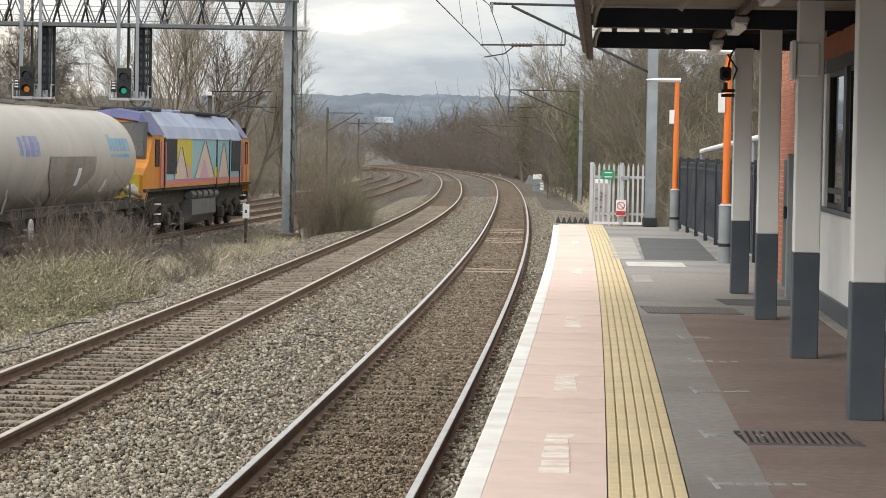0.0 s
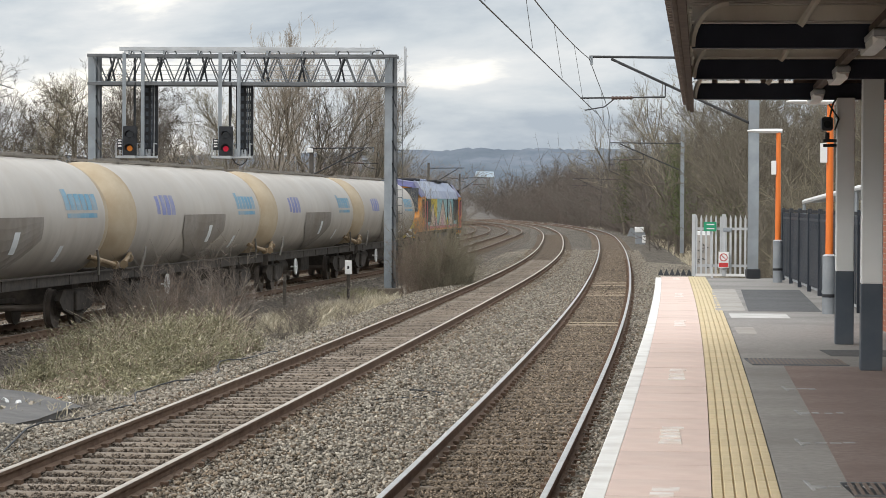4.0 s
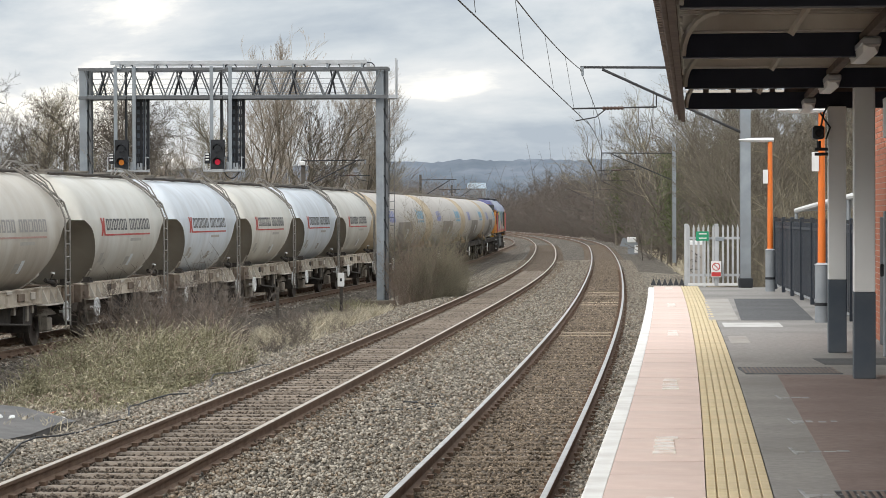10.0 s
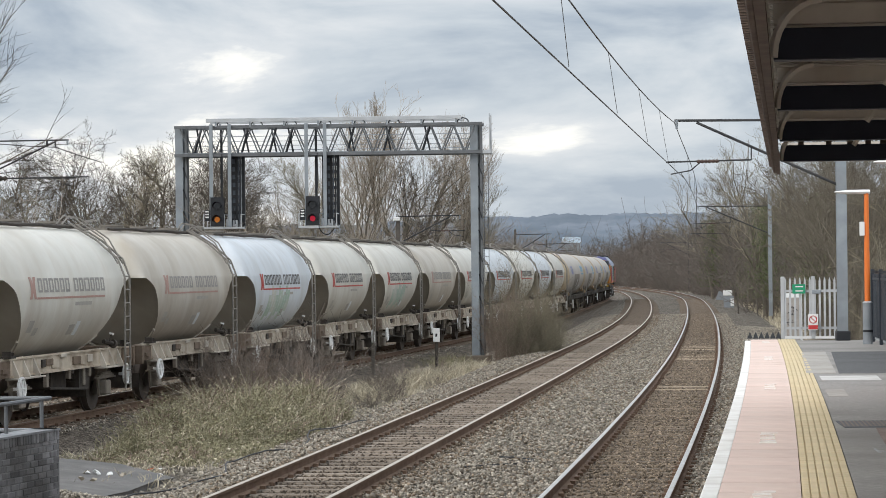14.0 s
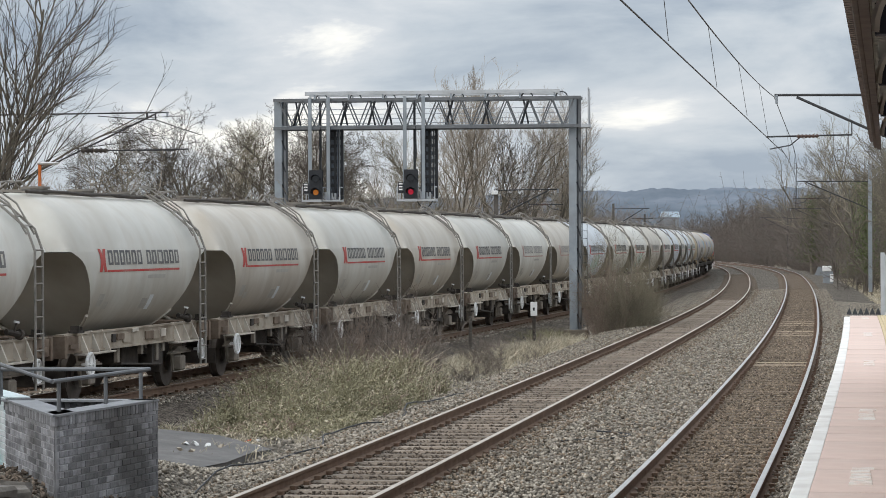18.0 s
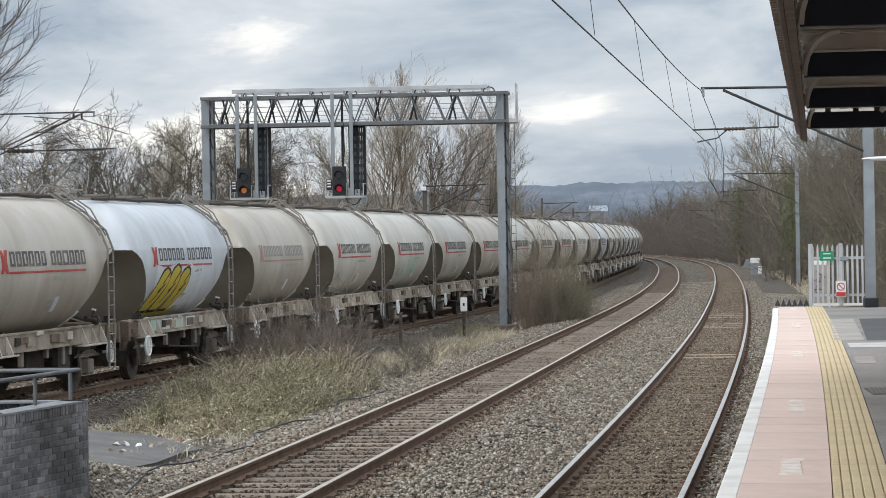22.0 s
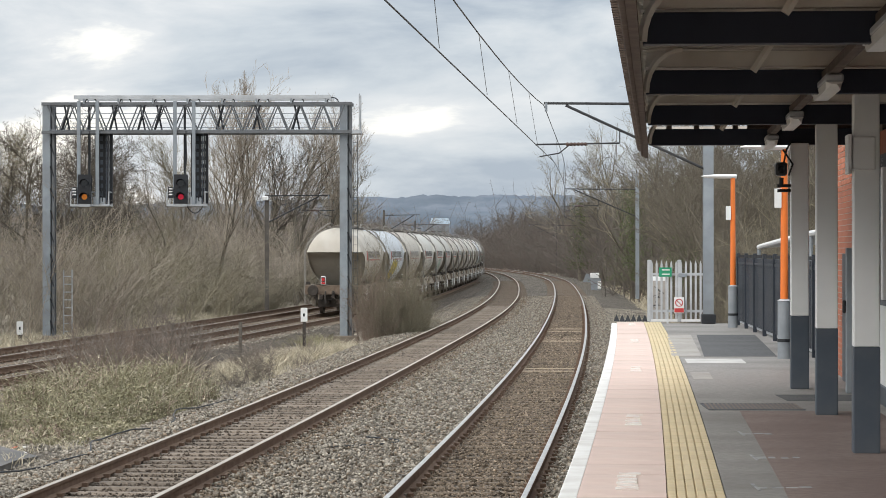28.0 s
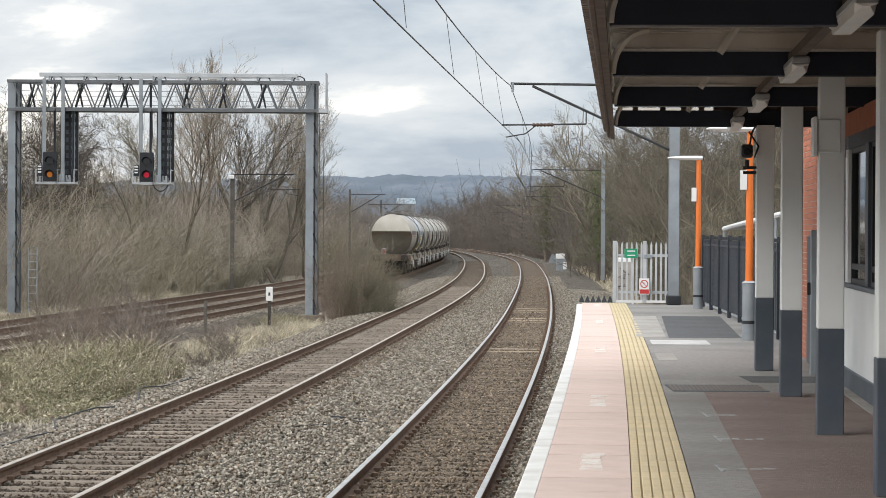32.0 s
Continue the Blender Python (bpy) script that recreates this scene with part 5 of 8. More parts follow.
    for z, r in ((low + 0.2, 0.012), (low + 0.36, 0.009), (low + 0.52, 0.009), (low + 0.7, 0.012)):
        part("guard_wire", Mesh().tube((x0, 0.38, z), (x1, 0.38, z), r, 5), GALV, g, "thin guard wire")
    for x in (-14.9, -13.2, -12.2, -11.6, -9.4, -8.1, -6.7):
        part("rear_bracing", Mesh().tube((x, 0.3, low), (x + 0.28, 0.3, top), 0.045, 6).tube((x + 0.3, 0.34, low), (x + 0.1, 0.34, top), 0.035, 6), BLACK, g, "dark rear bracing")
    # hangers and cages for the signals
    for cx in (-13.75, -10.35):
        for dx in (-0.40, 0.26):
            part("hanger", Mesh().box(cx + dx - 0.06, cx + dx + 0.06, -0.6, -0.5, 3.3, 6.95), GALV, g, "grey hanger bar")
        bl = part("back_ladder", Mesh().box(cx + 0.08, cx + 0.19, 0.12, 0.24, 3.35, 5.9), BLACK, g, "dark access ladder behind the signal")
        for xa, xb, m_ in ((0.36, 0.45, BLACK), (0.47, 0.50, SLATE), (0.53, 0.58, GALV), (0.60, 0.70, BLACK)):
            part("stringer", Mesh().box(cx + xa, cx + xb, 0.12, 0.24, 3.35, 5.9), m_, bl, "upright stringer")
        for k in range(9):
            part("rung", Mesh().box(cx + 0.19, cx + 0.60, 0.16, 0.20, 3.5 + 0.28 * k, 3.62 + 0.28 * k), BLACK, bl, "dark rung")
        part("mesh_guard", Mesh().box(cx + 0.19, cx + 0.36, 0.20, 0.22, 3.35, 5.9), SLATE, bl, "dark guard sheet")
        part("back_frame", Mesh().box(cx - 0.18, cx - 0.10, 0.16, 0.24, 3.5, 6.8).tube((cx + 0.6, -0.4, 3.4), (cx + 0.62, -0.4, 5.9), 0.025, 6), BLACK, g, "dark rear frame")
        part("cable_drop", Mesh().pipe([(cx - 0.02, -0.5, 5.9), (cx + 0.0, -0.5, 4.9), (cx - 0.06, -0.5, 4.3)], 0.022, 5).pipe([(cx + 0.32, -0.5, 5.8), (cx + 0.34, -0.5, 4.2), (cx + 0.44, -0.5, 3.4)], 0.018, 5), BLACK, g, "hanging cable")
        cage = part("cage_floor", Mesh().box(cx - 0.70, cx + 0.68, -0.6, 0.3, 3.24, 3.31, c=0.008), GALV_L, g, "pale maintenance cage floor")
        part("junction_box", Mesh().box(cx + 0.10, cx + 0.24, -0.5, -0.3, 3.32, 3.58, c=0.01).box(cx + 0.34, cx + 0.50, -0.45, -0.25, 3.32, 3.55, c=0.01), GALV_L, cage, "pale junction box")
        for x in (cx - 0.68, cx + 0.06, cx + 0.66):
            for y in (-0.58, 0.28):
                part("cage_post", Mesh().tube((x, y, 3.28), (x, y, 3.76), 0.022, 6), GALV_L, cage, "pale cage post")
            part("cage_rail", Mesh().tube((x, -0.58, 3.75), (x, 0.28, 3.75), 0.02, 6), GALV_L, cage, "pale cage rail")
    part("slack_cable", Mesh().pipe([(-10.35 + 0.55 * u, -0.3, 3.24 - 0.24 * (1 - (2 * u - 1) ** 2)) for u in steps(0, 1, 8)], 0.02, 5), BLACK, g)


def signal(cx, aspects):
    """A searchlight head: the lamp shines through a disc that turns to another glass."""
    s = thing("colour_light_signal", "black searchlight signal head with hood hanging in a cage", "railway signal", "signals on the gantry", m=pose(cx - 0.18, GAN_Y - 0.62, 3.57))
    body = Mesh().box(-0.24, 0.24, 0.0, 0.16, -0.24, 0.79, c=0.02)
    part("backplate", body, BLACK, s, "black backplate")
    cover = Mesh().box(-0.24, 0.24, -0.065, -0.055, 0.24, 0.79, c=0.003)
    ring, frame_ = [], []
    for i in range(24):
        a = 2 * math.pi * i / 24
        c, sn = math.cos(a), math.sin(a)
        k = 0.24 / max(abs(c), abs(sn))
        ring.append((0.10 * c, 0.10 * sn))
        frame_.append((k * c, k * sn))
    cover.loft([[(x, -0.055, z) for x, z in ring], [(x, -0.065, z) for x, z in ring], [(x, -0.065, z) for x, z in frame_], [(x, -0.055, z) for x, z in frame_]], ends=False)
    cover.box(-0.24, -0.23, -0.06, 0.02, -0.24, 0.79).box(0.23, 0.24, -0.06, 0.02, -0.24, 0.79).box(-0.24, 0.24, -0.06, 0.02, 0.78, 0.79).box(-0.24, 0.24, -0.06, 0.02, -0.24, -0.23)
    part("front_cover", cover, BLACK, s, "black front cover with a round opening")
    for cz, r in ((0.0, 0.16), (0.48, 0.15)):
        n = 14
        rows = [[(r * math.cos(a), -y, cz + r * math.sin(a)) for a in [math.pi * (-0.1 + 1.2 * i / n) for i in range(n + 1)]] for y in (0.06, 0.3)]
        part("hood", Mesh().loft(rows, close=False), BLACK, s, "black lamp hood")
    part("dark_lens", Mesh().disc((0, -0.072, 0.48), (0, 1, 0), 0.12, 0.012, 18), GLASS_DARK, s, "unlit lens")
    plate = part("number_plate", Mesh().box(-0.46, -0.27, -0.02, 0.02, -0.05, 0.34, c=0.005), BLACK, s, "black identity plate")
    for z in (0.06, 0.16, 0.26):
        part("plate_bar", Mesh().box(-0.43, -0.30, -0.026, -0.021, z, z + 0.05), WHITE, plate)
    part("bracket", Mesh().box(-0.2, 0.2, -0.05, 0.1, -0.34, -0.25), GALV_L, s, "pale bracket")
    if len(aspects) == 1:
        part("lit_lens", Mesh().disc((0, -0.03, 0), (0, 1, 0), 0.125, 0.02, 20), aspects[0], s, "lit amber lens", True)
        return s, None
    disc = part("colour_disc", Mesh().disc((0, 0.0, 0.0), (0, 1, 0), 0.10, 0.02, 12), BLACK, s, "turning disc with coloured glasses")
    disc.matrix_local = pose(0.0, -0.028, 0.24)
    for k, m_ in enumerate(aspects):
        part("coloured_glass", Mesh().disc((0, 0, -0.24 if k == 0 else 0.24), (0, 1, 0), 0.125, 0.018, 20), m_, disc, "glowing coloured glass", True)
    return s, disc


gantry()
signal(-13.75, [AMBER])
SIGNAL_2, DISC_2 = signal(-10.35, [ASPECT_GREEN, ASPECT_RED])
INSUL = mat("brown_insulator", (0.07, 0.045, 0.038), (0.11, 0.07, 0.055), 8.0, 0.35)
WIRE = mat("copper_wire_dark", (0.06, 0.06, 0.06), (0.09, 0.085, 0.08), 6.0, 0.6, 0.3)


MAST_DARK = mat("mast_weathered", (0.07, 0.065, 0.06), (0.12, 0.105, 0.09), 3.0, 0.8)


ARM_DARK = mat("arm_dark_steel", (0.035, 0.036, 0.038), (0.06, 0.06, 0.062), 3.0, 0.7)


def h_mast(parent, x, y, z0, z1, w=0.23, material=None):
    h, f, b = w / 2, w / 2 - 0.025, 0.012
    m = Mesh().prism_z([(x + p, y + q) for p, q in ((-h, -h), (h, -h), (h, -f), (b, -f), (b, f), (h, f), (h, h), (-h, h), (-h, f), (-b, f), (-b, -f), (-h, -f))], z0, z1)
    return part("mast", m, material or GALV, parent, "grey H-section steel mast")


def insulator(parent, p, q, r=0.06, material=None):
    p, q = Vector(p), Vector(q)
    d = (q - p).normalized()
    u = d.orthogonal().normalized()
    w = d.cross(u)
    m = Mesh().loft([[p.lerp(q, i / 12) + (u * math.cos(a) + w * math.sin(a)) * (r if i % 2 else r * 0.55) for a in [2 * math.pi * k / 10 for k in range(10)]] for i in range(13)])
    part("insulator", m, material or INSUL, parent, "ribbed dark insulator" if material else "ribbed brown insulator", True)


def cantilever(name_label, x, y, base, top, reach, zt, zc, w=0.23, ins=True, foot=None):
    """An overhead line mast at (x, y); the arm reaches to x + reach, with the catenary at zt and the contact wire at zc."""
    t = thing("overhead_line_mast", name_label, "overhead mast", "overhead line masts")
    h_mast(t, x, y, base, top, w, GALV if w >= 0.2 else MAST_DARK)
    e = x + reach
    s = 1 if reach > 0 else -1
    foot = zc - 0.3 if foot is None else foot
    part("top_tube", Mesh().tube((x, y, zt + 0.02), (e - s * -0.05, y, zt + 0.05), 0.03, 7), ARM_DARK, t, "horizontal top tube")
    part("stay_tube", Mesh().tube((x, y, foot), (e - s * 0.45, y, zt), 0.032, 7), ARM_DARK, t, "diagonal stay tube")
    mid = Vector((x, y, foot)).lerp(Vector((e - s * 0.45, y, zt)), 0.62)
    part("registration_tube", Mesh().tube((mid.x, y, zc + 0.33), (e + s * 0.25, y, zc + 0.30), 0.022, 6).tube((mid.x, y, zc + 0.33), tuple(mid), 0.015, 5), ARM_DARK, t, "registration tube")
    part("steady_arm", Mesh().pipe([(e - s * 0.55, y, zc + 0.30), (e - s * 0.3, y, zc + 0.10), (e + s * 0.15, y, zc + 0.02)], 0.016, 5), ARM_DARK, t, "steady arm")
    part("suspension_clamp", Mesh().box(e - 0.03, e + 0.03, y - 0.05, y + 0.05, zt - 0.14, zt + 0.06), GALV, t)
    if ins:
        insulator(t, (e - s * 0.95, y, zc + 0.31), (e - s * 0.45, y, zc + 0.305), 0.05)
    return t


def long_arm():
    """Stout insulators and the wire ends on the long arm behind the goods lines."""
    t = bpy.data.objects["overhead_line_mast.006"]
    y = 95
    insulator(t, (-23.85, y, 5.35), (-22.82, y, 5.34), 0.105, GEAR)
    part("insulator_link", Mesh().tube((-23.96, y, 5.62), (-23.96, y, 5.3), 0.03, 6).tube((-23.96, y, 5.34), (-23.8, y, 5.35), 0.03, 6), ARM_DARK, t, "dark insulator link")
    part("registration_extension", Mesh().tube((-22.82, y, 5.34), (-19.7, y, 5.37), 0.03, 6), ARM_DARK, t, "dark registration tube")
    for x, r in ((-20.96, 0.035), (-21.28, 0.045)):
        part("drop_bracket", Mesh().tube((x, y, 6.74), (x, y, 6.5), r, 6), BLACK, t, "dark drop bracket")
    part("wire_tail", Mesh().pipe([(-23.2, y, 6.66), (-21.94, y, 6.55), (-20.96, y, 6.5), (-20.2, y, 6.23), (-19.2, y, 5.9)], 0.018, 5), WIRE, t, "dark wire tail")
    part("wire_tail", Mesh().pipe([(-21.9, y, 6.5), (-20.75, y, 5.95), (-20.2, y, 6.2)], 0.012, 5).pipe([(-20.75, y, 5.95), (-20.5, y, 5.4)], 0.012, 5), WIRE, t, "thin wire tail")


def line_z(span, y, high, low):
    k = (y - span[0]) / (span[1] - span[0])
    return low + (high - low) * (2 * k - 1) ** 2


def wires(label, line, spans, high, low, zc, zoff=0.0):
    w = thing("overhead_line", label, "overhead wire")
    contact, cat, drops = Mesh(), Mesh(), Mesh()
    for n, (a, b) in enumerate(spans):
        ys = steps(a, b, 14)
        st = lambda y: x_of(line, y) - 0.05 - 0.15 * math.cos(math.pi * ((y - a) / (b - a) + n))
        sc = lambda y: st(y) - 0.15 * (1 - smooth(58, 90, y))
        if n == 0:  # the nearest span runs straight from mast to mast
            st, sc = (lambda y: 1.66 - 0.0651 * (58.5 - y)), (lambda y: 1.46 - 0.0615 * (58.5 - y))
        contact.pipe([(st(y), y, zc - (0.09 if n == 0 else 0.0)) for y in ys], 0.009, 5)
        cat.pipe([(sc(y), y, line_z((a, b), y, high, low)) for y in ys], 0.010, 5)
        for k in range(1, 7):
            y = a + (b - a) * k / 7
            drops.tube((st(y), y, zc - 0.05), (sc(y), y, line_z((a, b), y, high, low)), 0.004, 4)
    part("contact_wire", contact, WIRE, w, "dark contact wire")
    part("catenary_wire", cat, WIRE, w, "dark catenary wire")
    tagged(part("dropper_set", drops, WIRE, w, "thin droppers"), kind="stuff")


cantilever("grey steel overhead line mast on the platform end", 5.24, 58.5, -0.2, 6.6, -3.72, 5.02, 3.82)
foot = part("mast_foot", Mesh().box(5.24 - 0.16, 5.24 + 0.16, 58.3, 58.7, 0.0, 0.22, c=0.02), BLACK, bpy.data.objects["overhead_line_mast"], "black mast foot")
cantilever("weathered steel overhead line mast on the embankment", 8.65, 140, -1.0, 5.9, -3.9, 5.0, 3.8, 0.2)
cantilever("slender dark overhead line mast beside the curve", 10.3, 222, -1.0, 5.2, -3.4, 4.6, 3.5, 0.16)
cantilever("slender dark overhead line mast in the distance", 9.0, 300, -1.0, 5.0, -3.2, 4.6, 3.5, 0.16)
wires("overhead wires above the platform line", LINE_A, [(2.5, 58.5), (58.5, 140), (140, 222), (222, 262)], 5.03, 4.62, 3.85)
cantilever("dark overhead line mast with a small lamp beside the goods line", -10.33, 123, -1.3, 4.36, 3.0, 4.3, 3.3, 0.19)
cantilever("thin dark overhead line mast beyond the goods line", -7.0, 185, -1.3, 4.6, 2.6, 4.2, 3.2, 0.16)
cantilever("thin dark overhead line mast beyond the goods line", -6.0, 235, -1.0, 4.4, 2.2, 4.0, 3.1, 0.16)
cantilever("grey steel overhead line mast behind the goods lines", -27.6, 95, -1.0, 6.9, 7.1, 6.72, 5.02, 0.34, False, 3.6)
long_arm()
lampb = thing("trackside_lamp", "small white floodlight on an overhead mast", "lamp", m=pose(-10.38, 122.8, 4.2))
part("lamp_head", Mesh().box(-0.14, 0.14, -0.12, 0.08, -0.1, 0.1, c=0.03), WHITE, lampb, "white lamp head")
part("lamp_bracket", Mesh().tube((0, 0.02, 0), (0.05, 0.14, 0.25), 0.02, 6), GALV, lampb)


# ---- station: columns, canopy, building, fences ----
STN = pose(3.225, 21.31, 0, 0, 0, -3.95)
BAY = 4.93
BRICK_RED = mat("red_brick", (0.42, 0.145, 0.085), (0.52, 0.20, 0.12), 7.0, 0.9, bump=0.3, bscale=40, vary=0.22, dirt=(0.33, 0.13, 0.09), dscale=2.0, damount=0.4)
MORTAR = mat("mortar", (0.42, 0.37, 0.32), (0.50, 0.45, 0.40), 10.0, 0.95)
BRICK_BLUE = mat("blue_grey_brick", (0.17, 0.172, 0.184), (0.36, 0.362, 0.378), 9.0, 0.7, bump=0.25, bscale=35, vary=0.42, dirt=(0.085, 0.083, 0.081), dscale=0.62, damount=0.9, coords="World")
MORTAR_D = mat("weathered_mortar", (0.29, 0.29, 0.295), (0.40, 0.40, 0.405), 8.0, 0.95, dirt=(0.085, 0.083, 0.081), dscale=0.62, damount=0.9, coords="World")
COPING = mat("grey_coping", (0.19, 0.197, 0.207), (0.265, 0.273, 0.285), 5.0, 0.85, bump=0.15, bscale=30)
DIFFUSER = mat("lamp_diffuser", (0.80, 0.80, 0.78), (0.74, 0.74, 0.72), 3.0, 0.35)
GLASS = mat("window_glass", (0.02, 0.02, 0.02), (0.03, 0.03, 0.03), 2.0, 0.05, spec=0.5)
GLASS.node_tree.nodes["Principled BSDF"].inputs["Transmission Weight"].default_value = 0.9


def stn(name, label, category, group="", kind="", x=0.0, y=0.0, z=0.0):
    return thing(name, label, category, group, kind, m=STN @ pose(x, y, z))


def brick_wall(parent, m, length, height, brick_mat, mortar_mat, thick=0.2, limit=300, skip=None, inset=(0, 0), ends=(0.0, 0.0)):
    """A stretcher-bond face: bricks in front of a recessed mortar core; local x along, y out, z up."""
    core = part("mortar_core", Mesh().prism_z([(0.0, 0.006), (length, 0.006), (length - inset[1], thick), (inset[0], thick)], 0, height), mortar_mat, parent)
    core.matrix_local = m
    shared = Mesh().box(0, 0.215, 0, 0.06, 0, 0.065, c=0.004).data("brick", brick_mat)
    half = Mesh().box(0, 0.1025, 0, 0.06, 0, 0.065, c=0.004).data("brick_half", brick_mat)
    rest, k = Mesh(), 0
    rows = int(height / 0.075)
    for j in range(rows - 1, -1, -1):
        x = ends[0]
        if j % 2:
            if k < limit:
                ob = new("brick", half)
                ob.parent, ob.matrix_local = parent, m @ pose(x, 0, j * 0.075)
                k += 1
            else:
                rest.box(x, x + 0.1025, 0, 0.06, j * 0.075, j * 0.075 + 0.065, m)
            x += 0.1125
        while x < length - ends[1] - 0.03:
            w = min(0.215, length - ends[1] - x)
            if skip and skip(x, j * 0.075):
                pass
            elif k < limit and w > 0.2:
                ob = new("brick", shared)
                ob.parent, ob.matrix_local = parent, m @ pose(x, random.uniform(-0.004, 0.003), j * 0.075)
                k += 1
            else:
                rest.box(x, x + w, 0, 0.06, j * 0.075, j * 0.075 + 0.065, m)
            x += 0.225
    if rest.v:
        tagged(part("brickwork", rest, brick_mat, parent), kind="stuff")


def column():
    c = stn("canopy_column", "square canopy column, pale grey above and slate blue below", "column", "canopy columns")
    part("shaft", Mesh().box(-0.108, 0.108, -0.108, 0.108, 0.89, 3.0, c=0.008), PALE, c, "pale grey painted shaft")
    part("lower_shaft", Mesh().box(-0.111, 0.111, -0.111, 0.111, 0.0, 0.892, c=0.008), SLATE, c, "slate blue painted foot")
    return c


col0 = column()
for k in (-2, -1, 1, 2):
    copy_thing(col0, STN @ pose(0, BAY * k, 0))


def canopy():
    cn = stn("platform_canopy", "flat platform canopy with dark beams and a rusty fascia", "canopy", kind="structure")
    y0, y1 = -11.8, 2 * BAY + 0.45
    part("roof_deck", Mesh().box(-1.88, 6.5, y0, y1, 3.42, 3.52), SOFFIT, cn, "cream soffit sheeting")
    ribs = Mesh()
    y = y0 + 0.1
    while y < y1 - 0.1:
        ribs.box(-1.86, 4.5, y, y + 0.08, 3.375, 3.42)
        y += 0.16
    tagged(part("soffit_ribs", ribs, SOFFIT, cn, "ribbed cream soffit sheeting"), kind="stuff")
    fs = Mesh().box(-1.93, -1.89, y0, y1, 2.86, 3.42, c=0.008).box(-1.89, -1.84, y0, y1, 2.84, 2.90)
    part("fascia", fs, GUTTER, cn, "rusty brown fascia board")
    part("gutter", Mesh().box(-1.99, -1.935, y0, y1, 3.30, 3.42, c=0.015), GUTTER, cn, "rusty gutter")
    lip = Mesh()
    y = y0
    while y < y1:
        lip.box(-1.975, -1.932, y, y + 0.07, 2.93, 3.30)
        y += 0.14
    tagged(part("corrugated_edge", lip, GUTTER, cn, "ribbed sheet edge"), kind="stuff")
    for k in range(-2, 3):
        y = 1.045 * BAY * k - 0.3
        part("crossbeam", Mesh().box(-1.83, 4.5, y - 0.075, y + 0.075, 2.985, 3.185, c=0.006), NAVY, cn, "dark navy crossbeam")
        if k < 2:
            part("upper_rail", Mesh().box(-1.83, 4.5, y - 0.04, y + 0.04, 3.21, 3.34, c=0.004), CREAM, cn, "cream painted upper rail")
        pts = [(-1.83 + 0.30 * (1 - math.cos(a)), y - 0.10, 3.00 + 0.36 * math.sin(a)) for a in steps(0, math.pi / 2, 7)]
        part("bracket", Mesh().pipe(pts, 0.03, 5), CREAM, cn, "curved cream bracket")
        part("hanger", Mesh().tube((-0.95, y - 0.10, 3.17), (-0.80, y - 0.10, 3.40), 0.035, 6), CREAM, cn, "cream sloping hanger")
        for j in (1, 2):
            part("purlin", Mesh().box(-1.84, 4.5, y + j * BAY / 3 - 0.05, y + j * BAY / 3 + 0.05, 3.33, 3.375), SOFFIT, cn, "cream purlin")
    part("end_panel", Mesh().box(-0.62, 4.5, y1 - 0.04, y1 - 0.01, 3.10, 3.36), GUTTER, cn, "dark panel closing the canopy end")
    for x in (-1.62, -1.28, -1.02, -0.8):
        part("end_strut", Mesh().box(x, x + 0.07, y1 - 0.04, y1 - 0.01, 3.12, 3.36), GUTTER, cn, "dark strut at the canopy end")
    part("far_edge", Mesh().box(-1.9, 4.5, y1 - 0.05, y1, 3.36, 3.5), GUTTER, cn)


canopy()
cd_ = stn("lighting_conduit", "dark lighting conduit hung below the canopy", "conduit")
part("rail", Mesh().box(-0.39, -0.31, -11, 10.2, 3.09, 3.16), GUTTER, cd_, "dark conduit rail")


def batten(y):
    b = stn("canopy_lamp", "pale batten lamp hung below the canopy", "lamp", "lamps below the canopy", x=-0.35, y=y, z=3.02)
    part("housing", Mesh().box(-0.075, 0.075, -0.92, 0.92, 0.0, 0.065, c=0.015), GALV_L, b, "pale grey lamp housing")
    part("diffuser", Mesh().loft([[(-0.07, s, 0.0), (-0.058 * k, s, -0.055 * k), (0.058 * k, s, -0.055 * k), (0.07, s, 0.0)] for s, k in ((-0.92, 0.35), (-0.76, 1.0), (0.76, 1.0), (0.92, 0.35))]), DIFFUSER, b, "translucent lamp cover")
    return b


for y in (-11.2, -5.8, -0.4, 5.0, 10.2):
    batten(y)
sp = stn("loudspeaker", "grey round loudspeaker under the canopy", "loudspeaker", x=-0.80, y=-5.16, z=3.07)
part("horn", Mesh().loft([[(r * math.cos(a), y, r * math.sin(a)) for a in [2 * math.pi * i / 20 for i in range(20)]] for y, r in ((-0.16, 0.052), (-0.14, 0.056), (0.02, 0.05), (0.07, 0.035))]), GALV, sp, "grey speaker horn", True)
part("bracket", Mesh().box(0.06, 0.17, 0.02, 0.06, -0.06, 0.27, c=0.006), CREAM, sp, "cream mounting plate")
part("arm", Mesh().tube((0, 0.04, 0), (0.1, 0.04, 0.02), 0.02, 6), POSTGREY, sp)
cc = stn("security_camera", "black security camera on a column bracket", "camera", x=-0.22, y=2 * BAY - 0.05, z=2.62)
part("housing", Mesh().box(-0.08, 0.06, -0.22, 0.08, -0.02, 0.14, c=0.02), BLACK, cc, "black camera housing")
part("lens_port", Mesh().disc((-0.01, -0.23, 0.05), (0, 1, 0), 0.045, 0.02, 12), GLASS_DARK, cc)
part("bracket", Mesh().tube((0, 0, -0.04), (0, 0, -0.14), 0.03, 6).tube((-0.05, 0, -0.14), (0.25, 0, -0.14), 0.022, 6).tube((-0.05, 0, -0.20), (0.25, 0, -0.20), 0.022, 6), BLACK, cc, "black bracket")
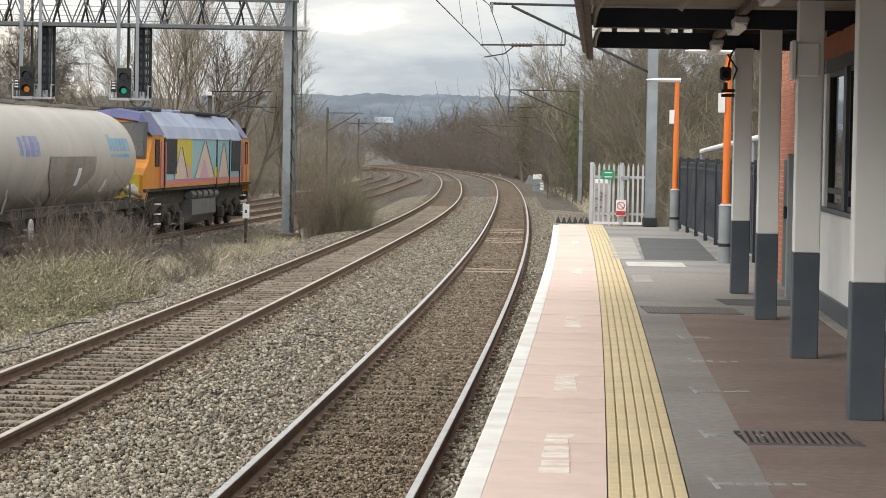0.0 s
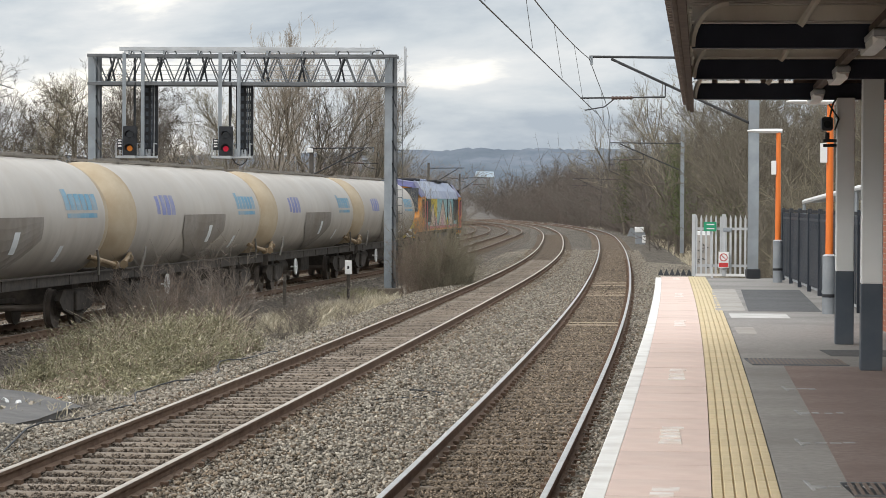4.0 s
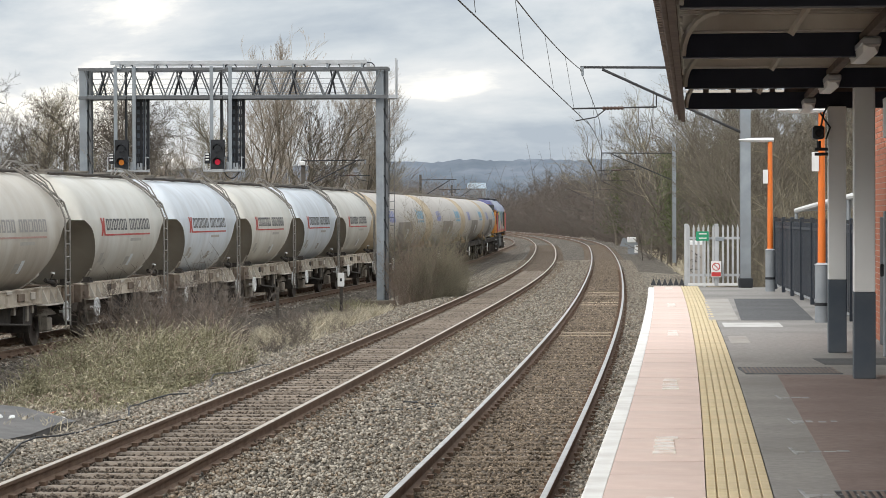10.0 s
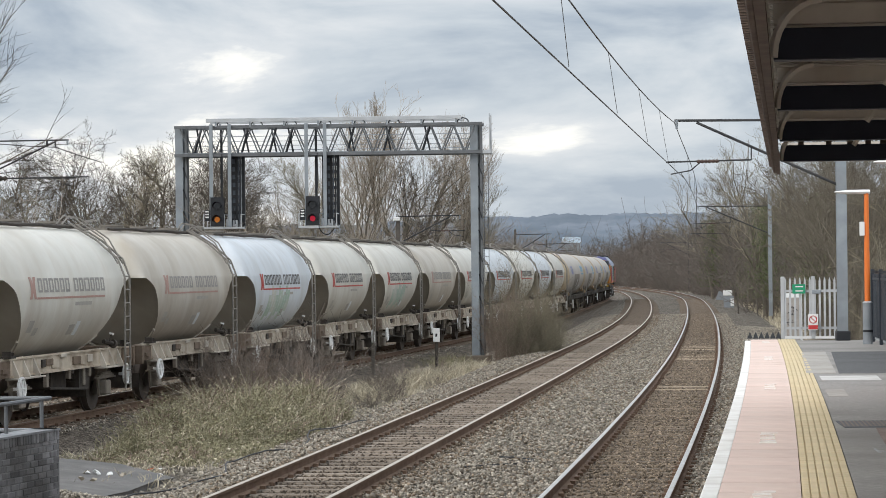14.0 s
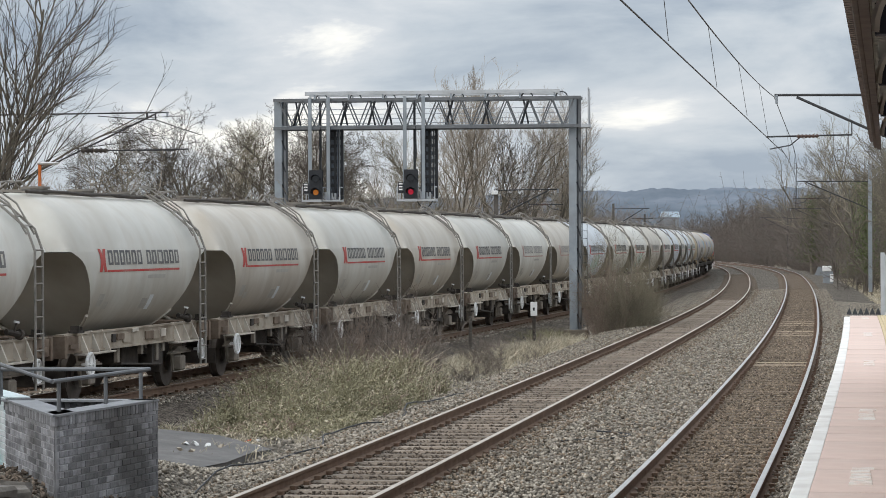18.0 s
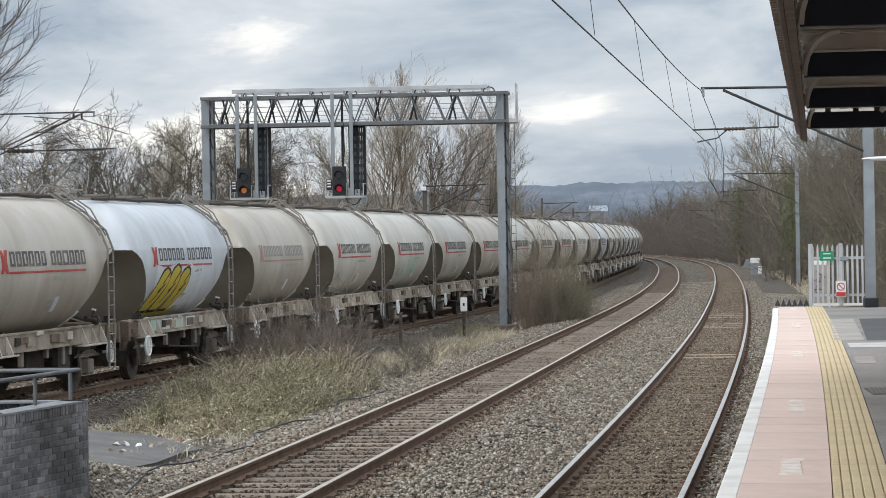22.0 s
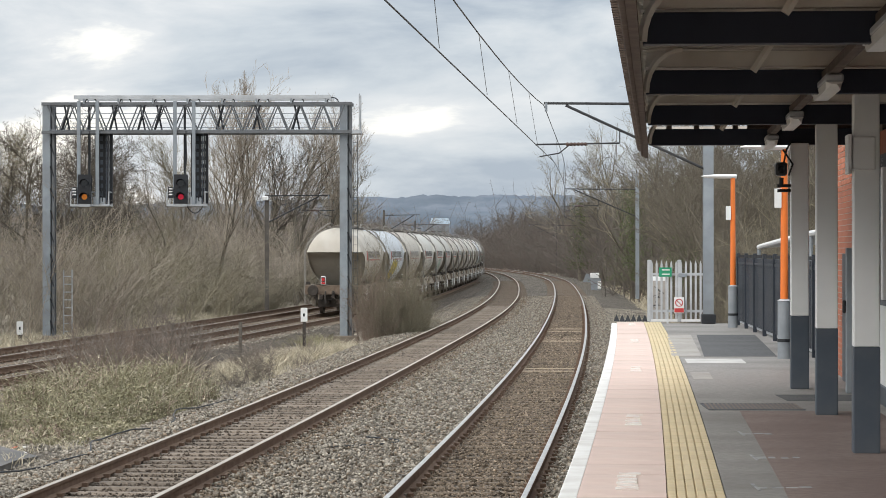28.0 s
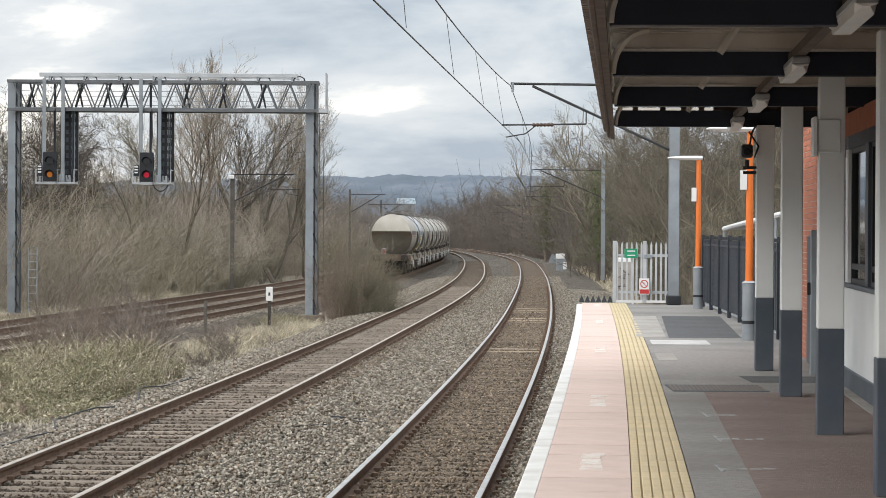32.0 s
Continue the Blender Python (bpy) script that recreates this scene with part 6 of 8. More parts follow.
part("cable", Mesh().pipe([(0.02, 0, 0.1), (0.06, -0.02, 0.3), (0.12, -0.02, 0.4)], 0.012, 5).pipe([(0.02, 0, 0.3), (0.13, -0.13, 0.12), (0.08, -0.13, -0.02)], 0.012, 5), BLACK, cc)
bx = stn("information_box", "white double-sided sign box on a column", "sign box", x=-0.03, y=0.0, z=2.36)
part("box_body", Mesh().box(-0.09, 0.1, -0.13, 0.13, 0.0, 0.28, c=0.008), PALE, bx, "pale box body")
part("sign_face", Mesh().box(-0.13, -0.095, -0.15, 0.15, -0.03, 0.30, c=0.006), WHITE, bx, "white sign face")


def building():
    b = stn("station_building", "station building with pale walls, dark windows and red brickwork", "building", kind="structure", x=0.72)
    ya, yb = -11.5, 8.7
    wall = part("pale_wall", Mesh().box(0, 0.25, ya, yb, 0.22, 1.12), PALE, b, "pale painted lower wall")
    part("plinth", Mesh().box(-0.02, 0.25, ya, yb + 0.02, 0, 0.22, c=0.01), SLATE, b, "slate plinth")
    part("head_band", Mesh().box(0, 0.25, ya, yb, 2.74, 3.0), BRICK_RED, b, "red brick head band")
    part("window_head", Mesh().box(-0.01, 0.26, ya, yb, 2.60, 2.74), NAVY, b, "dark window head")
    part("sill", Mesh().box(-0.05, 0.25, ya, yb, 1.10, 1.15, c=0.01), SLATE, b, "slate window sill")
    y = yb - 0.02
    k = 0
    while y > -9.5:
        win = part("window", Mesh().box(0.02, 0.10, y - 1.95, y - 0.05, 1.30, 1.36), BLACK, b, "dark framed station window")
        fr = Mesh()
        for yy in (y - 0.09, y - 1.93):
            fr.box(0.02, 0.10, yy - 0.04, yy + 0.04, 1.15, 2.60)
        fr.box(0.02, 0.10, y - 1.93, y - 0.09, 1.15, 1.20).box(0.02, 0.10, y - 1.93, y - 0.09, 2.55, 2.60)
        part("frame", fr, BLACK, win, "dark window frame")
        for z0, z1 in ((1.20, 1.32), (1.36, 2.55)):
            pane = part("pane", Mesh().box(0.055, 0.061, y - 1.89, y - 0.13, z0, z1), GLASS, win, "clear window pane")
            pane.visible_shadow = False
        if k == 0:
            part("pier", Mesh().box(-0.02, 0.25, y - 0.32, y + 0.02, 1.15, 2.74), PALE, b, "pale wall pier")
        part("pier", Mesh().box(-0.01, 0.25, y - 2.25, y - 1.95, 1.15, 2.74), PALE if k == 0 else SLATE, b, "wall pier between windows")
        y -= 2.25
        k += 1
    inner = part("inner_wall", Mesh().box(0.75, 0.95, ya, yb, 0, 3.0), BRICK_RED, b, "red brick inner wall")
    part("floor_slab", Mesh().box(0.25, 0.75, ya, yb, -0.02, 0.02), TARMAC, b)
    part("end_wall", Mesh().box(0.25, 0.75, yb - 0.1, yb, 0, 1.15), PALE, b)
    part("notice", Mesh().box(0.735, 0.745, 5.2, 6.6, 2.25, 2.5), WHITE, b, "white notice board")
    part("notice", Mesh().box(0.105, 0.112, 5.4, 6.2, 1.50, 1.72), WHITE, b, "white notice behind the glass")
    part("notice", Mesh().box(0.105, 0.112, 5.4, 6.2, 1.20, 1.38), WHITE, b, "white notice behind the glass")
    brick_wall(b, pose(0, 15.2, 0, 0, 0, -90), 6.3, 3.4, BRICK_RED, MORTAR, 0.2, 300)
    part("drain_pipe", Mesh().tube((-0.06, 9.6, 0), (-0.06, 9.6, 3.4), 0.045, 8), BLACK, b, "black drainpipe")
    part("back_wall", Mesh().box(6.0, 6.2, ya, 15, 0, 3.5), BRICK_RED, b)


building()
gt = stn("steel_gate", "blue-grey steel side gate folded open by the building", "gate", x=0.55, y=8.9)
part("gate_post", Mesh().box(-0.06, 0.08, -0.06, 0.06, 0, 1.72, c=0.01), GALV, gt, "blue-grey post")
part("gate_leaf", Mesh().box(-0.03, 0.03, 0.08, 1.0, 0.1, 1.65, c=0.01), SLATE, gt, "slate gate leaf")
part("latch", Mesh().box(-0.1, -0.06, -0.05, 0.03, 0.95, 1.1, c=0.01), BLACK, gt)


def lamp_post(x, y, turn=0):
    p = thing("platform_lamp", "orange platform lamp post with a grey foot and flat white lantern", "lamp post", "platform lamps", m=pose(x, y, 0, 0, 0, turn))
    part("foot_tube", Mesh().tube((0, 0, 0), (0, 0, 0.9), 0.105, 16), POSTGREY, p, "grey foot tube", True)
    part("collar", Mesh().tube((0, 0, 0.9), (0, 0, 0.93), 0.115, 16, 0.07), GALV_L, p, "pale collar", True)
    part("door_strap", Mesh().tube((0, 0, 0.26), (0, 0, 0.31), 0.112, 16), BLACK, p)
    part("shaft", Mesh().tube((0, 0, 0.93), (0, 0, 3.28), 0.062, 14, 0.05), ORANGE, p, "orange painted shaft", True)
    rings = [[(x_, w * math.cos(a), 3.30 + h * math.sin(a)) for a in [2 * math.pi * i / 12 for i in range(12)]] for x_, w, h in ((0.08, 0.05, 0.045), (-0.05, 0.10, 0.05), (-0.4, 0.13, 0.045), (-0.62, 0.10, 0.025), (-0.68, 0.03, 0.012))]
    part("lantern", Mesh().loft(rings), WHITE, p, "flat white lantern", True)
    part("number_plate", Mesh().box(-0.16, -0.05, -0.075, -0.06, 2.35, 2.65, c=0.005), WHITE, p, "white plate")
    return p


l0 = lamp_post(5.52, 55.6)
copy_thing(l0, pose(4.74, 39.7, 0))
copy_thing(l0, pose(-21.45, 80, 1.07, 0, 0, 180))


def palisade():
    f = thing("palisade_gate", "galvanised palisade gate closing the platform end", "gate", m=pose(4.03, 60.2, 0, 0, 0, -8))
    n = 11
    for i in range(n):
        x = 0.03 + i * 0.115
        v = Mesh().box(x - 0.024, x + 0.024, -0.01, 0.012, 0.05, 1.36)
        v.add([(x - 0.024, -0.01, 1.36), (x + 0.024, -0.01, 1.36), (x + 0.024, 0.012, 1.36), (x - 0.024, 0.012, 1.36), (x, 0.0, 1.45)], [(0, 1, 4), (1, 2, 4), (2, 3, 4), (3, 0, 4)])
        part("pale", v, GALV_L, f)
    for z in (0.25, 1.12):
        part("rail", Mesh().box(0, 1.25, 0.015, 0.05, z - 0.03, z + 0.03), GALV_L, f, "horizontal rail")
    for x in (-0.03, 0.68):
        part("gate_post", Mesh().box(x - 0.045, x + 0.045, -0.03, 0.06, 0, 1.46, c=0.008), GALV_L, f, "square gate post")
    part("kick_plate", Mesh().box(0, 1.25, -0.02, -0.012, 0.0, 0.06), WHITE, f)
    part("lock", Mesh().box(0.66, 0.86, -0.05, 0.0, 1.05, 1.14, c=0.01), GALV, f, "gate lock")


palisade()
sg = thing("exit_sign", "small green notice on the platform-end gate", "sign", m=pose(4.37, 60.05, 1.08, 0, 0, -8))
part("plate", Mesh().box(-0.15, 0.15, -0.012, 0.0, -0.02, 0.20, c=0.003), GREEN_SIGN, sg, "green plate")
for z in (0.03, 0.13):
    part("bar", Mesh().box(-0.08, 0.10, -0.016, -0.0125, z, z + 0.025), WHITE, sg)
sg = thing("warning_sign", "white and red prohibition notice on the platform-end gate", "sign", m=pose(4.69, 60.0, 0.2, 0, 0, -8))
part("plate", Mesh().box(-0.12, 0.12, -0.012, 0.0, 0.0, 0.38, c=0.003), WHITE, sg, "white plate")
part("red_band", Mesh().box(-0.11, 0.11, -0.016, -0.0125, 0.02, 0.12), RED_PAINT, sg, "red band")
rg = Mesh()
for i in range(16):
    a, b = 2 * math.pi * i / 16, 2 * math.pi * (i + 1) / 16
    rg.tube((0.085 * math.cos(a), -0.014, 0.25 + 0.085 * math.sin(a)), (0.085 * math.cos(b), -0.014, 0.25 + 0.085 * math.sin(b)), 0.01, 4)
rg.tube((-0.06, -0.014, 0.31), (0.06, -0.014, 0.19), 0.009, 4)
part("red_ring", rg, RED_PAINT, sg, "red ring and stroke")
at = thing("anti_trespass_guard", "black rubber pyramids at the platform end", "guard", m=pose(3.18, 60.72, -0.005, 0, 0, -5))
for i in range(6):
    for j in range(2):
        x = 0.07 + i * 0.135
        part("pyramid", Mesh().add([(x - 0.065, j * 0.13, 0), (x + 0.065, j * 0.13, 0), (x + 0.065, j * 0.13 + 0.13, 0), (x - 0.065, j * 0.13 + 0.13, 0), (x, j * 0.13 + 0.065, 0.16)], [(0, 1, 4), (1, 2, 4), (2, 3, 4), (3, 0, 4), (3, 2, 1, 0)]), BLACK, at)


uc = thing("utility_cabinet", "pale grey utility cabinet with dark scrawl behind the gate", "cabinet", m=pose(4.32, 61.6, -0.3, 0, 0, -8))
part("case", Mesh().box(-0.22, 0.22, 0.0, 0.3, 0.0, 1.35, c=0.02), PALE, uc, "pale grey case")
part("door", Mesh().box(-0.19, 0.19, -0.02, -0.002, 0.12, 1.25, c=0.006), PATCH, uc, "pale cabinet door")
scr = Mesh()
rs = random.Random(9)
for k in range(5):
    q = [(rs.uniform(-0.17, 0.17), -0.025, 0.55 + 0.12 * k + rs.uniform(-0.1, 0.1)) for j in range(4)]
    scr.pipe(q, 0.008, 4)
tagged(part("scrawl", scr, BLACK, uc, "dark spray-paint scrawl"), kind="stuff")


def dark_fence():
    f = thing("panel_fence", "dark slate ribbed steel fence along the platform back", "fence")
    a, b = Vector((5.82, 57.3)), Vector((4.95, 30.2))
    d = (b - a)
    n = 11
    cap = Mesh().disc((0, 0, 0), (0, 0, 1), 0.05, 0.06, 8).data("fence_cap", BLACK)
    for i in range(n):
        p, q = a + d * i / n, a + d * (i + 1) / n
        u = (q - p).normalized()
        m = Matrix.Translation((p.x, p.y, 0)) @ Matrix.Rotation(math.atan2(u.y, u.x), 4, "Z")
        ln = (q - p).length
        pn = part("panel", Mesh().box(0.03, ln - 0.03, -0.004, 0.004, 0.12, 1.5, m), FENCE_DARK, f, "ribbed slate panel")
        w = (ln - 0.06) / 10
        if i == 0:
            rib = Mesh().box(0, w * 0.62, -0.016, 0.016, 0.12, 1.52, c=0.004).data("rib", FENCE_DARK)
        for j in range(10):
            ob = new("rib", rib)
            ob.parent, ob.matrix_local = pn, m @ pose(0.03 + w * j, 0, 0)
        part("fence_post", Mesh().box(-0.03, 0.03, -0.05, 0.03, 0, 1.62, m, c=0.006), FENCE_DARK, f)
        part("top_rail", Mesh().box(0, ln, -0.025, 0.025, 1.38, 1.43, m), FENCE_DARK, f)
        part("bottom_rail", Mesh().box(0, ln, 0.02, 0.06, 0.06, 0.11, m), GALV_L, f)
        for j in range(6):
            ob = new("fence_cap", cap)
            ob.parent, ob.matrix_local = f, m @ pose(ln * (j + 0.5) / 6, 0, 1.56)


dark_fence()
# curved white shelter roof behind the fence
sh = thing("cycle_shelter", "white curved shelter roof behind the fence", "shelter")
arc = [(6.3 + 0.0 * u, 57.5 - 27 * u, 1.62 + 0.55 * math.sin(math.pi * (0.08 + 0.5 * u))) for u in steps(0, 1, 12)]
part("roof_edge", Mesh().pipe(arc, 0.06, 8), WHITE, sh, "white rounded roof edge", True)
part("roof_sheet", Mesh().loft([[(x, y, z), (x + 1.6, y, z + 0.1), (x + 1.6, y, z + 0.07), (x, y, z - 0.03)] for x, y, z in arc]), GALV_L, sh, "pale roof sheet")
for k in (0, 4, 8, 12):
    part("leg", Mesh().tube((arc[k][0], arc[k][1], -0.1), arc[k], 0.04, 8), GALV, sh)


# platform surface: patches, gratings, painted marks
def patch(name, label, x0, x1, y0, y1, material, z=0.004, skew=0.0):
    m = Mesh()
    ex = x_of(EDGE, (y0 + y1) / 2)
    m.add([(x0, y0, z - 0.02), (x1, y0, z - 0.02), (x1 + skew, y1, z - 0.02), (x0 + skew, y1, z - 0.02), (x0, y0, z), (x1, y0, z), (x1 + skew, y1, z), (x0 + skew, y1, z)],
          [(4, 5, 6, 7), (0, 1, 5, 4), (1, 2, 6, 5), (2, 3, 7, 6), (3, 0, 4, 7)])
    return part(name, m, material, PLATFORM, label)


GRATE = mat("rusty_grating", (0.16, 0.125, 0.105), (0.24, 0.19, 0.165), 8.0, 0.7, 0.3)


def grating(x0, x1, y0, y1):
    g = thing("drain_grating", "dark metal drain grating set in the platform", "grating", "platform gratings")
    for yy in (y0 - 0.03, y1):
        part("frame_bar", Mesh().box(x0, x1, yy, yy + 0.03, -0.03, 0.012), GALV_D, g, "grey frame bar")
    # Black sheet level with the bars stands in for the pit's shade.
    part("pit", Mesh().box(x0, x1, y0, y1, -0.02, 0.006), BLACK, g)
    br = Mesh()
    n = int((x1 - x0) / 0.045)
    for i in range(n):
        x = x0 + (x1 - x0) * i / n
        br.add([(x, y0, 0.006), (x + 0.022, y0, 0.006), (x + 0.06, y1, 0.006), (x + 0.038, y1, 0.006), (x, y0, 0.012), (x + 0.022, y0, 0.012), (x + 0.06, y1, 0.012), (x + 0.038, y1, 0.012)], [(4, 5, 6, 7), (0, 1, 5, 4), (1, 2, 6, 5), (2, 3, 7, 6), (3, 0, 4, 7)])
    tagged(part("grille", br, GRATE, g, "closely set grille"), kind="stuff")


patch("pale_patch", "pale worn concrete patch", 3.05, 3.52, 40.5, 50.8, PATCH, 0.004, skew=0.68)
patch("dark_patch", "dark new tarmac patch", 3.56, 4.72, 40.5, 50.7, TARMAC_NEW, 0.004, skew=0.75)
patch("white_strip", "white painted strip", 3.10, 3.98, 38.1, 39.6, PATCH_PALE, 0.004, skew=0.08)
patch("pale_strip", "pale patch strip", 2.80, 3.06, 33.4, 35.2, PATCH, 0.004, skew=0.1)
patch("dark_patch", "dark tarmac band by the columns", 3.45, 4.5, 28.6, 29.8, TARMAC_NEW, 0.004)
for i in range(12):
    y = 20.0 + i * 0.75
    patch("edging_slab", "", 3.72 + (y - 20) * 0.068, 3.98 + (y - 20) * 0.068, y, y + 0.735, PATCH, 0.010, skew=0.05)
grating(1.93, 2.62, 14.85, 15.5)
grating(2.42, 3.44, 26.95, 27.95)
WORN = mat("worn_marking", (0.82, 0.77, 0.73), (0.74, 0.68, 0.63), 6.0, 0.9, dirt=(0.68, 0.54, 0.475), dscale=7.0, damount=1.0)
CHALK = mat("worn_survey_paint", (0.42, 0.42, 0.42), (0.30, 0.30, 0.30), 7.0, 0.9, dirt=(0.20, 0.20, 0.20), dscale=6.0, damount=0.9)
for y, ln in ((13.4, 2.0), (18.0, 1.5), (24.6, 1.7), (35.4, 1.8), (46.5, 2.0), (57.0, 1.6)):
    w = thing("painted_notice", "worn white lettering bars painted on the pink slabs", "floor marking", "platform edge markings", kind="structure")
    for r in range(3):
        for c in range(2):
            ya = y + (r + 0.44 * c) * ln / 3
            yb = ya + 0.31 * ln / 3
            x, dx = x_of(EDGE, ya) + 0.39 + 0.008 * c, x_of(EDGE, yb) - x_of(EDGE, ya)
            wd = 0.165 - 0.012 * ((r + c) % 3)
            part("bar", Mesh().add([(x, ya, 0.006), (x + wd, ya, 0.006), (x + wd + dx, yb, 0.006), (x + dx, yb, 0.006), (x, ya, -0.01), (x + wd, ya, -0.01), (x + wd + dx, yb, -0.01), (x + dx, yb, -0.01)], [(0, 1, 2, 3), (4, 5, 1, 0), (5, 6, 2, 1), (6, 7, 3, 2), (7, 4, 0, 3)]), WORN, w)
for x, y, n in ((1.54, 13.0, 5), (1.74, 15.3, 4), (1.98, 18.1, 4), (2.25, 20.7, 4), (2.42, 23.4, 3)):
    w = thing("survey_mark", "worn pale paint dashes on the tarmac", "floor marking", "survey marks", kind="structure")
    for k in range(n):
        part("dash", Mesh().box(x + k * 0.10, x + k * 0.10 + random.uniform(0.05, 0.09), y + random.uniform(-0.04, 0.04), y + random.uniform(0.06, 0.14), -0.01, 0.007), CHALK, w)
    part("dash", Mesh().box(x - 0.02, x, y - 0.15, y + 0.35, -0.01, 0.007), CHALK, w)


# ---- brick stair parapet and things between the lines ----
COPE_BRICK = Mesh().box(0, 0.066, 0, 0.05, 0, 0.105, c=0.004).data("coping_brick", BRICK_BLUE)


def parapet():
    p = thing("stair_parapet", "blue-grey brick stairwell parapet with coping and steel railings", "parapet wall")
    P1, P2, P3, P4 = Vector((-7.03, 26.77)), Vector((-6.52, 29.60)), Vector((-8.39, 29.66)), Vector((-9.75, 32.5))
    z0, top = -1.10, -0.14
    def face(a, b, h=top + 1.49, limit=300):
        d = b - a
        m = Matrix.Translation((a.x, a.y, -1.49)) @ Matrix.Rotation(math.atan2(d.y, d.x), 4, "Z")
        brick_wall(p, m, d.length, h, BRICK_BLUE, MORTAR_D, 0.24, limit, inset=(0.42, 0.0) if a is P1 else (0.0, 0.42), ends=(0.13, 0.0) if a is P1 else (0.0, 0.13))
        return m, d.length
    m1, l1 = face(P1, P2)
    m2, l2 = face(P3, P1, limit=200)
    c1, c2 = (P2 - P1).normalized() * 0.12, (P3 - P1).normalized() * 0.12
    quoin = Mesh().prism_z([(0, 0), (c1.x, c1.y), (c2.x, c2.y)], 0, 0.065).data("corner_brick", BRICK_BLUE)
    for j in range(int((top + 1.49) / 0.075)):
        ob = new("corner_brick", quoin)
        ob.parent, ob.matrix_local = p, pose(P1.x, P1.y, -1.49 + j * 0.075)
    def cope(a, b, w=0.3):
        d = b - a
        m = Matrix.Translation((a.x, a.y, top)) @ Matrix.Rotation(math.atan2(d.y, d.x), 4, "Z")
        lo, hi = (0.45 if a is P1 else 0.0), (0.45 if b is P1 else 0.0)
        rings = [[(x0, -0.02, 0), (x0 + (lo if x0 < 1 else -hi), w, 0), (x0 + (lo if x0 < 1 else -hi), w, 0.025), (x0, -0.02, 0.025)] for x0 in (0.0, d.length)]
        part("coping", Mesh().loft(rings, m=m), COPING, p, "grey mortar capping")
        x = 0.0
        while x < d.length - 0.04:
            ob = new("coping_brick", COPE_BRICK)
            ob.parent, ob.matrix_local = p, m @ pose(x, random.uniform(-0.014, -0.006), -0.105)
            x += 0.0755
    cope(P1, P2)
    cope(P3, P1)
    cope(P2, P3, 0.2)
    e1, e2 = (P2 - P1).normalized() * 0.62, (P3 - P1).normalized() * 0.62
    part("corner_cap", Mesh().prism_z([(P1.x, P1.y), (P1.x + e1.x, P1.y + e1.y), (P1.x + e2.x, P1.y + e2.y)], top - 0.02, top + 0.022), COPING, p, "grey corner capping")
    d = P4 - P3
    mw = Matrix.Translation((P3.x, P3.y, z0)) @ Matrix.Rotation(math.atan2(d.y, d.x) + math.pi, 4, "Z")
    wm = Mesh().loft([[(x, 0.03, 0), (x, 0.3, 0), (x, 0.3, h), (x, 0.03, h)] for x, h in ((-d.length, 0.98), (0.0, 1.0))], m=mw)
    white = mat("whitewash", (0.56, 0.60, 0.62), (0.66, 0.69, 0.70), 1.5, 0.85, bump=0.3, bscale=6, dirt=(0.26, 0.46, 0.46), dscale=0.9, damount=0.8, coords="Generated")
    white_brick = mat("whitewashed_brick", (0.56, 0.60, 0.62), (0.66, 0.69, 0.70), 3.0, 0.85, bump=0.2, bscale=20, vary=0.06, dirt=(0.24, 0.50, 0.50), dscale=1.3, damount=0.85, coords="World")
    part("whitewashed_wall", wm, white, p, "whitewashed wall with teal paint stains")
    a4 = Matrix.Translation((P4.x, P4.y, z0)) @ Matrix.Rotation(math.atan2((P3 - P4).y, (P3 - P4).x), 4, "Z")
    brick_wall(p, a4, d.length, 0.98, white_brick, white, 0.1, 280)
    rl = Mesh()
    a, b = (P1.x - 0.05, P1.y + 0.1, 0.24), (P2.x - 0.1, P2.y, 0.24)
    part("handrail", Mesh().tube(a, b, 0.024, 8), GALV_D, p, "grey steel handrail")
    part("handrail", Mesh().tube(a, (-8.95, 29.2, 0.52), 0.024, 8), GALV_D, p, "grey sloping handrail")
    part("handrail", Mesh().tube(b, (-9.9, 29.9, 0.22), 0.024, 8), GALV_D, p, "grey rear handrail")
    for x, y, z in ((P1.x + 0.05, P1.y + 0.3, 0.24), (-6.78, 28.4, 0.24), (-6.6, 29.4, 0.24), (-8.0, 28.3, 0.38), (-8.4, 29.8, 0.23)):
        part("baluster", Mesh().tube((x - 0.08, y, -0.1), (x - 0.08, y, z), 0.024, 8), GALV_D, p, "steel rail post")


parapet()
SLAB_GREY = mat("slab_damp_grey", (0.125, 0.118, 0.112), (0.185, 0.177, 0.17), 4.0, 0.85, bump=0.2, bscale=40, dirt=(0.10, 0.098, 0.095), dscale=1.1, damount=0.7)
slab = thing("concrete_slab", "grey concrete slab strewn with litter beside the parapet", "slab", kind="structure")
part("slab_top", Mesh().loft([[(x + dx, y, z - 0.13 * (x + 8.0)) for x, y in ((-8.7, 37.0), (-7.75, 35.3), (-7.35, 34.4), (-7.05, 36.5), (-7.0, 38.2), (-6.84, 39.2), (-7.9, 40.3), (-8.8, 40.0))] for z, dx in ((-1.7, 0), (-1.345, 0), (-1.335, 0.02))]), SLAB_GREY, slab, "weathered grey slab")
LITTER = [mat("litter_orange", (0.75, 0.16, 0.06), (0.62, 0.12, 0.05), 4.0, 0.7), WHITE, mat("litter_card", (0.45, 0.40, 0.32), (0.36, 0.31, 0.25), 4.0, 0.9)]
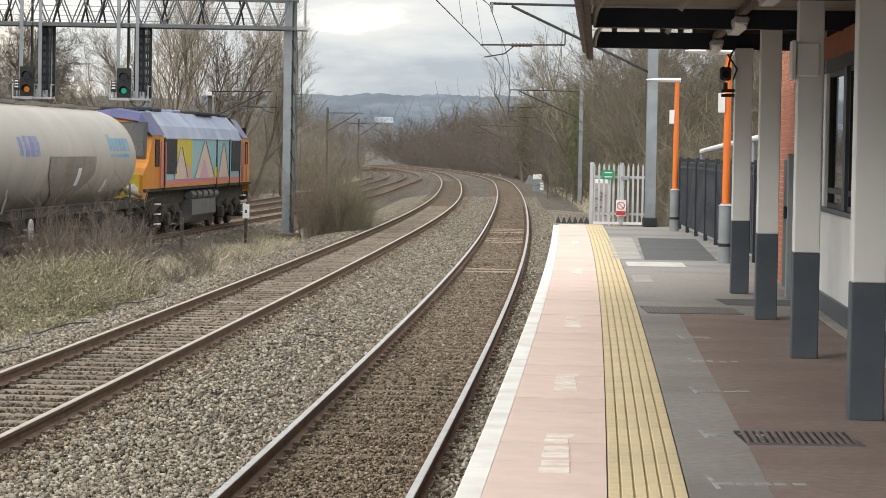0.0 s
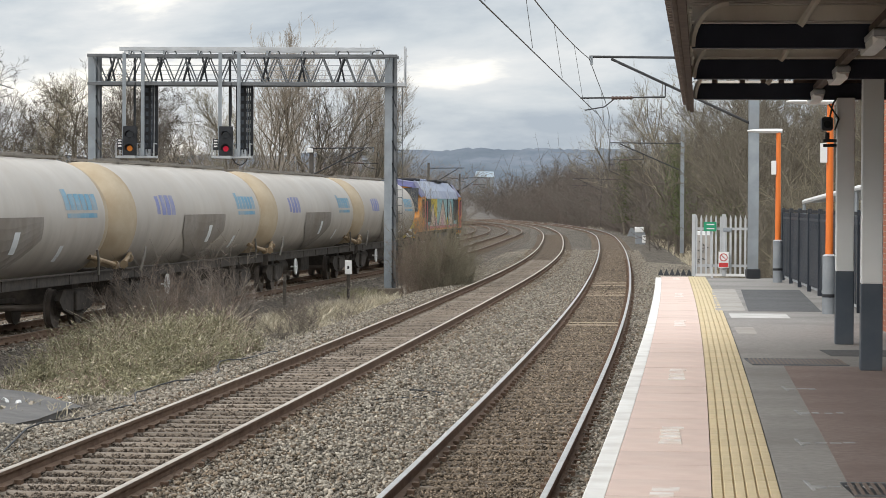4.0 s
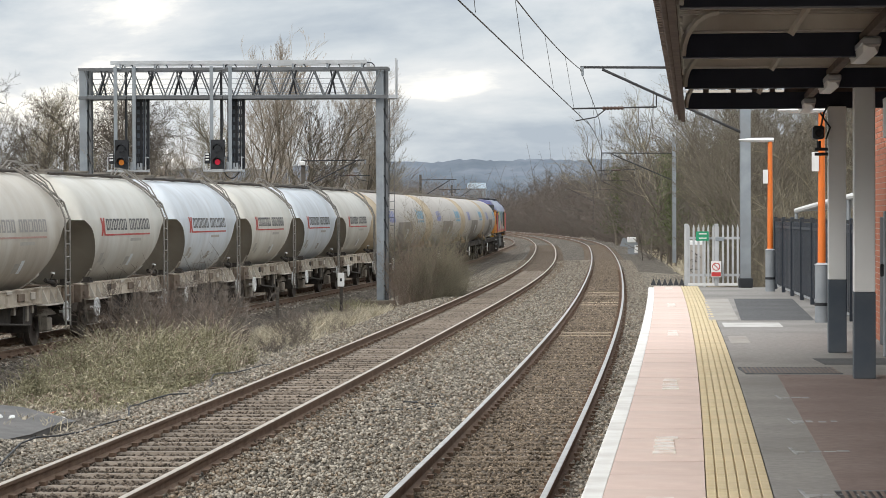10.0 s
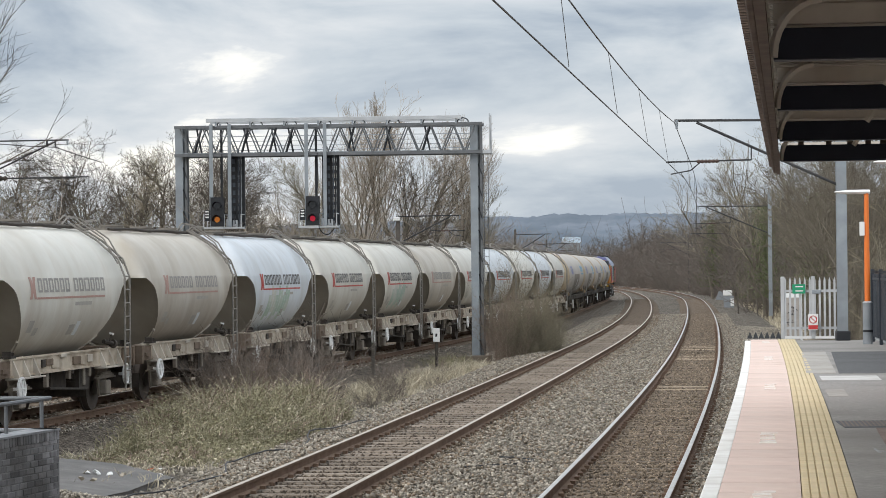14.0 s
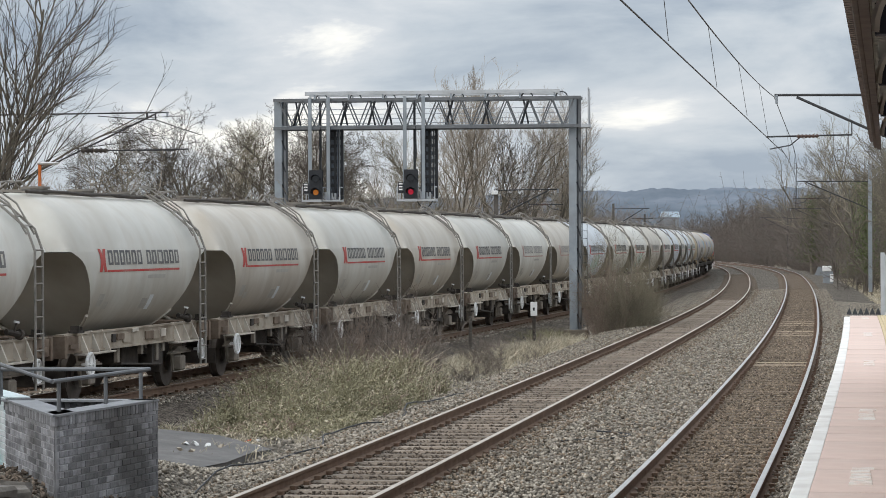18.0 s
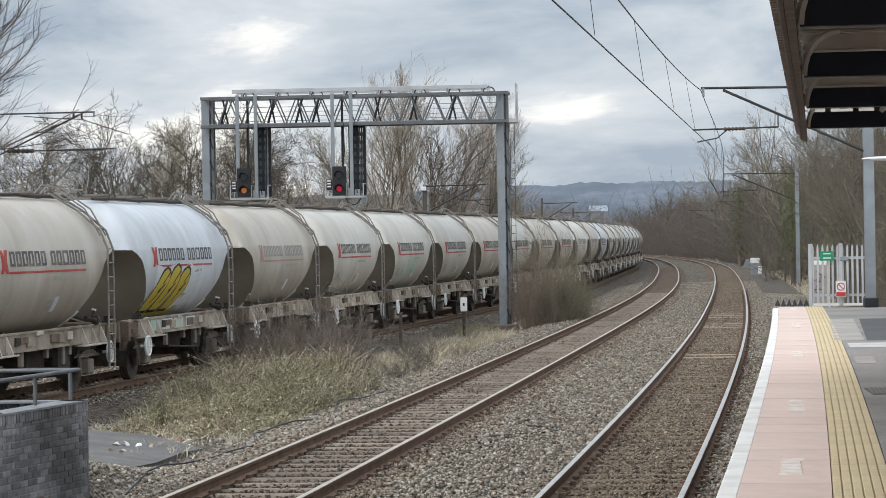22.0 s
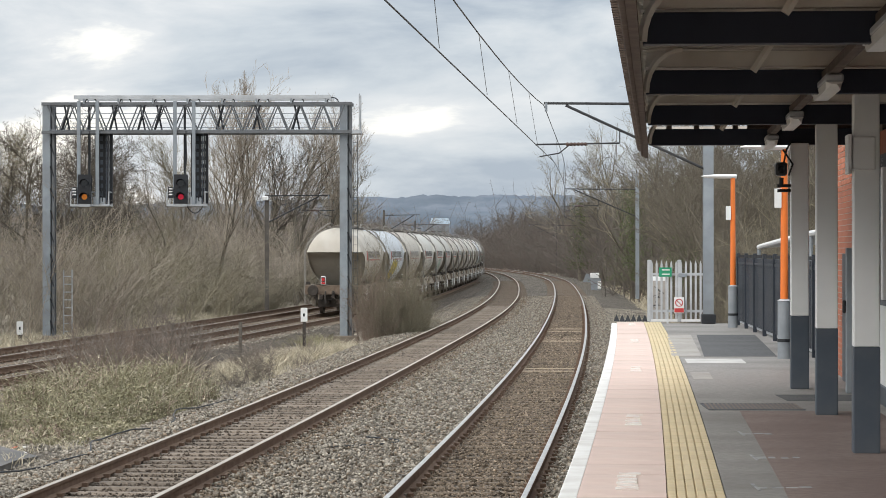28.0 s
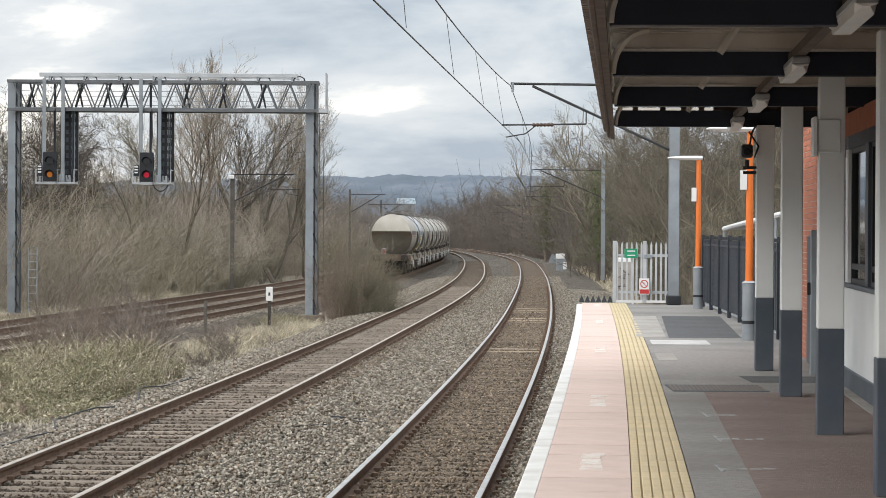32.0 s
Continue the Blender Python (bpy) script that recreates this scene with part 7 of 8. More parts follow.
for i in range(16):
    x, y = random.uniform(-8.2, -7.15), random.uniform(36.6, 41.4)
    k = 0 if i < 3 else (1 if i % 2 else 2)
    if k == 0:
        x, y = -7.75 + 0.12 * i, 40.5 + 0.2 * i
    t = thing("litter", "crumpled litter on the ground", "litter", "litter", m=pose(x, y, -1.315 if y < 40 else ground_z(x, y) + 0.05, 0, 0, random.uniform(0, 360)) @ Matrix.Scale(0.75, 4))
    m = Mesh()
    n = 7
    m.v = [(0.085 * math.cos(6.283 * j / n) * random.uniform(0.5, 1.2), 0.06 * math.sin(6.283 * j / n) * random.uniform(0.5, 1.2), random.uniform(-0.02, 0.06)) for j in range(n)] + [(0, 0, 0.05), (0, 0, -0.03)]
    m.f = [(j, (j + 1) % n, n) for j in range(n)] + [((j + 1) % n, j, n + 1) for j in range(n)]
    part("scrap", m, LITTER[k], t)


def rough_block(r, lx, ly, lz):
    """A broken slab with uneven corners and chipped edges."""
    m = Mesh()
    n = 9
    lo, hi = [], []
    for j in range(n):
        a = 6.283 * j / n
        k = r.uniform(0.78, 1.1) / max(abs(math.cos(a)), abs(math.sin(a)))
        x, y = lx / 2 * k * math.cos(a), ly / 2 * k * math.sin(a)
        lo.append((x, y, -lz / 2))
        hi.append((x * r.uniform(0.88, 1.0), y * r.uniform(0.88, 1.0), lz / 2 * r.uniform(0.5, 1.1)))
    mid = [((p[0] + q[0]) / 2 * 1.05, (p[1] + q[1]) / 2 * 1.05, lz * r.uniform(-0.1, 0.2)) for p, q in zip(lo, hi)]
    return m.loft([lo, mid, hi])


def old_timbers():
    r = random.Random(18)
    for i in range(22):
        x, y = -8.1 + 0.42 * (i % 6) + r.uniform(-0.2, 0.2), 24.4 + 0.5 * (i // 6) + r.uniform(-0.2, 0.2)
        t = thing("broken_slab", "broken dark grey slab lying on the rubble heap", "slab", "broken slabs", m=pose(x, y, ground_z(x, y) + 0.10 + 0.05 * (i % 3), r.uniform(-9, 9), r.uniform(-9, 9), r.uniform(-30, 40)))
        part("slab_body", rough_block(r, r.uniform(0.35, 0.8), r.uniform(0.22, 0.5), r.uniform(0.06, 0.13)), SL_OLD if i % 3 == 0 else RUBBLE, t, "chipped slab")


RUBBLE = mat("dark_rubble", (0.09, 0.08, 0.07), (0.19, 0.175, 0.155), 5.0, 0.95, bump=0.5, bscale=18, vary=0.3)
SL_OLD = mat("weathered_timber", (0.10, 0.085, 0.07), (0.20, 0.18, 0.155), 3.0, 0.95, bump=0.5, bscale=20, stretch=(1, 8, 8), vary=0.25)
old_timbers()


def marker_post(x, y, h, white):
    t = thing("marker_post", "short trackside post" + (" with a white plate" if white else " of weathered timber"), "post", "trackside posts", m=pose(x, y, -1.45))
    part("post", Mesh().box(-0.05, 0.05, -0.05, 0.05, 0, h, c=0.01), SL_OLD if not white else GEAR, t, "dark post")
    if white:
        part("plate", Mesh().box(-0.11, 0.11, -0.08, -0.05, h - 0.42, h + 0.03, c=0.01), WHITE, t, "white plate")
        part("plate_mark", Mesh().box(-0.03, 0.03, -0.085, -0.081, h - 0.25, h - 0.15), BLACK, t)


marker_post(-5.68, 82, 1.25, True)
marker_post(-7.32, 77.5, 0.95, False)
marker_post(-15.6, 86.0, 0.7, True)
sg = thing("trespass_sign", "white and red prohibition sign on a wooden post", "sign", m=pose(-18.3, 95, -1.62))
part("post", Mesh().box(-0.06, 0.06, -0.04, 0.04, 0, 0.75), SL_OLD, sg, "timber post")
part("plate", Mesh().box(-0.24, 0.24, -0.07, -0.05, 0.62, 1.22, c=0.005), WHITE, sg, "white plate")
part("red_band", Mesh().box(-0.23, 0.23, -0.075, -0.071, 0.64, 0.80), RED_PAINT, sg, "red band")
rg = Mesh()
for i in range(16):
    a, b = 2 * math.pi * i / 16, 2 * math.pi * (i + 1) / 16
    rg.tube((0.18 * math.cos(a), -0.073, 1.02 + 0.16 * math.sin(a)), (0.18 * math.cos(b), -0.073, 1.02 + 0.16 * math.sin(b)), 0.022, 4)
rg.tube((-0.12, -0.073, 1.12), (0.12, -0.073, 0.92), 0.02, 4)
part("red_ring", rg, RED_PAINT, sg, "red ring and stroke")
part("dark_figure", Mesh().box(-0.04, 0.04, -0.0725, -0.0705, 0.92, 1.12), BLACK, sg, "dark pictogram bar")


def timber_ramp():
    r = thing("timber_platform_ramp", "old dark timber platform with a sloping end ramp on trestles", "platform ramp")
    xe = lambda y: x_of(LINE_D, y) - 1.75
    def dz(y):
        return -0.40 if y < 67.5 else -0.40 - 1.0 * (y - 67.5) / 10.5
    y = 44.0
    n = 0
    shared = {}
    while y < 78.0:
        p = Mesh().box(-2.6, 0, 0, 0.235, -0.05, 0.0, c=0.008)
        tilt = 0 if y < 67.5 else -5.4
        if tilt not in shared:
            shared[tilt] = p.data("plank", SL_OLD)
        ob = new("plank", shared[tilt])
        ob.parent, ob.matrix_local = r, pose(xe(y) + random.uniform(-0.03, 0.03), y, dz(y) + random.uniform(-0.008, 0.008), tilt, 0, -4)
        y += 0.245
    for d in (-0.05, -2.5):
        part("edge_beam", Mesh().loft([[(xe(y) + d - 0.06, y, dz(y) - 0.22), (xe(y) + d + 0.06, y, dz(y) - 0.22), (xe(y) + d + 0.06, y, dz(y) - 0.055), (xe(y) + d - 0.06, y, dz(y) - 0.055)] for y in (44, 56, 67.5, 77.6)]), SL_OLD, r, "weathered edge beam")
        y = 45.0
        while y < 75.5:
            part("trestle_post", Mesh().box(xe(y) + d - 0.07, xe(y) + d + 0.07, y - 0.07, y + 0.07, -1.6, dz(y) - 0.06), PATCH if d > -1 and y > 58 else SL_OLD, r, "trestle post")
            y += 2.4
    for y in (57.0, 59.4, 61.8, 64.2):
        part("brace", Mesh().tube((xe(y) - 0.1, y, -1.5), (xe(y) - 0.1, y + 2.2, dz(y) - 0.2), 0.07, 4), SL_OLD, r, "diagonal brace")
    # Black sheet added behind the trestles as the deck's shade.
    part("back_boards", Mesh().loft([[(xe(y) - 2.62, y, -1.7), (xe(y) - 2.55, y, -1.7), (xe(y) - 2.55, y, dz(y) - 0.06), (xe(y) - 2.62, y, dz(y) - 0.06)] for y in (44, 56, 67.5, 77.6)]), BLACK, r, "black sheet that stands for the shade under the deck")


timber_ramp()
# trackside equipment
eq = thing("equipment_cabinet", "white and grey trackside equipment cabinet", "cabinet", m=pose(8.5, 187, -1.35))
part("case", Mesh().box(-0.35, 0.35, -0.3, 0.3, 0, 0.95, c=0.03), POSTGREY, eq, "grey case")
part("case_lid", Mesh().box(-0.4, 0.25, -0.35, 0.3, 0.95, 1.35, c=0.05), WHITE, eq, "pale upper box")
part("door", Mesh().box(0.12, 0.38, -0.34, -0.3, 0.2, 0.75), WHITE, eq, "white hatch")
bd = thing("concrete_culvert", "pale concrete culvert headwall beside the track", "headwall", m=pose(10.3, 235, -1.5))
part("headwall", Mesh().loft([[(-0.9, y, 0), (0.9, y, 0), (0.75, y, 0.35), (0.3, y, 0.95), (-0.5, y, 1.0)] for y in (0, 0.3)]), POSTGREY, bd, "sloping headwall")
cb = thing("trackside_cable", "black cable lying along the ballast", "cable")
part("cable_run", Mesh().pipe([(x_of(LINE_B, y) - 2.2 + 0.25 * math.sin(y * 0.9), y, -1.28 + 0.03 * math.sin(y * 2.3)) for y in steps(30, 52, 30)], 0.013, 5), BLACK, cb)
cb = thing("trackside_cable", "black cable lying between the running lines", "cable")
part("cable_run", Mesh().pipe([(x_of(LINE_B, y) + 1.6 + 0.9 * math.sin((y - 37) * 1.4), y, -1.17) for y in steps(37, 39, 12)], 0.011, 5), BLACK, cb)


# ---- loose ballast ----
def stones(name, label, material, x, y, z, size, rng):
    """Crushed stones as small angular wedges with uneven flat faces, joined."""
    n = len(x)
    base = np.array([(1, 0.1, -0.5), (-0.55, 0.85, -0.5), (-0.5, -0.9, -0.5), (0.75, 0.0, 0.5), (-0.45, 0.6, 0.5), (-0.35, -0.65, 0.5)])
    a = rng.uniform(0, 6.283, n)
    ca, sa = np.cos(a)[:, None], np.sin(a)[:, None]
    j = rng.uniform(0.7, 1.3, (n, 6)) * size[:, None]
    long = rng.uniform(0.8, 1.35, n)[:, None]
    bx, by = base[:, 0] * long, base[:, 1] / long
    px = x[:, None] + j * (bx * ca - by * sa)
    py = y[:, None] + j * (bx * sa + by * ca)
    tilt = rng.uniform(-0.45, 0.45, (n, 2))
    pz = z[:, None] + j * (0.85 * base[:, 2] + tilt[:, :1] * bx + tilt[:, 1:] * by + rng.uniform(-0.15, 0.15, (n, 6)))
    faces = np.array([3, 4, 5, 0, 2, 1, 0, 1, 4, 0, 4, 3, 1, 2, 5, 1, 5, 4, 2, 0, 3, 2, 3, 5])
    me = bpy.data.meshes.new(name)
    me.vertices.add(n * 6)
    me.vertices.foreach_set("co", np.stack([px, py, pz], -1).astype(np.float32).ravel())
    loops = (np.arange(n)[:, None] * 6 + faces).astype(np.int32).ravel()
    me.loops.add(len(loops))
    me.loops.foreach_set("vertex_index", loops)
    me.polygons.add(n * 8)
    me.polygons.foreach_set("loop_start", np.arange(0, n * 24, 3, dtype=np.int32))
    me.materials.append(material)
    me.update(calc_edges=True)
    tagged(new(name, me), label, "ballast", kind="stuff")


def scatter_stones():
    rng = np.random.default_rng(5)
    top = int(np.argmax(LINE_A[:, 1]))
    xa = lambda y: np.interp(y, LINE_A[:top, 1], LINE_A[:top, 0])
    xb = lambda y: np.interp(y, LINE_B[:top, 1], LINE_B[:top, 0])
    n = 190000
    y = 19.5 + 139 * rng.random(n) ** 2.2
    u = rng.uniform(-6.7, 1.65, n)
    x = xa(y) + u
    da, db = np.abs(u), np.abs(x - xb(y))
    size = rng.uniform(0.013, 0.036, n)
    z = np.where(u > -5.4, -1.19, -1.19 - 0.17 * (-5.4 - u)) + rng.uniform(-0.02, 0.03, n)
    four_a, four_b = da < 0.7, db < 1.3
    wood = np.any([(y > a - 0.1) & (y < a + 0.72) for a in TIMBERS], axis=0)
    z = np.where(four_a, -1.190 + rng.uniform(-0.014, 0.016, n), z)
    z = np.where(db < 0.8, -1.204 + rng.uniform(-0.016, 0.016, n), z)
    size = np.where((db < 0.8) | (da < 0.8), size * 0.75, size)
    keep = ~(four_a & wood)
    crib = db < 0.72
    dirty = (four_a | (four_b & (rng.random(n) < 0.6)) | (rng.random(n) < 0.22)) & ~crib
    for sel, name, label, m in ((keep & ~dirty & ~crib, "loose_ballast_stones", "loose grey crushed stones over the track bed", STONE),
                                (crib, "crib_ballast_stones", "dark brown stones packed between the sleepers", STONE_CRIB), (keep & dirty, "brown_ballast_stones", "brown rust-stained stones between the rails", STONE_RUST)):
        stones(name, label, m, x[sel], y[sel], z[sel], size[sel], rng)
    n = 16000
    y = 57.5 + 70 * rng.random(n) ** 1.4
    u = rng.uniform(1.6, 3.9, n)
    stones("bank_gravel", "grey gravel between the platform line and its bank", STONE, xa(y) + u, y, -1.215 - 0.066 * (u - 1.6) + rng.uniform(-0.02, 0.02, n), rng.uniform(0.016, 0.04, n), rng)
    n = 42000
    y = 18 + 46 * rng.random(n) ** 1.4
    x = xb(y) - rng.uniform(2.1, 8.0, n)
    off_slab = ~((x > -8.6) & (x < -6.9 - 0.09 * np.clip(38.4 - y, 0, 9)) & (y > 34.6 + 1.5 * np.clip(-7.35 - x, 0, 9)) & (y < 40.3))
    x, y = x[off_slab], y[off_slab]
    n = len(x)
    z = np.array([ground_z(a, b) for a, b in zip(x, y)]) + 0.035 + rng.uniform(-0.01, 0.03, n)
    size, heap = rng.uniform(0.014, 0.045, n), (y < 30) & (x < -5.8)
    for sel, name, label, m in ((~heap, "verge_rubble", "brown and grey rubble beside the running lines", STONE), (heap, "dark_rubble_heap", "dark broken rubble round the parapet", STONE_CRIB)):
        stones(name, label, m, x[sel], y[sel], z[sel], size[sel], rng)
    n = 15000
    y = 40 + 60 * rng.random(n) ** 1.3
    topc = int(np.argmax(LINE_C[:, 1]))
    x = np.interp(y, LINE_C[:topc, 1], LINE_C[:topc, 0]) + rng.uniform(-5.0, 1.6, n)
    stones("goods_ballast_stones", "grey-brown stones over the goods line bed", STONE, x, y, np.full(n, -1.31) + rng.uniform(-0.02, 0.02, n), rng.uniform(0.02, 0.042, n), rng)


scatter_stones()


# ---- vegetation ----
BARK = mat("bark_grey_brown", (0.12, 0.103, 0.083), (0.195, 0.17, 0.138), 6.0, 0.95, bump=0.4, dirt=(0.14, 0.13, 0.095), dscale=1.2, damount=0.6, vary=0.2)
TWIG = mat("twigs_brown", (0.24, 0.203, 0.163), (0.36, 0.314, 0.256), 0.8, 0.95, vary=0.35)
TWIG_RED = mat("twigs_reddish", (0.205, 0.152, 0.12), (0.31, 0.243, 0.195), 0.8, 0.95, vary=0.3)
TWIG_DARK = mat("twigs_dark", (0.055, 0.046, 0.038), (0.10, 0.086, 0.07), 0.8, 0.95, vary=0.2)
# Far twigs paler and greyer: some distance haze put into the colour.
TWIG_FAR = mat("far_twigs", (0.165, 0.142, 0.124), (0.235, 0.208, 0.185), 0.25, 0.95)
TWIG_FAR_RED = mat("far_twigs_reddish", (0.122, 0.097, 0.083), (0.172, 0.142, 0.124), 0.25, 0.95)
# Darker copy of far_twigs, shade put into the colour.
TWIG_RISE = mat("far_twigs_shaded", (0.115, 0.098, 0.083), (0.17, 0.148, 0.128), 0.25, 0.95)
TWIG_OLIVE = mat("twigs_olive", (0.175, 0.154, 0.108), (0.275, 0.246, 0.178), 0.8, 0.95, vary=0.3)
TWIG_BANK = mat("twigs_bank", (0.10, 0.086, 0.066), (0.175, 0.153, 0.12), 0.8, 0.95, vary=0.25)
DEADWOOD = mat("dead_stalks", (0.15, 0.124, 0.105), (0.28, 0.238, 0.203), 2.0, 0.95, vary=0.3)
IVY = mat("ivy_leaves", (0.06, 0.075, 0.03), (0.13, 0.15, 0.06), 3.0, 0.7, vary=0.3, island=True)
STRAW = mat("dry_grass", (0.40, 0.352, 0.26), (0.57, 0.51, 0.39), 2.0, 0.95, vary=0.5, island=True)
GREENGRASS = mat("dull_green_weeds", (0.155, 0.145, 0.09), (0.365, 0.335, 0.222), 2.0, 0.95, vary=0.38, island=True, spec=0.05)
BRAMBLE = mat("bramble_stems", (0.20, 0.145, 0.11), (0.34, 0.265, 0.205), 2.0, 0.95, vary=0.45, island=True)


def grow(m_thick, m_thin, rnd, p, d, length, r, level, levels, droop=0.0, kids=(0, 9, 6, 5, 4), steep=(0.45, 0.95, 0.15)):
    """A branch of a few bent pieces, with smaller branches along it."""
    n = (6, 4, 3, 2, 2)[min(level, 4)]
    target = m_thick if level < 2 else m_thin
    pts, q = [Vector(p)], Vector(d)
    for i in range(n):
        q = (q + Vector((rnd.gauss(0, 0.13), rnd.gauss(0, 0.13), rnd.gauss(0.03, 0.10) - droop))).normalized()
        pts.append(pts[-1] + q * length / n)
    sides = (7, 5, 4, 3, 3)[min(level, 4)]
    for i in range(n):
        a, b = r * (1 - 0.75 * i / n), r * (1 - 0.75 * (i + 1) / n)
        target.tube(pts[i], pts[i + 1], a, sides, b, caps=False)
    if level >= levels:
        return
    count = kids[level + 1]
    for k in range(count):
        t = 0.28 + 0.72 * (k + rnd.random()) / count if level == 0 else 0.15 + 0.85 * (k + rnd.random()) / count
        f = min(t * n, n - 0.001)
        c = pts[int(f)].lerp(pts[int(f) + 1], f - int(f))
        ax = (pts[int(f) + 1] - pts[int(f)]).normalized()
        side = Vector((rnd.gauss(0, 1), rnd.gauss(0, 1), rnd.gauss(0, 0.5)))
        side = (side - ax * side.dot(ax)).normalized()
        ang = rnd.uniform(steep[0], steep[1])
        nd = (ax * math.cos(ang) + side * math.sin(ang) + Vector((0, 0, steep[2]))).normalized()
        grow(m_thick, m_thin, rnd, c, nd, length * rnd.uniform(0.42, 0.62) * (1.1 - 0.45 * t), max(0.008, r * 0.42 * (1.15 - 0.6 * t)), level + 1, levels, droop, kids, steep)


def tree_data(seed, h, levels, kids, twig, lean=0.0, ivy=0, steep=(0.45, 0.95, 0.15), stems=1, girth=1.0):
    rnd = random.Random(seed)
    thick, thin = Mesh(), Mesh()
    for k in range(stems):
        a = 6.283 * k / stems + 0.4
        off = 0.0 if stems == 1 else 0.22
        grow(thick, thin, rnd, (off * math.cos(a), off * math.sin(a), -0.3), (lean + off * math.cos(a), 0.03 + off * math.sin(a), 1), h * (1 - 0.1 * k), (h * 0.014 + 0.02) * girth, 0, levels, 0.0, kids, steep)
    leaves = None
    if ivy:
        leaves = Mesh()
        for i in range(ivy):
            z = h * rnd.uniform(0.16, 0.8)
            a, rr = rnd.uniform(0, 6.28), abs(rnd.gauss(0, 0.10 * h * (1 - z / h) + 0.25))
            x, y = rr * math.cos(a), rr * math.sin(a)
            s = rnd.uniform(0.03, 0.065)
            u = Vector((rnd.gauss(0, 1), rnd.gauss(0, 1), rnd.gauss(0, 1))).normalized() * s
            w = u.orthogonal().normalized() * s * 0.8
            c = Vector((x, y, z))
            leaves.add([c - u, c + w, c + u, c - w], [(0, 1, 2, 3)])
        leaves = leaves.data("ivy", IVY)
    return thick.data("trunk", BARK), thin.data("crown", twig), leaves


def plant_tree(data, label, x, y, s, group, z=None, turn=None):
    z = ground_z(x, y) if z is None else z
    t = thing("bare_tree", label, "tree", group, m=pose(x, y, z - 0.1, 0, 0, random.uniform(0, 360) if turn is None else turn) @ Matrix.Scale(s, 4))
    part("trunk", data[0], None, t, "grey-brown trunk and limbs")
    part("crown", data[1], None, t, "bare winter twigs")
    if data[2]:
        part("ivy", data[2], None, t, "dark green ivy")
    return t


def bush_data(seed, h, spread, stems, twig, sub=6, thick=1.0, bold_every=7):
    rnd = random.Random(seed)
    m, tw = Mesh(), Mesh()
    for i in range(stems):
        a, rr = rnd.uniform(0, 6.28), spread * math.sqrt(rnd.random())
        p = Vector((rr * math.cos(a), rr * math.sin(a), -0.2))
        d = Vector((math.cos(a) * 0.3 + rnd.gauss(0, 0.28), math.sin(a) * 0.3 + rnd.gauss(0, 0.28), 1)).normalized()
        bold = i % bold_every == 0
        ln = h * (rnd.uniform(0.95, 1.25) if bold else rnd.uniform(0.4, 1.0))
        r = rnd.uniform(0.014, 0.026) if bold else rnd.uniform(0.006, 0.013)
        q = p
        for k in range(4):
            d = (d + Vector((rnd.gauss(0, 0.26), rnd.gauss(0, 0.26), rnd.gauss(0.02, 0.12)))).normalized()
            q2 = q + d * ln / 4
            m.tube(q, q2, thick * r * (1 - 0.22 * k), 3, thick * r * (0.78 - 0.22 * k), caps=False)
            for j in range(sub if k > 1 else sub // 2):
                c = q.lerp(q2, rnd.random())
                e = (d * 0.7 + Vector((rnd.gauss(0, 0.6), rnd.gauss(0, 0.6), rnd.gauss(0.12, 0.4)))).normalized()
                c2 = c + e * ln * rnd.uniform(0.10, 0.30)
                tw.tube(c, c2, 0.0065 * thick, 3, 0.003 * thick, caps=False)
                if j % 2:
                    c3 = c.lerp(c2, rnd.uniform(0.3, 0.8))
                    tw.tube(c3, c3 + Vector((rnd.gauss(0, 0.6), rnd.gauss(0, 0.6), rnd.gauss(0.3, 0.4))) * ln * 0.12, 0.005 * thick, 3, 0.003 * thick, caps=False)
            q = q2
    return m.data("stems", twig), tw.data("twigs", twig)


BUSHES = [bush_data(11, 4.2, 1.5, 56, TWIG, 8), bush_data(12, 3.6, 1.7, 56, TWIG_RED, 8), bush_data(13, 4.6, 1.4, 54, TWIG_OLIVE, 8), bush_data(14, 3.2, 1.6, 60, TWIG_OLIVE, 9), bush_data(18, 3.4, 1.7, 46, DEADWOOD, 9, 1.7), bush_data(13, 4.6, 1.4, 54, TWIG_BANK, 8), bush_data(14, 3.2, 1.6, 60, TWIG_BANK, 9)]


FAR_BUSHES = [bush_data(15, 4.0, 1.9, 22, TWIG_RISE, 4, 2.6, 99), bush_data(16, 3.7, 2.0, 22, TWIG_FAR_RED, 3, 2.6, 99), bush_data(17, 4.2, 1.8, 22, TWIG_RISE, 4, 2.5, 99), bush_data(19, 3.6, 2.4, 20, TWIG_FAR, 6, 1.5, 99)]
FAR_SCRUB = []


def plant_far(k, x, y, s):
    """Noted here, joined with the rest of the far thickets below; the lines stay clear."""
    if y < 455 and x_of(LINE_D, y) - 3.5 - s < x < x_of(LINE_A, y) + 3.2 + s:
        return
    FAR_SCRUB.append((k, pose(x, y, ground_z(x, y), 0, 0, random.uniform(0, 360)) @ Matrix.Diagonal((s, s, s * random.uniform(0.85, 1.15), 1))))


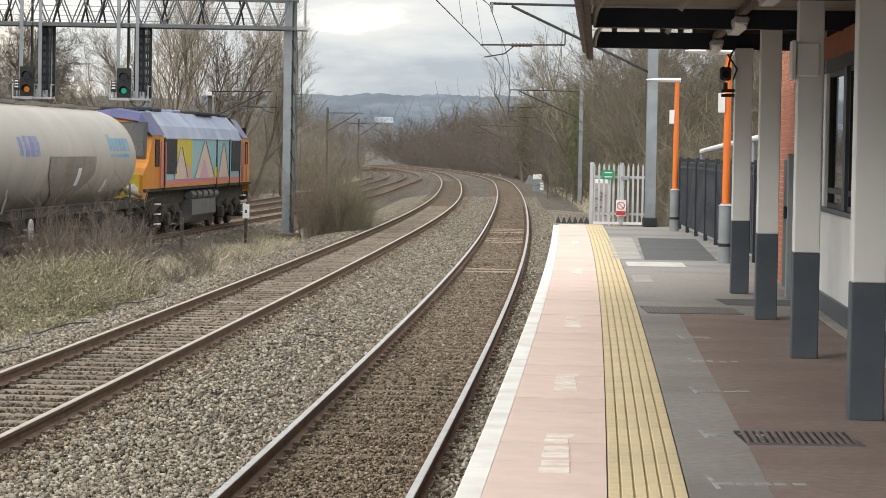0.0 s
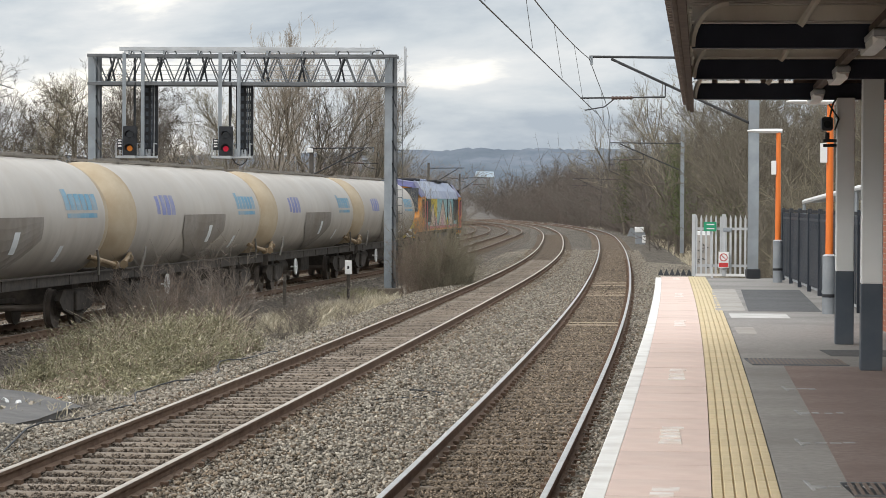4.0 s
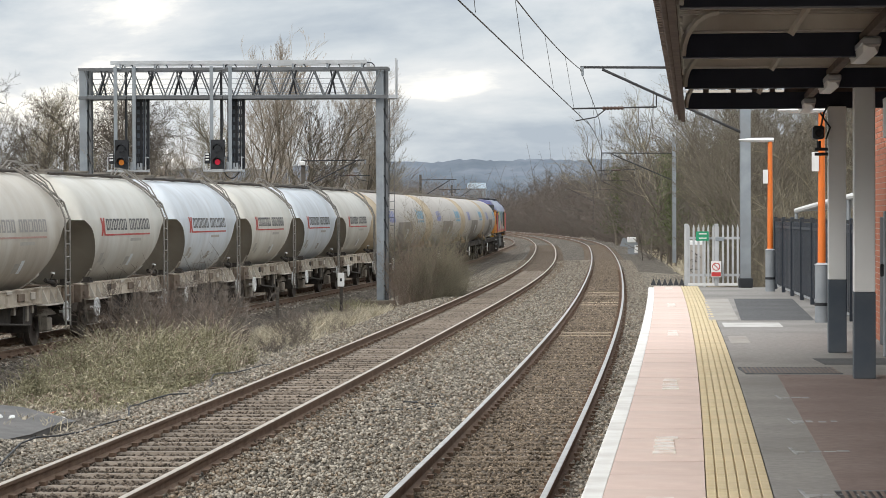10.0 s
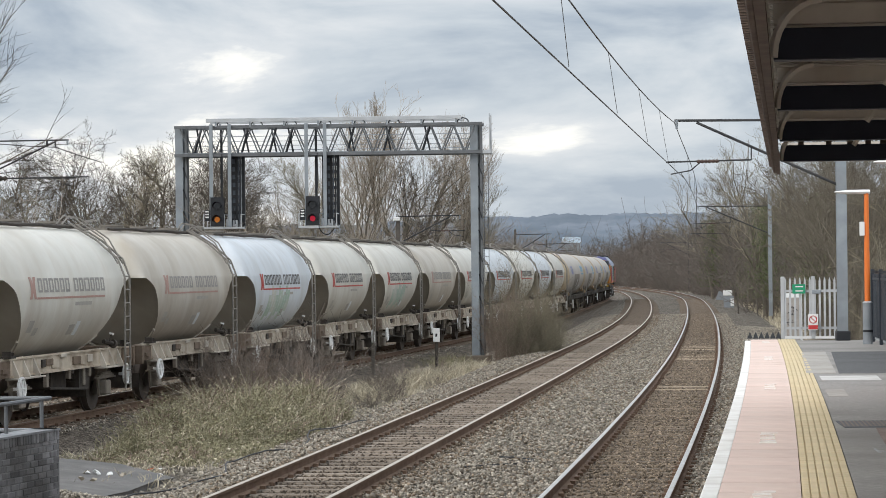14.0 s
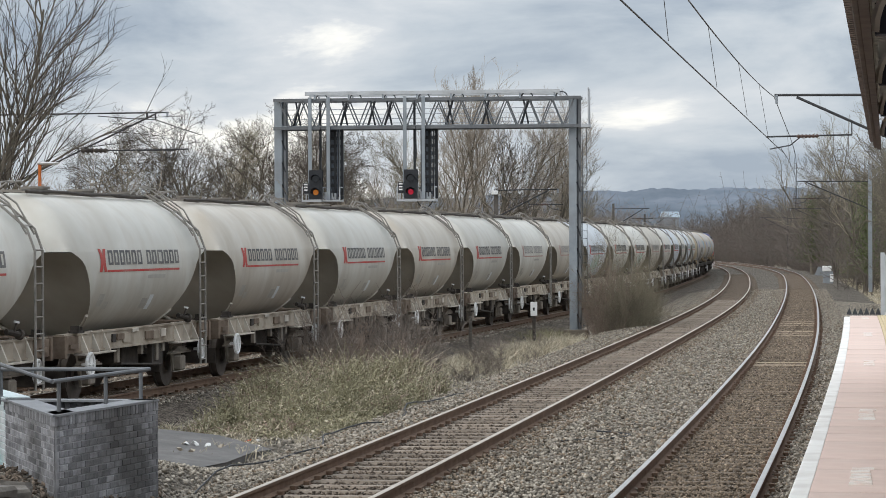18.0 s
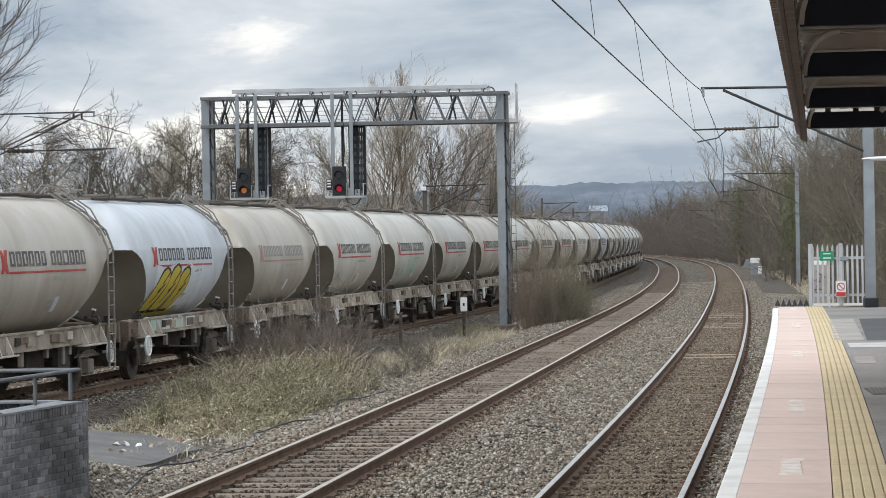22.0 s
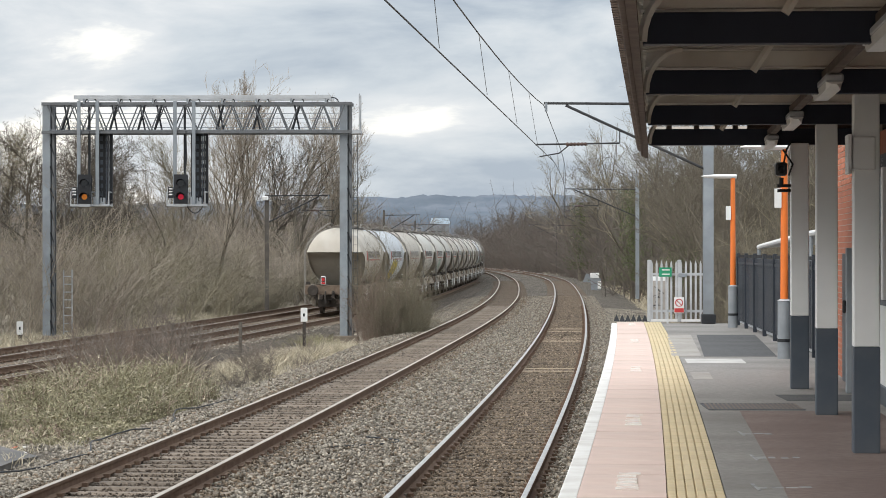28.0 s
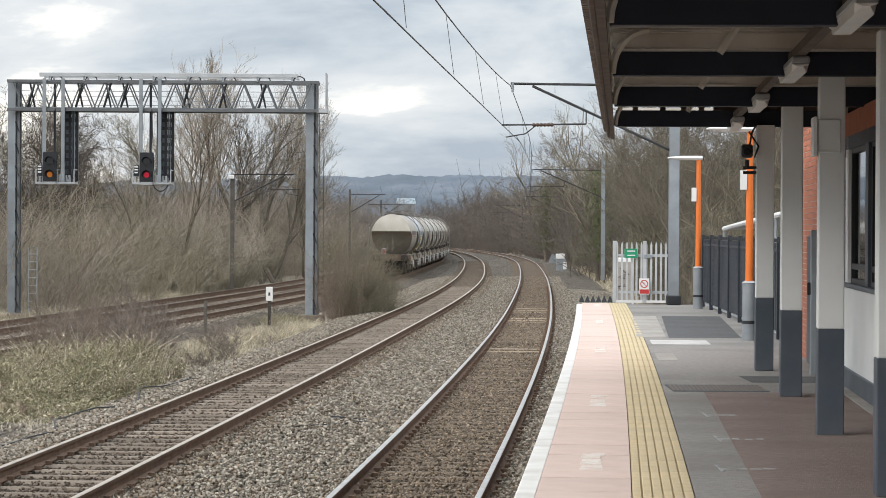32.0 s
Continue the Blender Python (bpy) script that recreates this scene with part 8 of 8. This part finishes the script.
def join_far(name, label, k):
    """All far thickets of one kind as one object."""
    ms = [np.array(m, np.float32) for kk, m in FAR_SCRUB if kk == k]
    if not ms:
        return
    pts, loops, base = [], [], 0
    for src in FAR_BUSHES[k]:
        n = len(src.vertices)
        co = np.empty(n * 3, np.float32)
        src.vertices.foreach_get("co", co)
        co = np.c_[co.reshape(-1, 3), np.ones(n, np.float32)]
        li = np.empty(len(src.loops), np.int32)
        src.loops.foreach_get("vertex_index", li)
        for m in ms:
            pts.append((co @ m.T)[:, :3])
            loops.append(li + base)
            base += n
    pts, loops = np.concatenate(pts), np.concatenate(loops)
    me = bpy.data.meshes.new(name)
    me.vertices.add(len(pts))
    me.vertices.foreach_set("co", pts.ravel())
    me.loops.add(len(loops))
    me.loops.foreach_set("vertex_index", loops)
    me.polygons.add(len(loops) // 4)
    me.polygons.foreach_set("loop_start", np.arange(0, len(loops), 4, dtype=np.int32))
    me.materials.append(FAR_BUSHES[k][0].materials[0])
    me.update(calc_edges=True)
    tagged(new(name, me), label, "woodland", kind="stuff")


def plant_bush(k, x, y, s, label, z=None, wide=1.0):
    b = thing("bush", label, "bush", "scrub along the line", m=pose(x, y, ground_z(x, y) if z is None else z, 0, 0, random.uniform(0, 360)) @ Matrix.Diagonal((s * wide, s * wide, s * random.uniform(0.85, 1.15), 1)))
    tagged(part("clump", BUSHES[k][0], None, b, "bare upright growth"), kind="stuff")
    tagged(part("spray", BUSHES[k][1], None, b, "fine leafless spray"), kind="stuff")


TREES = [tree_data(21, 9.5, 4, (0, 10, 6, 5, 3), TWIG), tree_data(22, 8.5, 4, (0, 11, 6, 5, 3), TWIG_RED, 0.06), tree_data(23, 10.5, 4, (0, 11, 6, 5, 3), TWIG_OLIVE, -0.05), tree_data(24, 7.5, 4, (0, 12, 7, 5, 3), TWIG)]
IVIED = tree_data(31, 9.0, 3, (0, 12, 7, 6), TWIG_OLIVE, 0.0, 4200)
DENSE = tree_data(25, 8.6, 4, (0, 14, 8, 6, 4), TWIG_DARK, 0.0, 0, (0.5, 1.1, 0.1))
SWEPT = tree_data(26, 12.0, 3, (0, 17, 8, 4), TWIG_DARK, 0.02, 0, (0.28, 0.6, 0.08), 3, 0.75)
SPREAD = tree_data(29, 11.0, 4, (0, 12, 7, 5, 4), TWIG_DARK, -0.2, 0, (0.4, 0.95, 0.05), 2, 0.75)
SLENDER = tree_data(27, 11.0, 4, (0, 11, 6, 4, 3), TWIG, 0.0, 0, (0.3, 0.65, 0.2))
LEANING = tree_data(28, 11.0, 4, (0, 10, 6, 4, 3), TWIG, -0.6, 0, (0.3, 0.7, 0.25), 1, 0.95)
FAN = tree_data(33, 11.0, 4, (0, 13, 8, 6, 4), TWIG, 0.03, 0, (0.22, 0.55, 0.22), 2, 0.8)
BROAD = tree_data(34, 9.0, 4, (0, 14, 8, 6, 4), TWIG_OLIVE, -0.05, 0, (0.35, 0.8, 0.2), 2, 0.75)
BANK = [tree_data(41, 8.5, 4, (0, 13, 8, 6, 4), TWIG_BANK, 0.0, 0, (0.4, 0.95, 0.12), 2, 0.75), tree_data(42, 7.5, 4, (0, 14, 8, 6, 4), TWIG_BANK, 0.05, 0, (0.45, 1.0, 0.1), 1, 0.9)]
rnd = random.Random(77)
# woodland behind the goods lines
for i in range(120):
    y = rnd.uniform(70, 240)
    off = rnd.uniform(4.0, 26) if i % 3 else rnd.uniform(3.6, 9)
    x = x_of(LINE_D, y) - off
    if x > -16.5 and y < 80:
        continue
    plant_bush(rnd.choice((0, 2, 2, 0, 3, 3)), x, y, rnd.uniform(0.75, 1.2), rnd.choice(("dense leafless thicket of brown scrub", "leafless thicket of reddish stems", "tangled olive-brown winter scrub")))
for i in range(22):
    y = rnd.uniform(150, 205)
    x = x_of(LINE_D, y) - rnd.uniform(6, 24)
    plant_tree(TREES[rnd.randrange(4)], "young bare tree among the scrub", x, y, rnd.uniform(0.55, 0.78), "woodland trees")
for i in range(20):
    y = rnd.uniform(92, 240)
    x = x_of(LINE_D, y) - rnd.uniform(7, 34)
    plant_tree(TREES[rnd.randrange(4)], "bare winter tree with fine grey-brown twigs", x, y, rnd.uniform(0.48, 0.66), "woodland trees")
for x, y, top, data, label in ((-13.3, 150, 12.4, SPREAD, "tall spreading bare tree behind the signal gantry"), (-10.8, 150, 11.6, SLENDER, "tall slender bare tree behind the signal gantry"),
                               (-10.0, 152, 10.2, LEANING, "leaning bare tree beside the overhead line mast"), (-13.6, 130, 8.6, SLENDER, "slender bare tree behind the scrub"),
                               (-22.8, 120, 8.4, DENSE, "dark bare tree with a dense twiggy crown"), (-20.6, 118, 8.1, DENSE, "dark bare tree with a dense twiggy crown"),
                               (-25.4, 125, 9.2, DENSE, "dark bare tree with a dense twiggy crown"), (-17.6, 122, 7.4, DENSE, "dark bare tree with a dense twiggy crown"),
                               (-19.2, 128, 8.2, DENSE, "dark bare tree with a dense twiggy crown"), (-24.2, 116, 7.4, DENSE, "dark bare tree with a dense twiggy crown"), (-27.0, 124, 8.6, DENSE, "dark bare tree with a dense twiggy crown"), (-21.8, 126, 8.8, DENSE, "dark bare tree with a dense twiggy crown"), (-29.0, 118, 7.6, DENSE, "dark bare tree with a dense twiggy crown"), (-15.6, 126, 6.9, SLENDER, "slender bare tree behind the scrub")):
    height = {id(SLENDER): 15.0, id(SPREAD): 17.0, id(LEANING): 11.0, id(DENSE): 10.2}[id(data)]
    plant_tree(data, label, x, y, (top - ground_z(x, y)) / height, "woodland trees", turn=0 if data is LEANING else 37 * round(x))
for x, y, top, data, turn in ((-14.6, 152, 12.6, FAN, 20), (-11.0, 156, 11.8, FAN, 140), (-17.8, 158, 9.6, BROAD, 60), (-21.5, 150, 9.0, FAN, 250), (-8.8, 162, 8.2, BROAD, 10), (-28.5, 150, 10.0, BROAD, 300)):
    tip = max(v.co.z for v in data[1].vertices)
    plant_tree(data, "tall fine-twigged bare tree behind the signal gantry", x, y, (top - ground_z(x, y)) / tip, "woodland trees", turn=turn)
for x, y, s, turn in ((-24.6, 80, 0.95, 0), (-26.4, 79, 1.0, 120)):
    plant_tree(SWEPT, "large bare tree with long upswept branches", x, y, s, "woodland trees", turn=turn)
for i in range(12):
    y = rnd.uniform(124, 150)
    plant_bush(rnd.choice((0, 3, 0)), x_of(LINE_D, y) - rnd.uniform(3.8, 7.5), y, rnd.uniform(0.85, 1.15), "dense leafless thicket of brown scrub")
# embankment by the platform line
for i in range(130):
    y = 63 + 250 * rnd.random() ** 1.25
    off = rnd.uniform(4.6, 20) if i % 2 else rnd.uniform(4.4, 8)
    x = x_of(LINE_A, min(y, 260)) + off + (1.6 if y < 75 else 0.0)
    plant_bush(rnd.choice((5, 6, 2, 6)), x, y, rnd.uniform(0.75, 1.25) if off > 7.5 else rnd.uniform(0.4, 0.7), rnd.choice(("dense leafless thicket of brown scrub", "tangled olive-brown winter scrub")))
for i in range(46):
    y = 72 + 240 * rnd.random() ** 1.15
    x = x_of(LINE_A, min(y, 260)) + rnd.uniform(7.5, 26)
    plant_tree(BANK[i % 2] if i % 4 or y < 150 else IVIED, "bare winter tree on the embankment" if i % 4 or y < 150 else "ivy-clad bare tree on the embankment", x, y, rnd.uniform(0.6, 0.85), "embankment trees")
# the far end of the curve: woodland that rises to the right
for i in range(470):
    y = rnd.uniform(235, 470)
    off = 5.0 + 30 * rnd.random() ** 1.5
    plant_far(rnd.choice((0, 1, 2, 1)), x_of(LINE_A, y) + off, y, rnd.uniform(1.35, 1.9) if off > 8 else rnd.uniform(0.8, 1.4))
for i in range(150):
    x, y = rnd.uniform(-62, 26), rnd.uniform(462, 530)
    plant_far(rnd.choice((0, 1, 2)), x, y, rnd.uniform(1.3, 1.9) if x < -24 else (rnd.uniform(1.0, 1.4) if x < -9 else rnd.uniform(1.5, 2.3)))
for i in range(60):
    y = rnd.uniform(250, 460)
    plant_far(rnd.choice((0, 1, 2)), x_of(LINE_D, y) - 4.5 - 20 * rnd.random() ** 1.4, y, rnd.uniform(0.7, 1.1))
for i in range(16):
    y = rnd.uniform(330, 430)
    plant_tree(TREES[rnd.randrange(4)], "distant bare tree above the curve", x_of(LINE_A, y) + rnd.uniform(7, 45), y, rnd.uniform(0.6, 0.85), "distant trees")
# tall thickets that close the view behind the scrub
for i in range(60):
    y = rnd.uniform(140, 270)
    plant_far(3, x_of(LINE_D, y) - rnd.uniform(8, 40), y, rnd.uniform(1.2, 1.75))
for i in range(44):
    y = rnd.uniform(178, 258)
    plant_far(3, x_of(LINE_D, y) - 4.5 - 11 * rnd.random() ** 1.3, y, rnd.uniform(1.5, 1.95))
for i in range(34):
    x = rnd.uniform(-19.5, -10.5)
    plant_far(3, x, rnd.uniform(335, 362), rnd.uniform(2.2, 2.6) - 0.09 * (x + 15 if x > -15 else 0))
for i in range(120):
    y = rnd.uniform(150, 300)
    off = rnd.uniform(6.0, 30)
    plant_far(rnd.choice((0, 1, 2, 1)), x_of(LINE_A, min(y, 260)) + off, y, rnd.uniform(1.1, 1.7) if y < 150 else rnd.uniform(1.5, 2.2))
for x, y, top in ((7.9, 84, 5.6), (8.7, 92, 6.4), (9.6, 100, 6.8), (8.8, 108, 6.0), (9.6, 116, 7.2), (10.6, 126, 7.6), (11.0, 134, 6.8), (10.4, 146, 7.6), (9.6, 160, 8.0), (11.0, 175, 8.6), (12.6, 190, 9.2), (10.4, 206, 8.4), (12.5, 225, 10.0), (9.5, 240, 8.8), (14.0, 240, 10.4)):
    plant_tree(IVIED if y in (116, 160, 240) else BANK[int(y / 2) % 2], "ivy-clad bare tree on the embankment" if y in (116, 160, 240) else "bare winter tree on the embankment", x, y, (top - ground_z(x, y)) / 9.6, "embankment trees")
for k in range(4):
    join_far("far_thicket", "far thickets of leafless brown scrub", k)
# big bush beside the gantry post, and brambles
for x, y, s, k in ((-3.6, 88.4, 0.66, 1), (-3.4, 89.6, 0.74, 1), (-2.9, 90, 0.74, 3), (-3.1, 91.2, 0.70, 1), (-2.5, 90.6, 0.58, 3), (-2.7, 89.4, 0.62, 3), (-3.2, 88.8, 0.70, 3), (-2.3, 90.0, 0.48, 3), (-3.5, 90.6, 0.72, 2), (-2.8, 88.6, 0.52, 3), (-2.5, 89.4, 0.5, 3), (-2.4, 90.8, 0.55, 2), (-2.15, 89.6, 0.42, 3), (-2.9, 89.0, 0.66, 2), (-3.7, 89.2, 0.6, 1), (-2.6, 91.4, 0.56, 3)):
    plant_bush(k, x, y, s, "rounded leafless bush beside the gantry post", -1.5, 0.6)


def weeds(name, label, material, count, place, blades, h, w, bend):
    m = Mesh()
    r = random.Random(name)
    for i in range(count):
        x, y, k = place(r)
        z = ground_z(x, y) if k is None else k
        hh = h * r.uniform(0.5, 1.2)
        for j in range(blades):
            a = r.uniform(0, 6.28)
            l = bend * r.uniform(0.2, 1.0)
            bx, by = x + r.gauss(0, 0.08), y + r.gauss(0, 0.08)
            t = hh * r.uniform(0.6, 1.1)
            p, q, e = Vector((bx, by, z - 0.03)), Vector((bx + 0.4 * l * math.cos(a), by + 0.4 * l * math.sin(a), z + 0.62 * t)), Vector((bx + l * math.cos(a), by + l * math.sin(a), z + t))
            m.tube(p, q, w, 3, w * 0.8, caps=False)
            m.tube(q, e, w * 0.8, 3, w * 0.2, caps=False)
    tagged(m.made(name, material), label, "weeds", kind="stuff")


def verge(r):
    y = 37 + 50 * r.random() ** 1.2
    u = r.betavariate(2, 2)
    a, b = x_of(LINE_C, y) + 2.3, x_of(LINE_B, y) - 2.9
    return a + (b - a) * u, y, None


def tussock(r):
    x, y = r.choice(((-6.6, 66.0), (-6.2, 64.2), (-5.7, 75.0), (-5.1, 77.0), (-6.3, 72.0), (-4.6, 82.0)))
    return x + r.gauss(0, 0.3), y + r.gauss(0, 0.8), None


def gantry_foot(r):
    return -5.6 + r.gauss(0, 0.5), 86 + r.gauss(0, 2.0), None


def outer(r):
    y = r.uniform(70, 120)
    return x_of(LINE_D, y) - r.uniform(2.4, 5.5), y, None


def bank_foot(r):
    y = 70 + 143 * r.random() ** 1.2
    return x_of(LINE_A, y) + r.uniform(3.7, 5.6), y, None


def tangle(r):
    """The rank growth between the parapet and the gantry."""
    y = 41.6 + 15 * r.random() ** 0.9
    a, b = x_of(LINE_C, y) + 3.6 - 1.1 * smooth(43, 51, y), x_of(LINE_B, y) - 2.85 - 0.5 * smooth(52, 57, y)
    x = a + (b - a) * r.betavariate(1.4, 1.2)
    if noise.noise(Vector((x * 0.75, y * 0.35, 7.0))) < -0.12 and r.random() < 0.8:
        return tangle(r)
    return x, y, None


def tall(x, y):
    a, b = x_of(LINE_C, y) + 2.2, x_of(LINE_B, y) - 2.7
    u = min(max((x - a) / (b - a), 0), 1)
    return (0.28 + 0.72 * smooth(41, 51, y)) * (1 - 0.6 * smooth(52.5, 58, y)) * (0.55 + 1.7 * u * (1 - u)) * (0.85 + 0.95 * noise.noise(Vector((x * 1.3, y * 0.8, 2))))


def rank_growth(name, label, material, count, blades, w, bend, scale, leaves=0):
    m = Mesh()
    r = random.Random(name)
    for i in range(count):
        x, y, _ = tangle(r)
        while noise.noise(Vector((x * 0.8, y * 0.5, len(name)))) < -0.08 and r.random() < 0.75:
            x, y, _ = tangle(r)
        z, h = ground_z(x, y), max(0.12, scale * tall(x, y))
        for j in range(blades):
            a, l = r.uniform(0, 6.28), bend * h * r.uniform(0.2, 1.0)
            bx, by, t = x + r.gauss(0, 0.14), y + r.gauss(0, 0.14), h * r.uniform(0.45, 1.15)
            p = Vector((bx, by, z - 0.03))
            q = p + Vector((0.35 * l * math.cos(a), 0.35 * l * math.sin(a), 0.66 * t))
            e = p + Vector((l * math.cos(a), l * math.sin(a), t * r.uniform(0.7, 1.0)))
            m.tube(p, q, w, 3, w * 0.8, caps=False)
            m.tube(q, e, w * 0.8, 3, w * 0.25, caps=False)
            for k in range(leaves):
                c = q.lerp(e, r.random()) if r.random() < 0.6 else p.lerp(q, r.uniform(0.4, 1))
                u = Vector((r.gauss(0, 1), r.gauss(0, 1), r.gauss(0, 0.6))).normalized() * r.uniform(0.014, 0.034)
                v = u.orthogonal().normalized() * u.length * 0.6
                m.add([c - u, c + v, c + u, c - v], [(0, 1, 2, 3)])
    tagged(m.made(name, material), label, "weeds", kind="stuff")


rank_growth("green_weeds", "dull green leafy weeds between the lines", GREENGRASS, 1300, 9, 0.0055, 0.55, 1.22, 5)
rank_growth("dry_grass", "pale dry grass between the lines", STRAW, 300, 10, 0.006, 0.7, 1.2, 1)
rank_growth("bramble_tangle", "brown bramble tangle between the lines", BRAMBLE, 300, 8, 0.006, 0.9, 1.2, 3)
weeds("verge_grass", "pale dry grass tufts along the verge", STRAW, 620, verge, 10, 0.24, 0.007, 0.3)
weeds("outer_dry_grass", "pale dry grass beyond the goods lines", STRAW, 520, outer, 10, 0.5, 0.010, 0.4)
weeds("bank_grass", "dry grass at the foot of the embankment", STRAW, 420, bank_foot, 9, 0.4, 0.012, 0.4)
bramble = random.Random(61)
for i in range(12):
    y = 55.0 + 8.0 * bramble.random()
    x = -9.0 + 0.2 * i + bramble.uniform(-0.2, 0.2)
    plant_bush(4 if i % 3 else 1, x, y, bramble.uniform(0.36, 0.56), "tangled bramble bush beside the goods line", None, 0.8)
for x, y, s in ((-5.9, 60.5, 0.17), (-5.6, 63.5, 0.2), (-5.9, 66.0, 0.22), (-6.6, 70.5, 0.2), (-5.0, 71.5, 0.16), (-6.3, 74.0, 0.22), (-5.2, 77.0, 0.18)):
    plant_bush(4, x, y, s, "small dead bramble on the gravel verge")
weeds("pale_tussocks", "pale straw tussocks on the gravel verge", STRAW, 210, tussock, 12, 0.42, 0.008, 0.45)
weeds("grey_green_sprigs", "low grey-green sprigs by the gantry foot", GREENGRASS, 70, gantry_foot, 9, 0.38, 0.008, 0.4)


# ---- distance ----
# Blue-grey base colour: the distance haze is painted in.
HILL = mat("hazed_wooded_hill", (0.11, 0.138, 0.175), (0.175, 0.20, 0.235), 0.06, 1.0, bump=0.0, dirt=(0.085, 0.11, 0.14), dscale=0.02, damount=0.8)


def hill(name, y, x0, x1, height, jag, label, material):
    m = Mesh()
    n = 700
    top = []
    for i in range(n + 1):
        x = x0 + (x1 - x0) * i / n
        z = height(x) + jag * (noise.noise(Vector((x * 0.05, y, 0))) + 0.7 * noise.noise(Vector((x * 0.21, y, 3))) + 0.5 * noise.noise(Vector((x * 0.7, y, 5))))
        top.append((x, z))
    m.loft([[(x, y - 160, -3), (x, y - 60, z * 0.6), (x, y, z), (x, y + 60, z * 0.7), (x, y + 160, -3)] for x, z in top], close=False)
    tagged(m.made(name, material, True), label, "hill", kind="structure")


hill("backdrop", 1500, -900, 900, lambda x: 30 + 4 * math.exp(-((x + 20) / 120) ** 2) + 2 * math.sin(x / 150), 1.6, "distant wooded hill, blue-grey haze painted into its colour", HILL)
RISE = mat("wooded_rise_brown", (0.125, 0.112, 0.10), (0.18, 0.165, 0.15), 0.6, 1.0, bump=0.0, dirt=(0.10, 0.085, 0.072), dscale=0.25, damount=0.8)
hill("wooded_rise", 545, -330, 12, lambda x: 9.5 * (1 - smooth(-30, 4, x)) - 1.0, 1.5, "brown leafless woodland on a low rise", RISE)
fac = thing("distant_building", "distant building with a pale blue roof", "building", m=pose(-9.8, 620, 7.4))
part("wall", Mesh().box(-2.2, 2.2, 0, 8, -8, 0.6), POSTGREY, fac, "grey wall")
part("roof", Mesh().loft([[(-2.4, y, 0.6), (2.4, y, 0.6), (2.1, y, 2.0), (-2.1, y, 2.0)] for y in (-0.2, 8.2)]), mat("pale_blue_roof", (0.55, 0.66, 0.76), (0.48, 0.60, 0.72), 0.5, 0.5), fac, "pale blue roof")


# ---- what moves ----
def motions():
    for ob, s, half in TRAIN:
        walk(ob, [(t, on_line(s + d, half)) for t, d in enumerate(GONE)])
    # the signal's colour disc turns from green to red as the locomotive passes
    half_turn = [(0.0, 0), (1.2, 0), (1.267, 60), (1.333, 120), (1.4, 180), (32.0, 180)]
    walk(DISC_2, [(t, pose(0.0, -0.028, 0.24, 0, a, 0)) for t, a in half_turn])


motions()
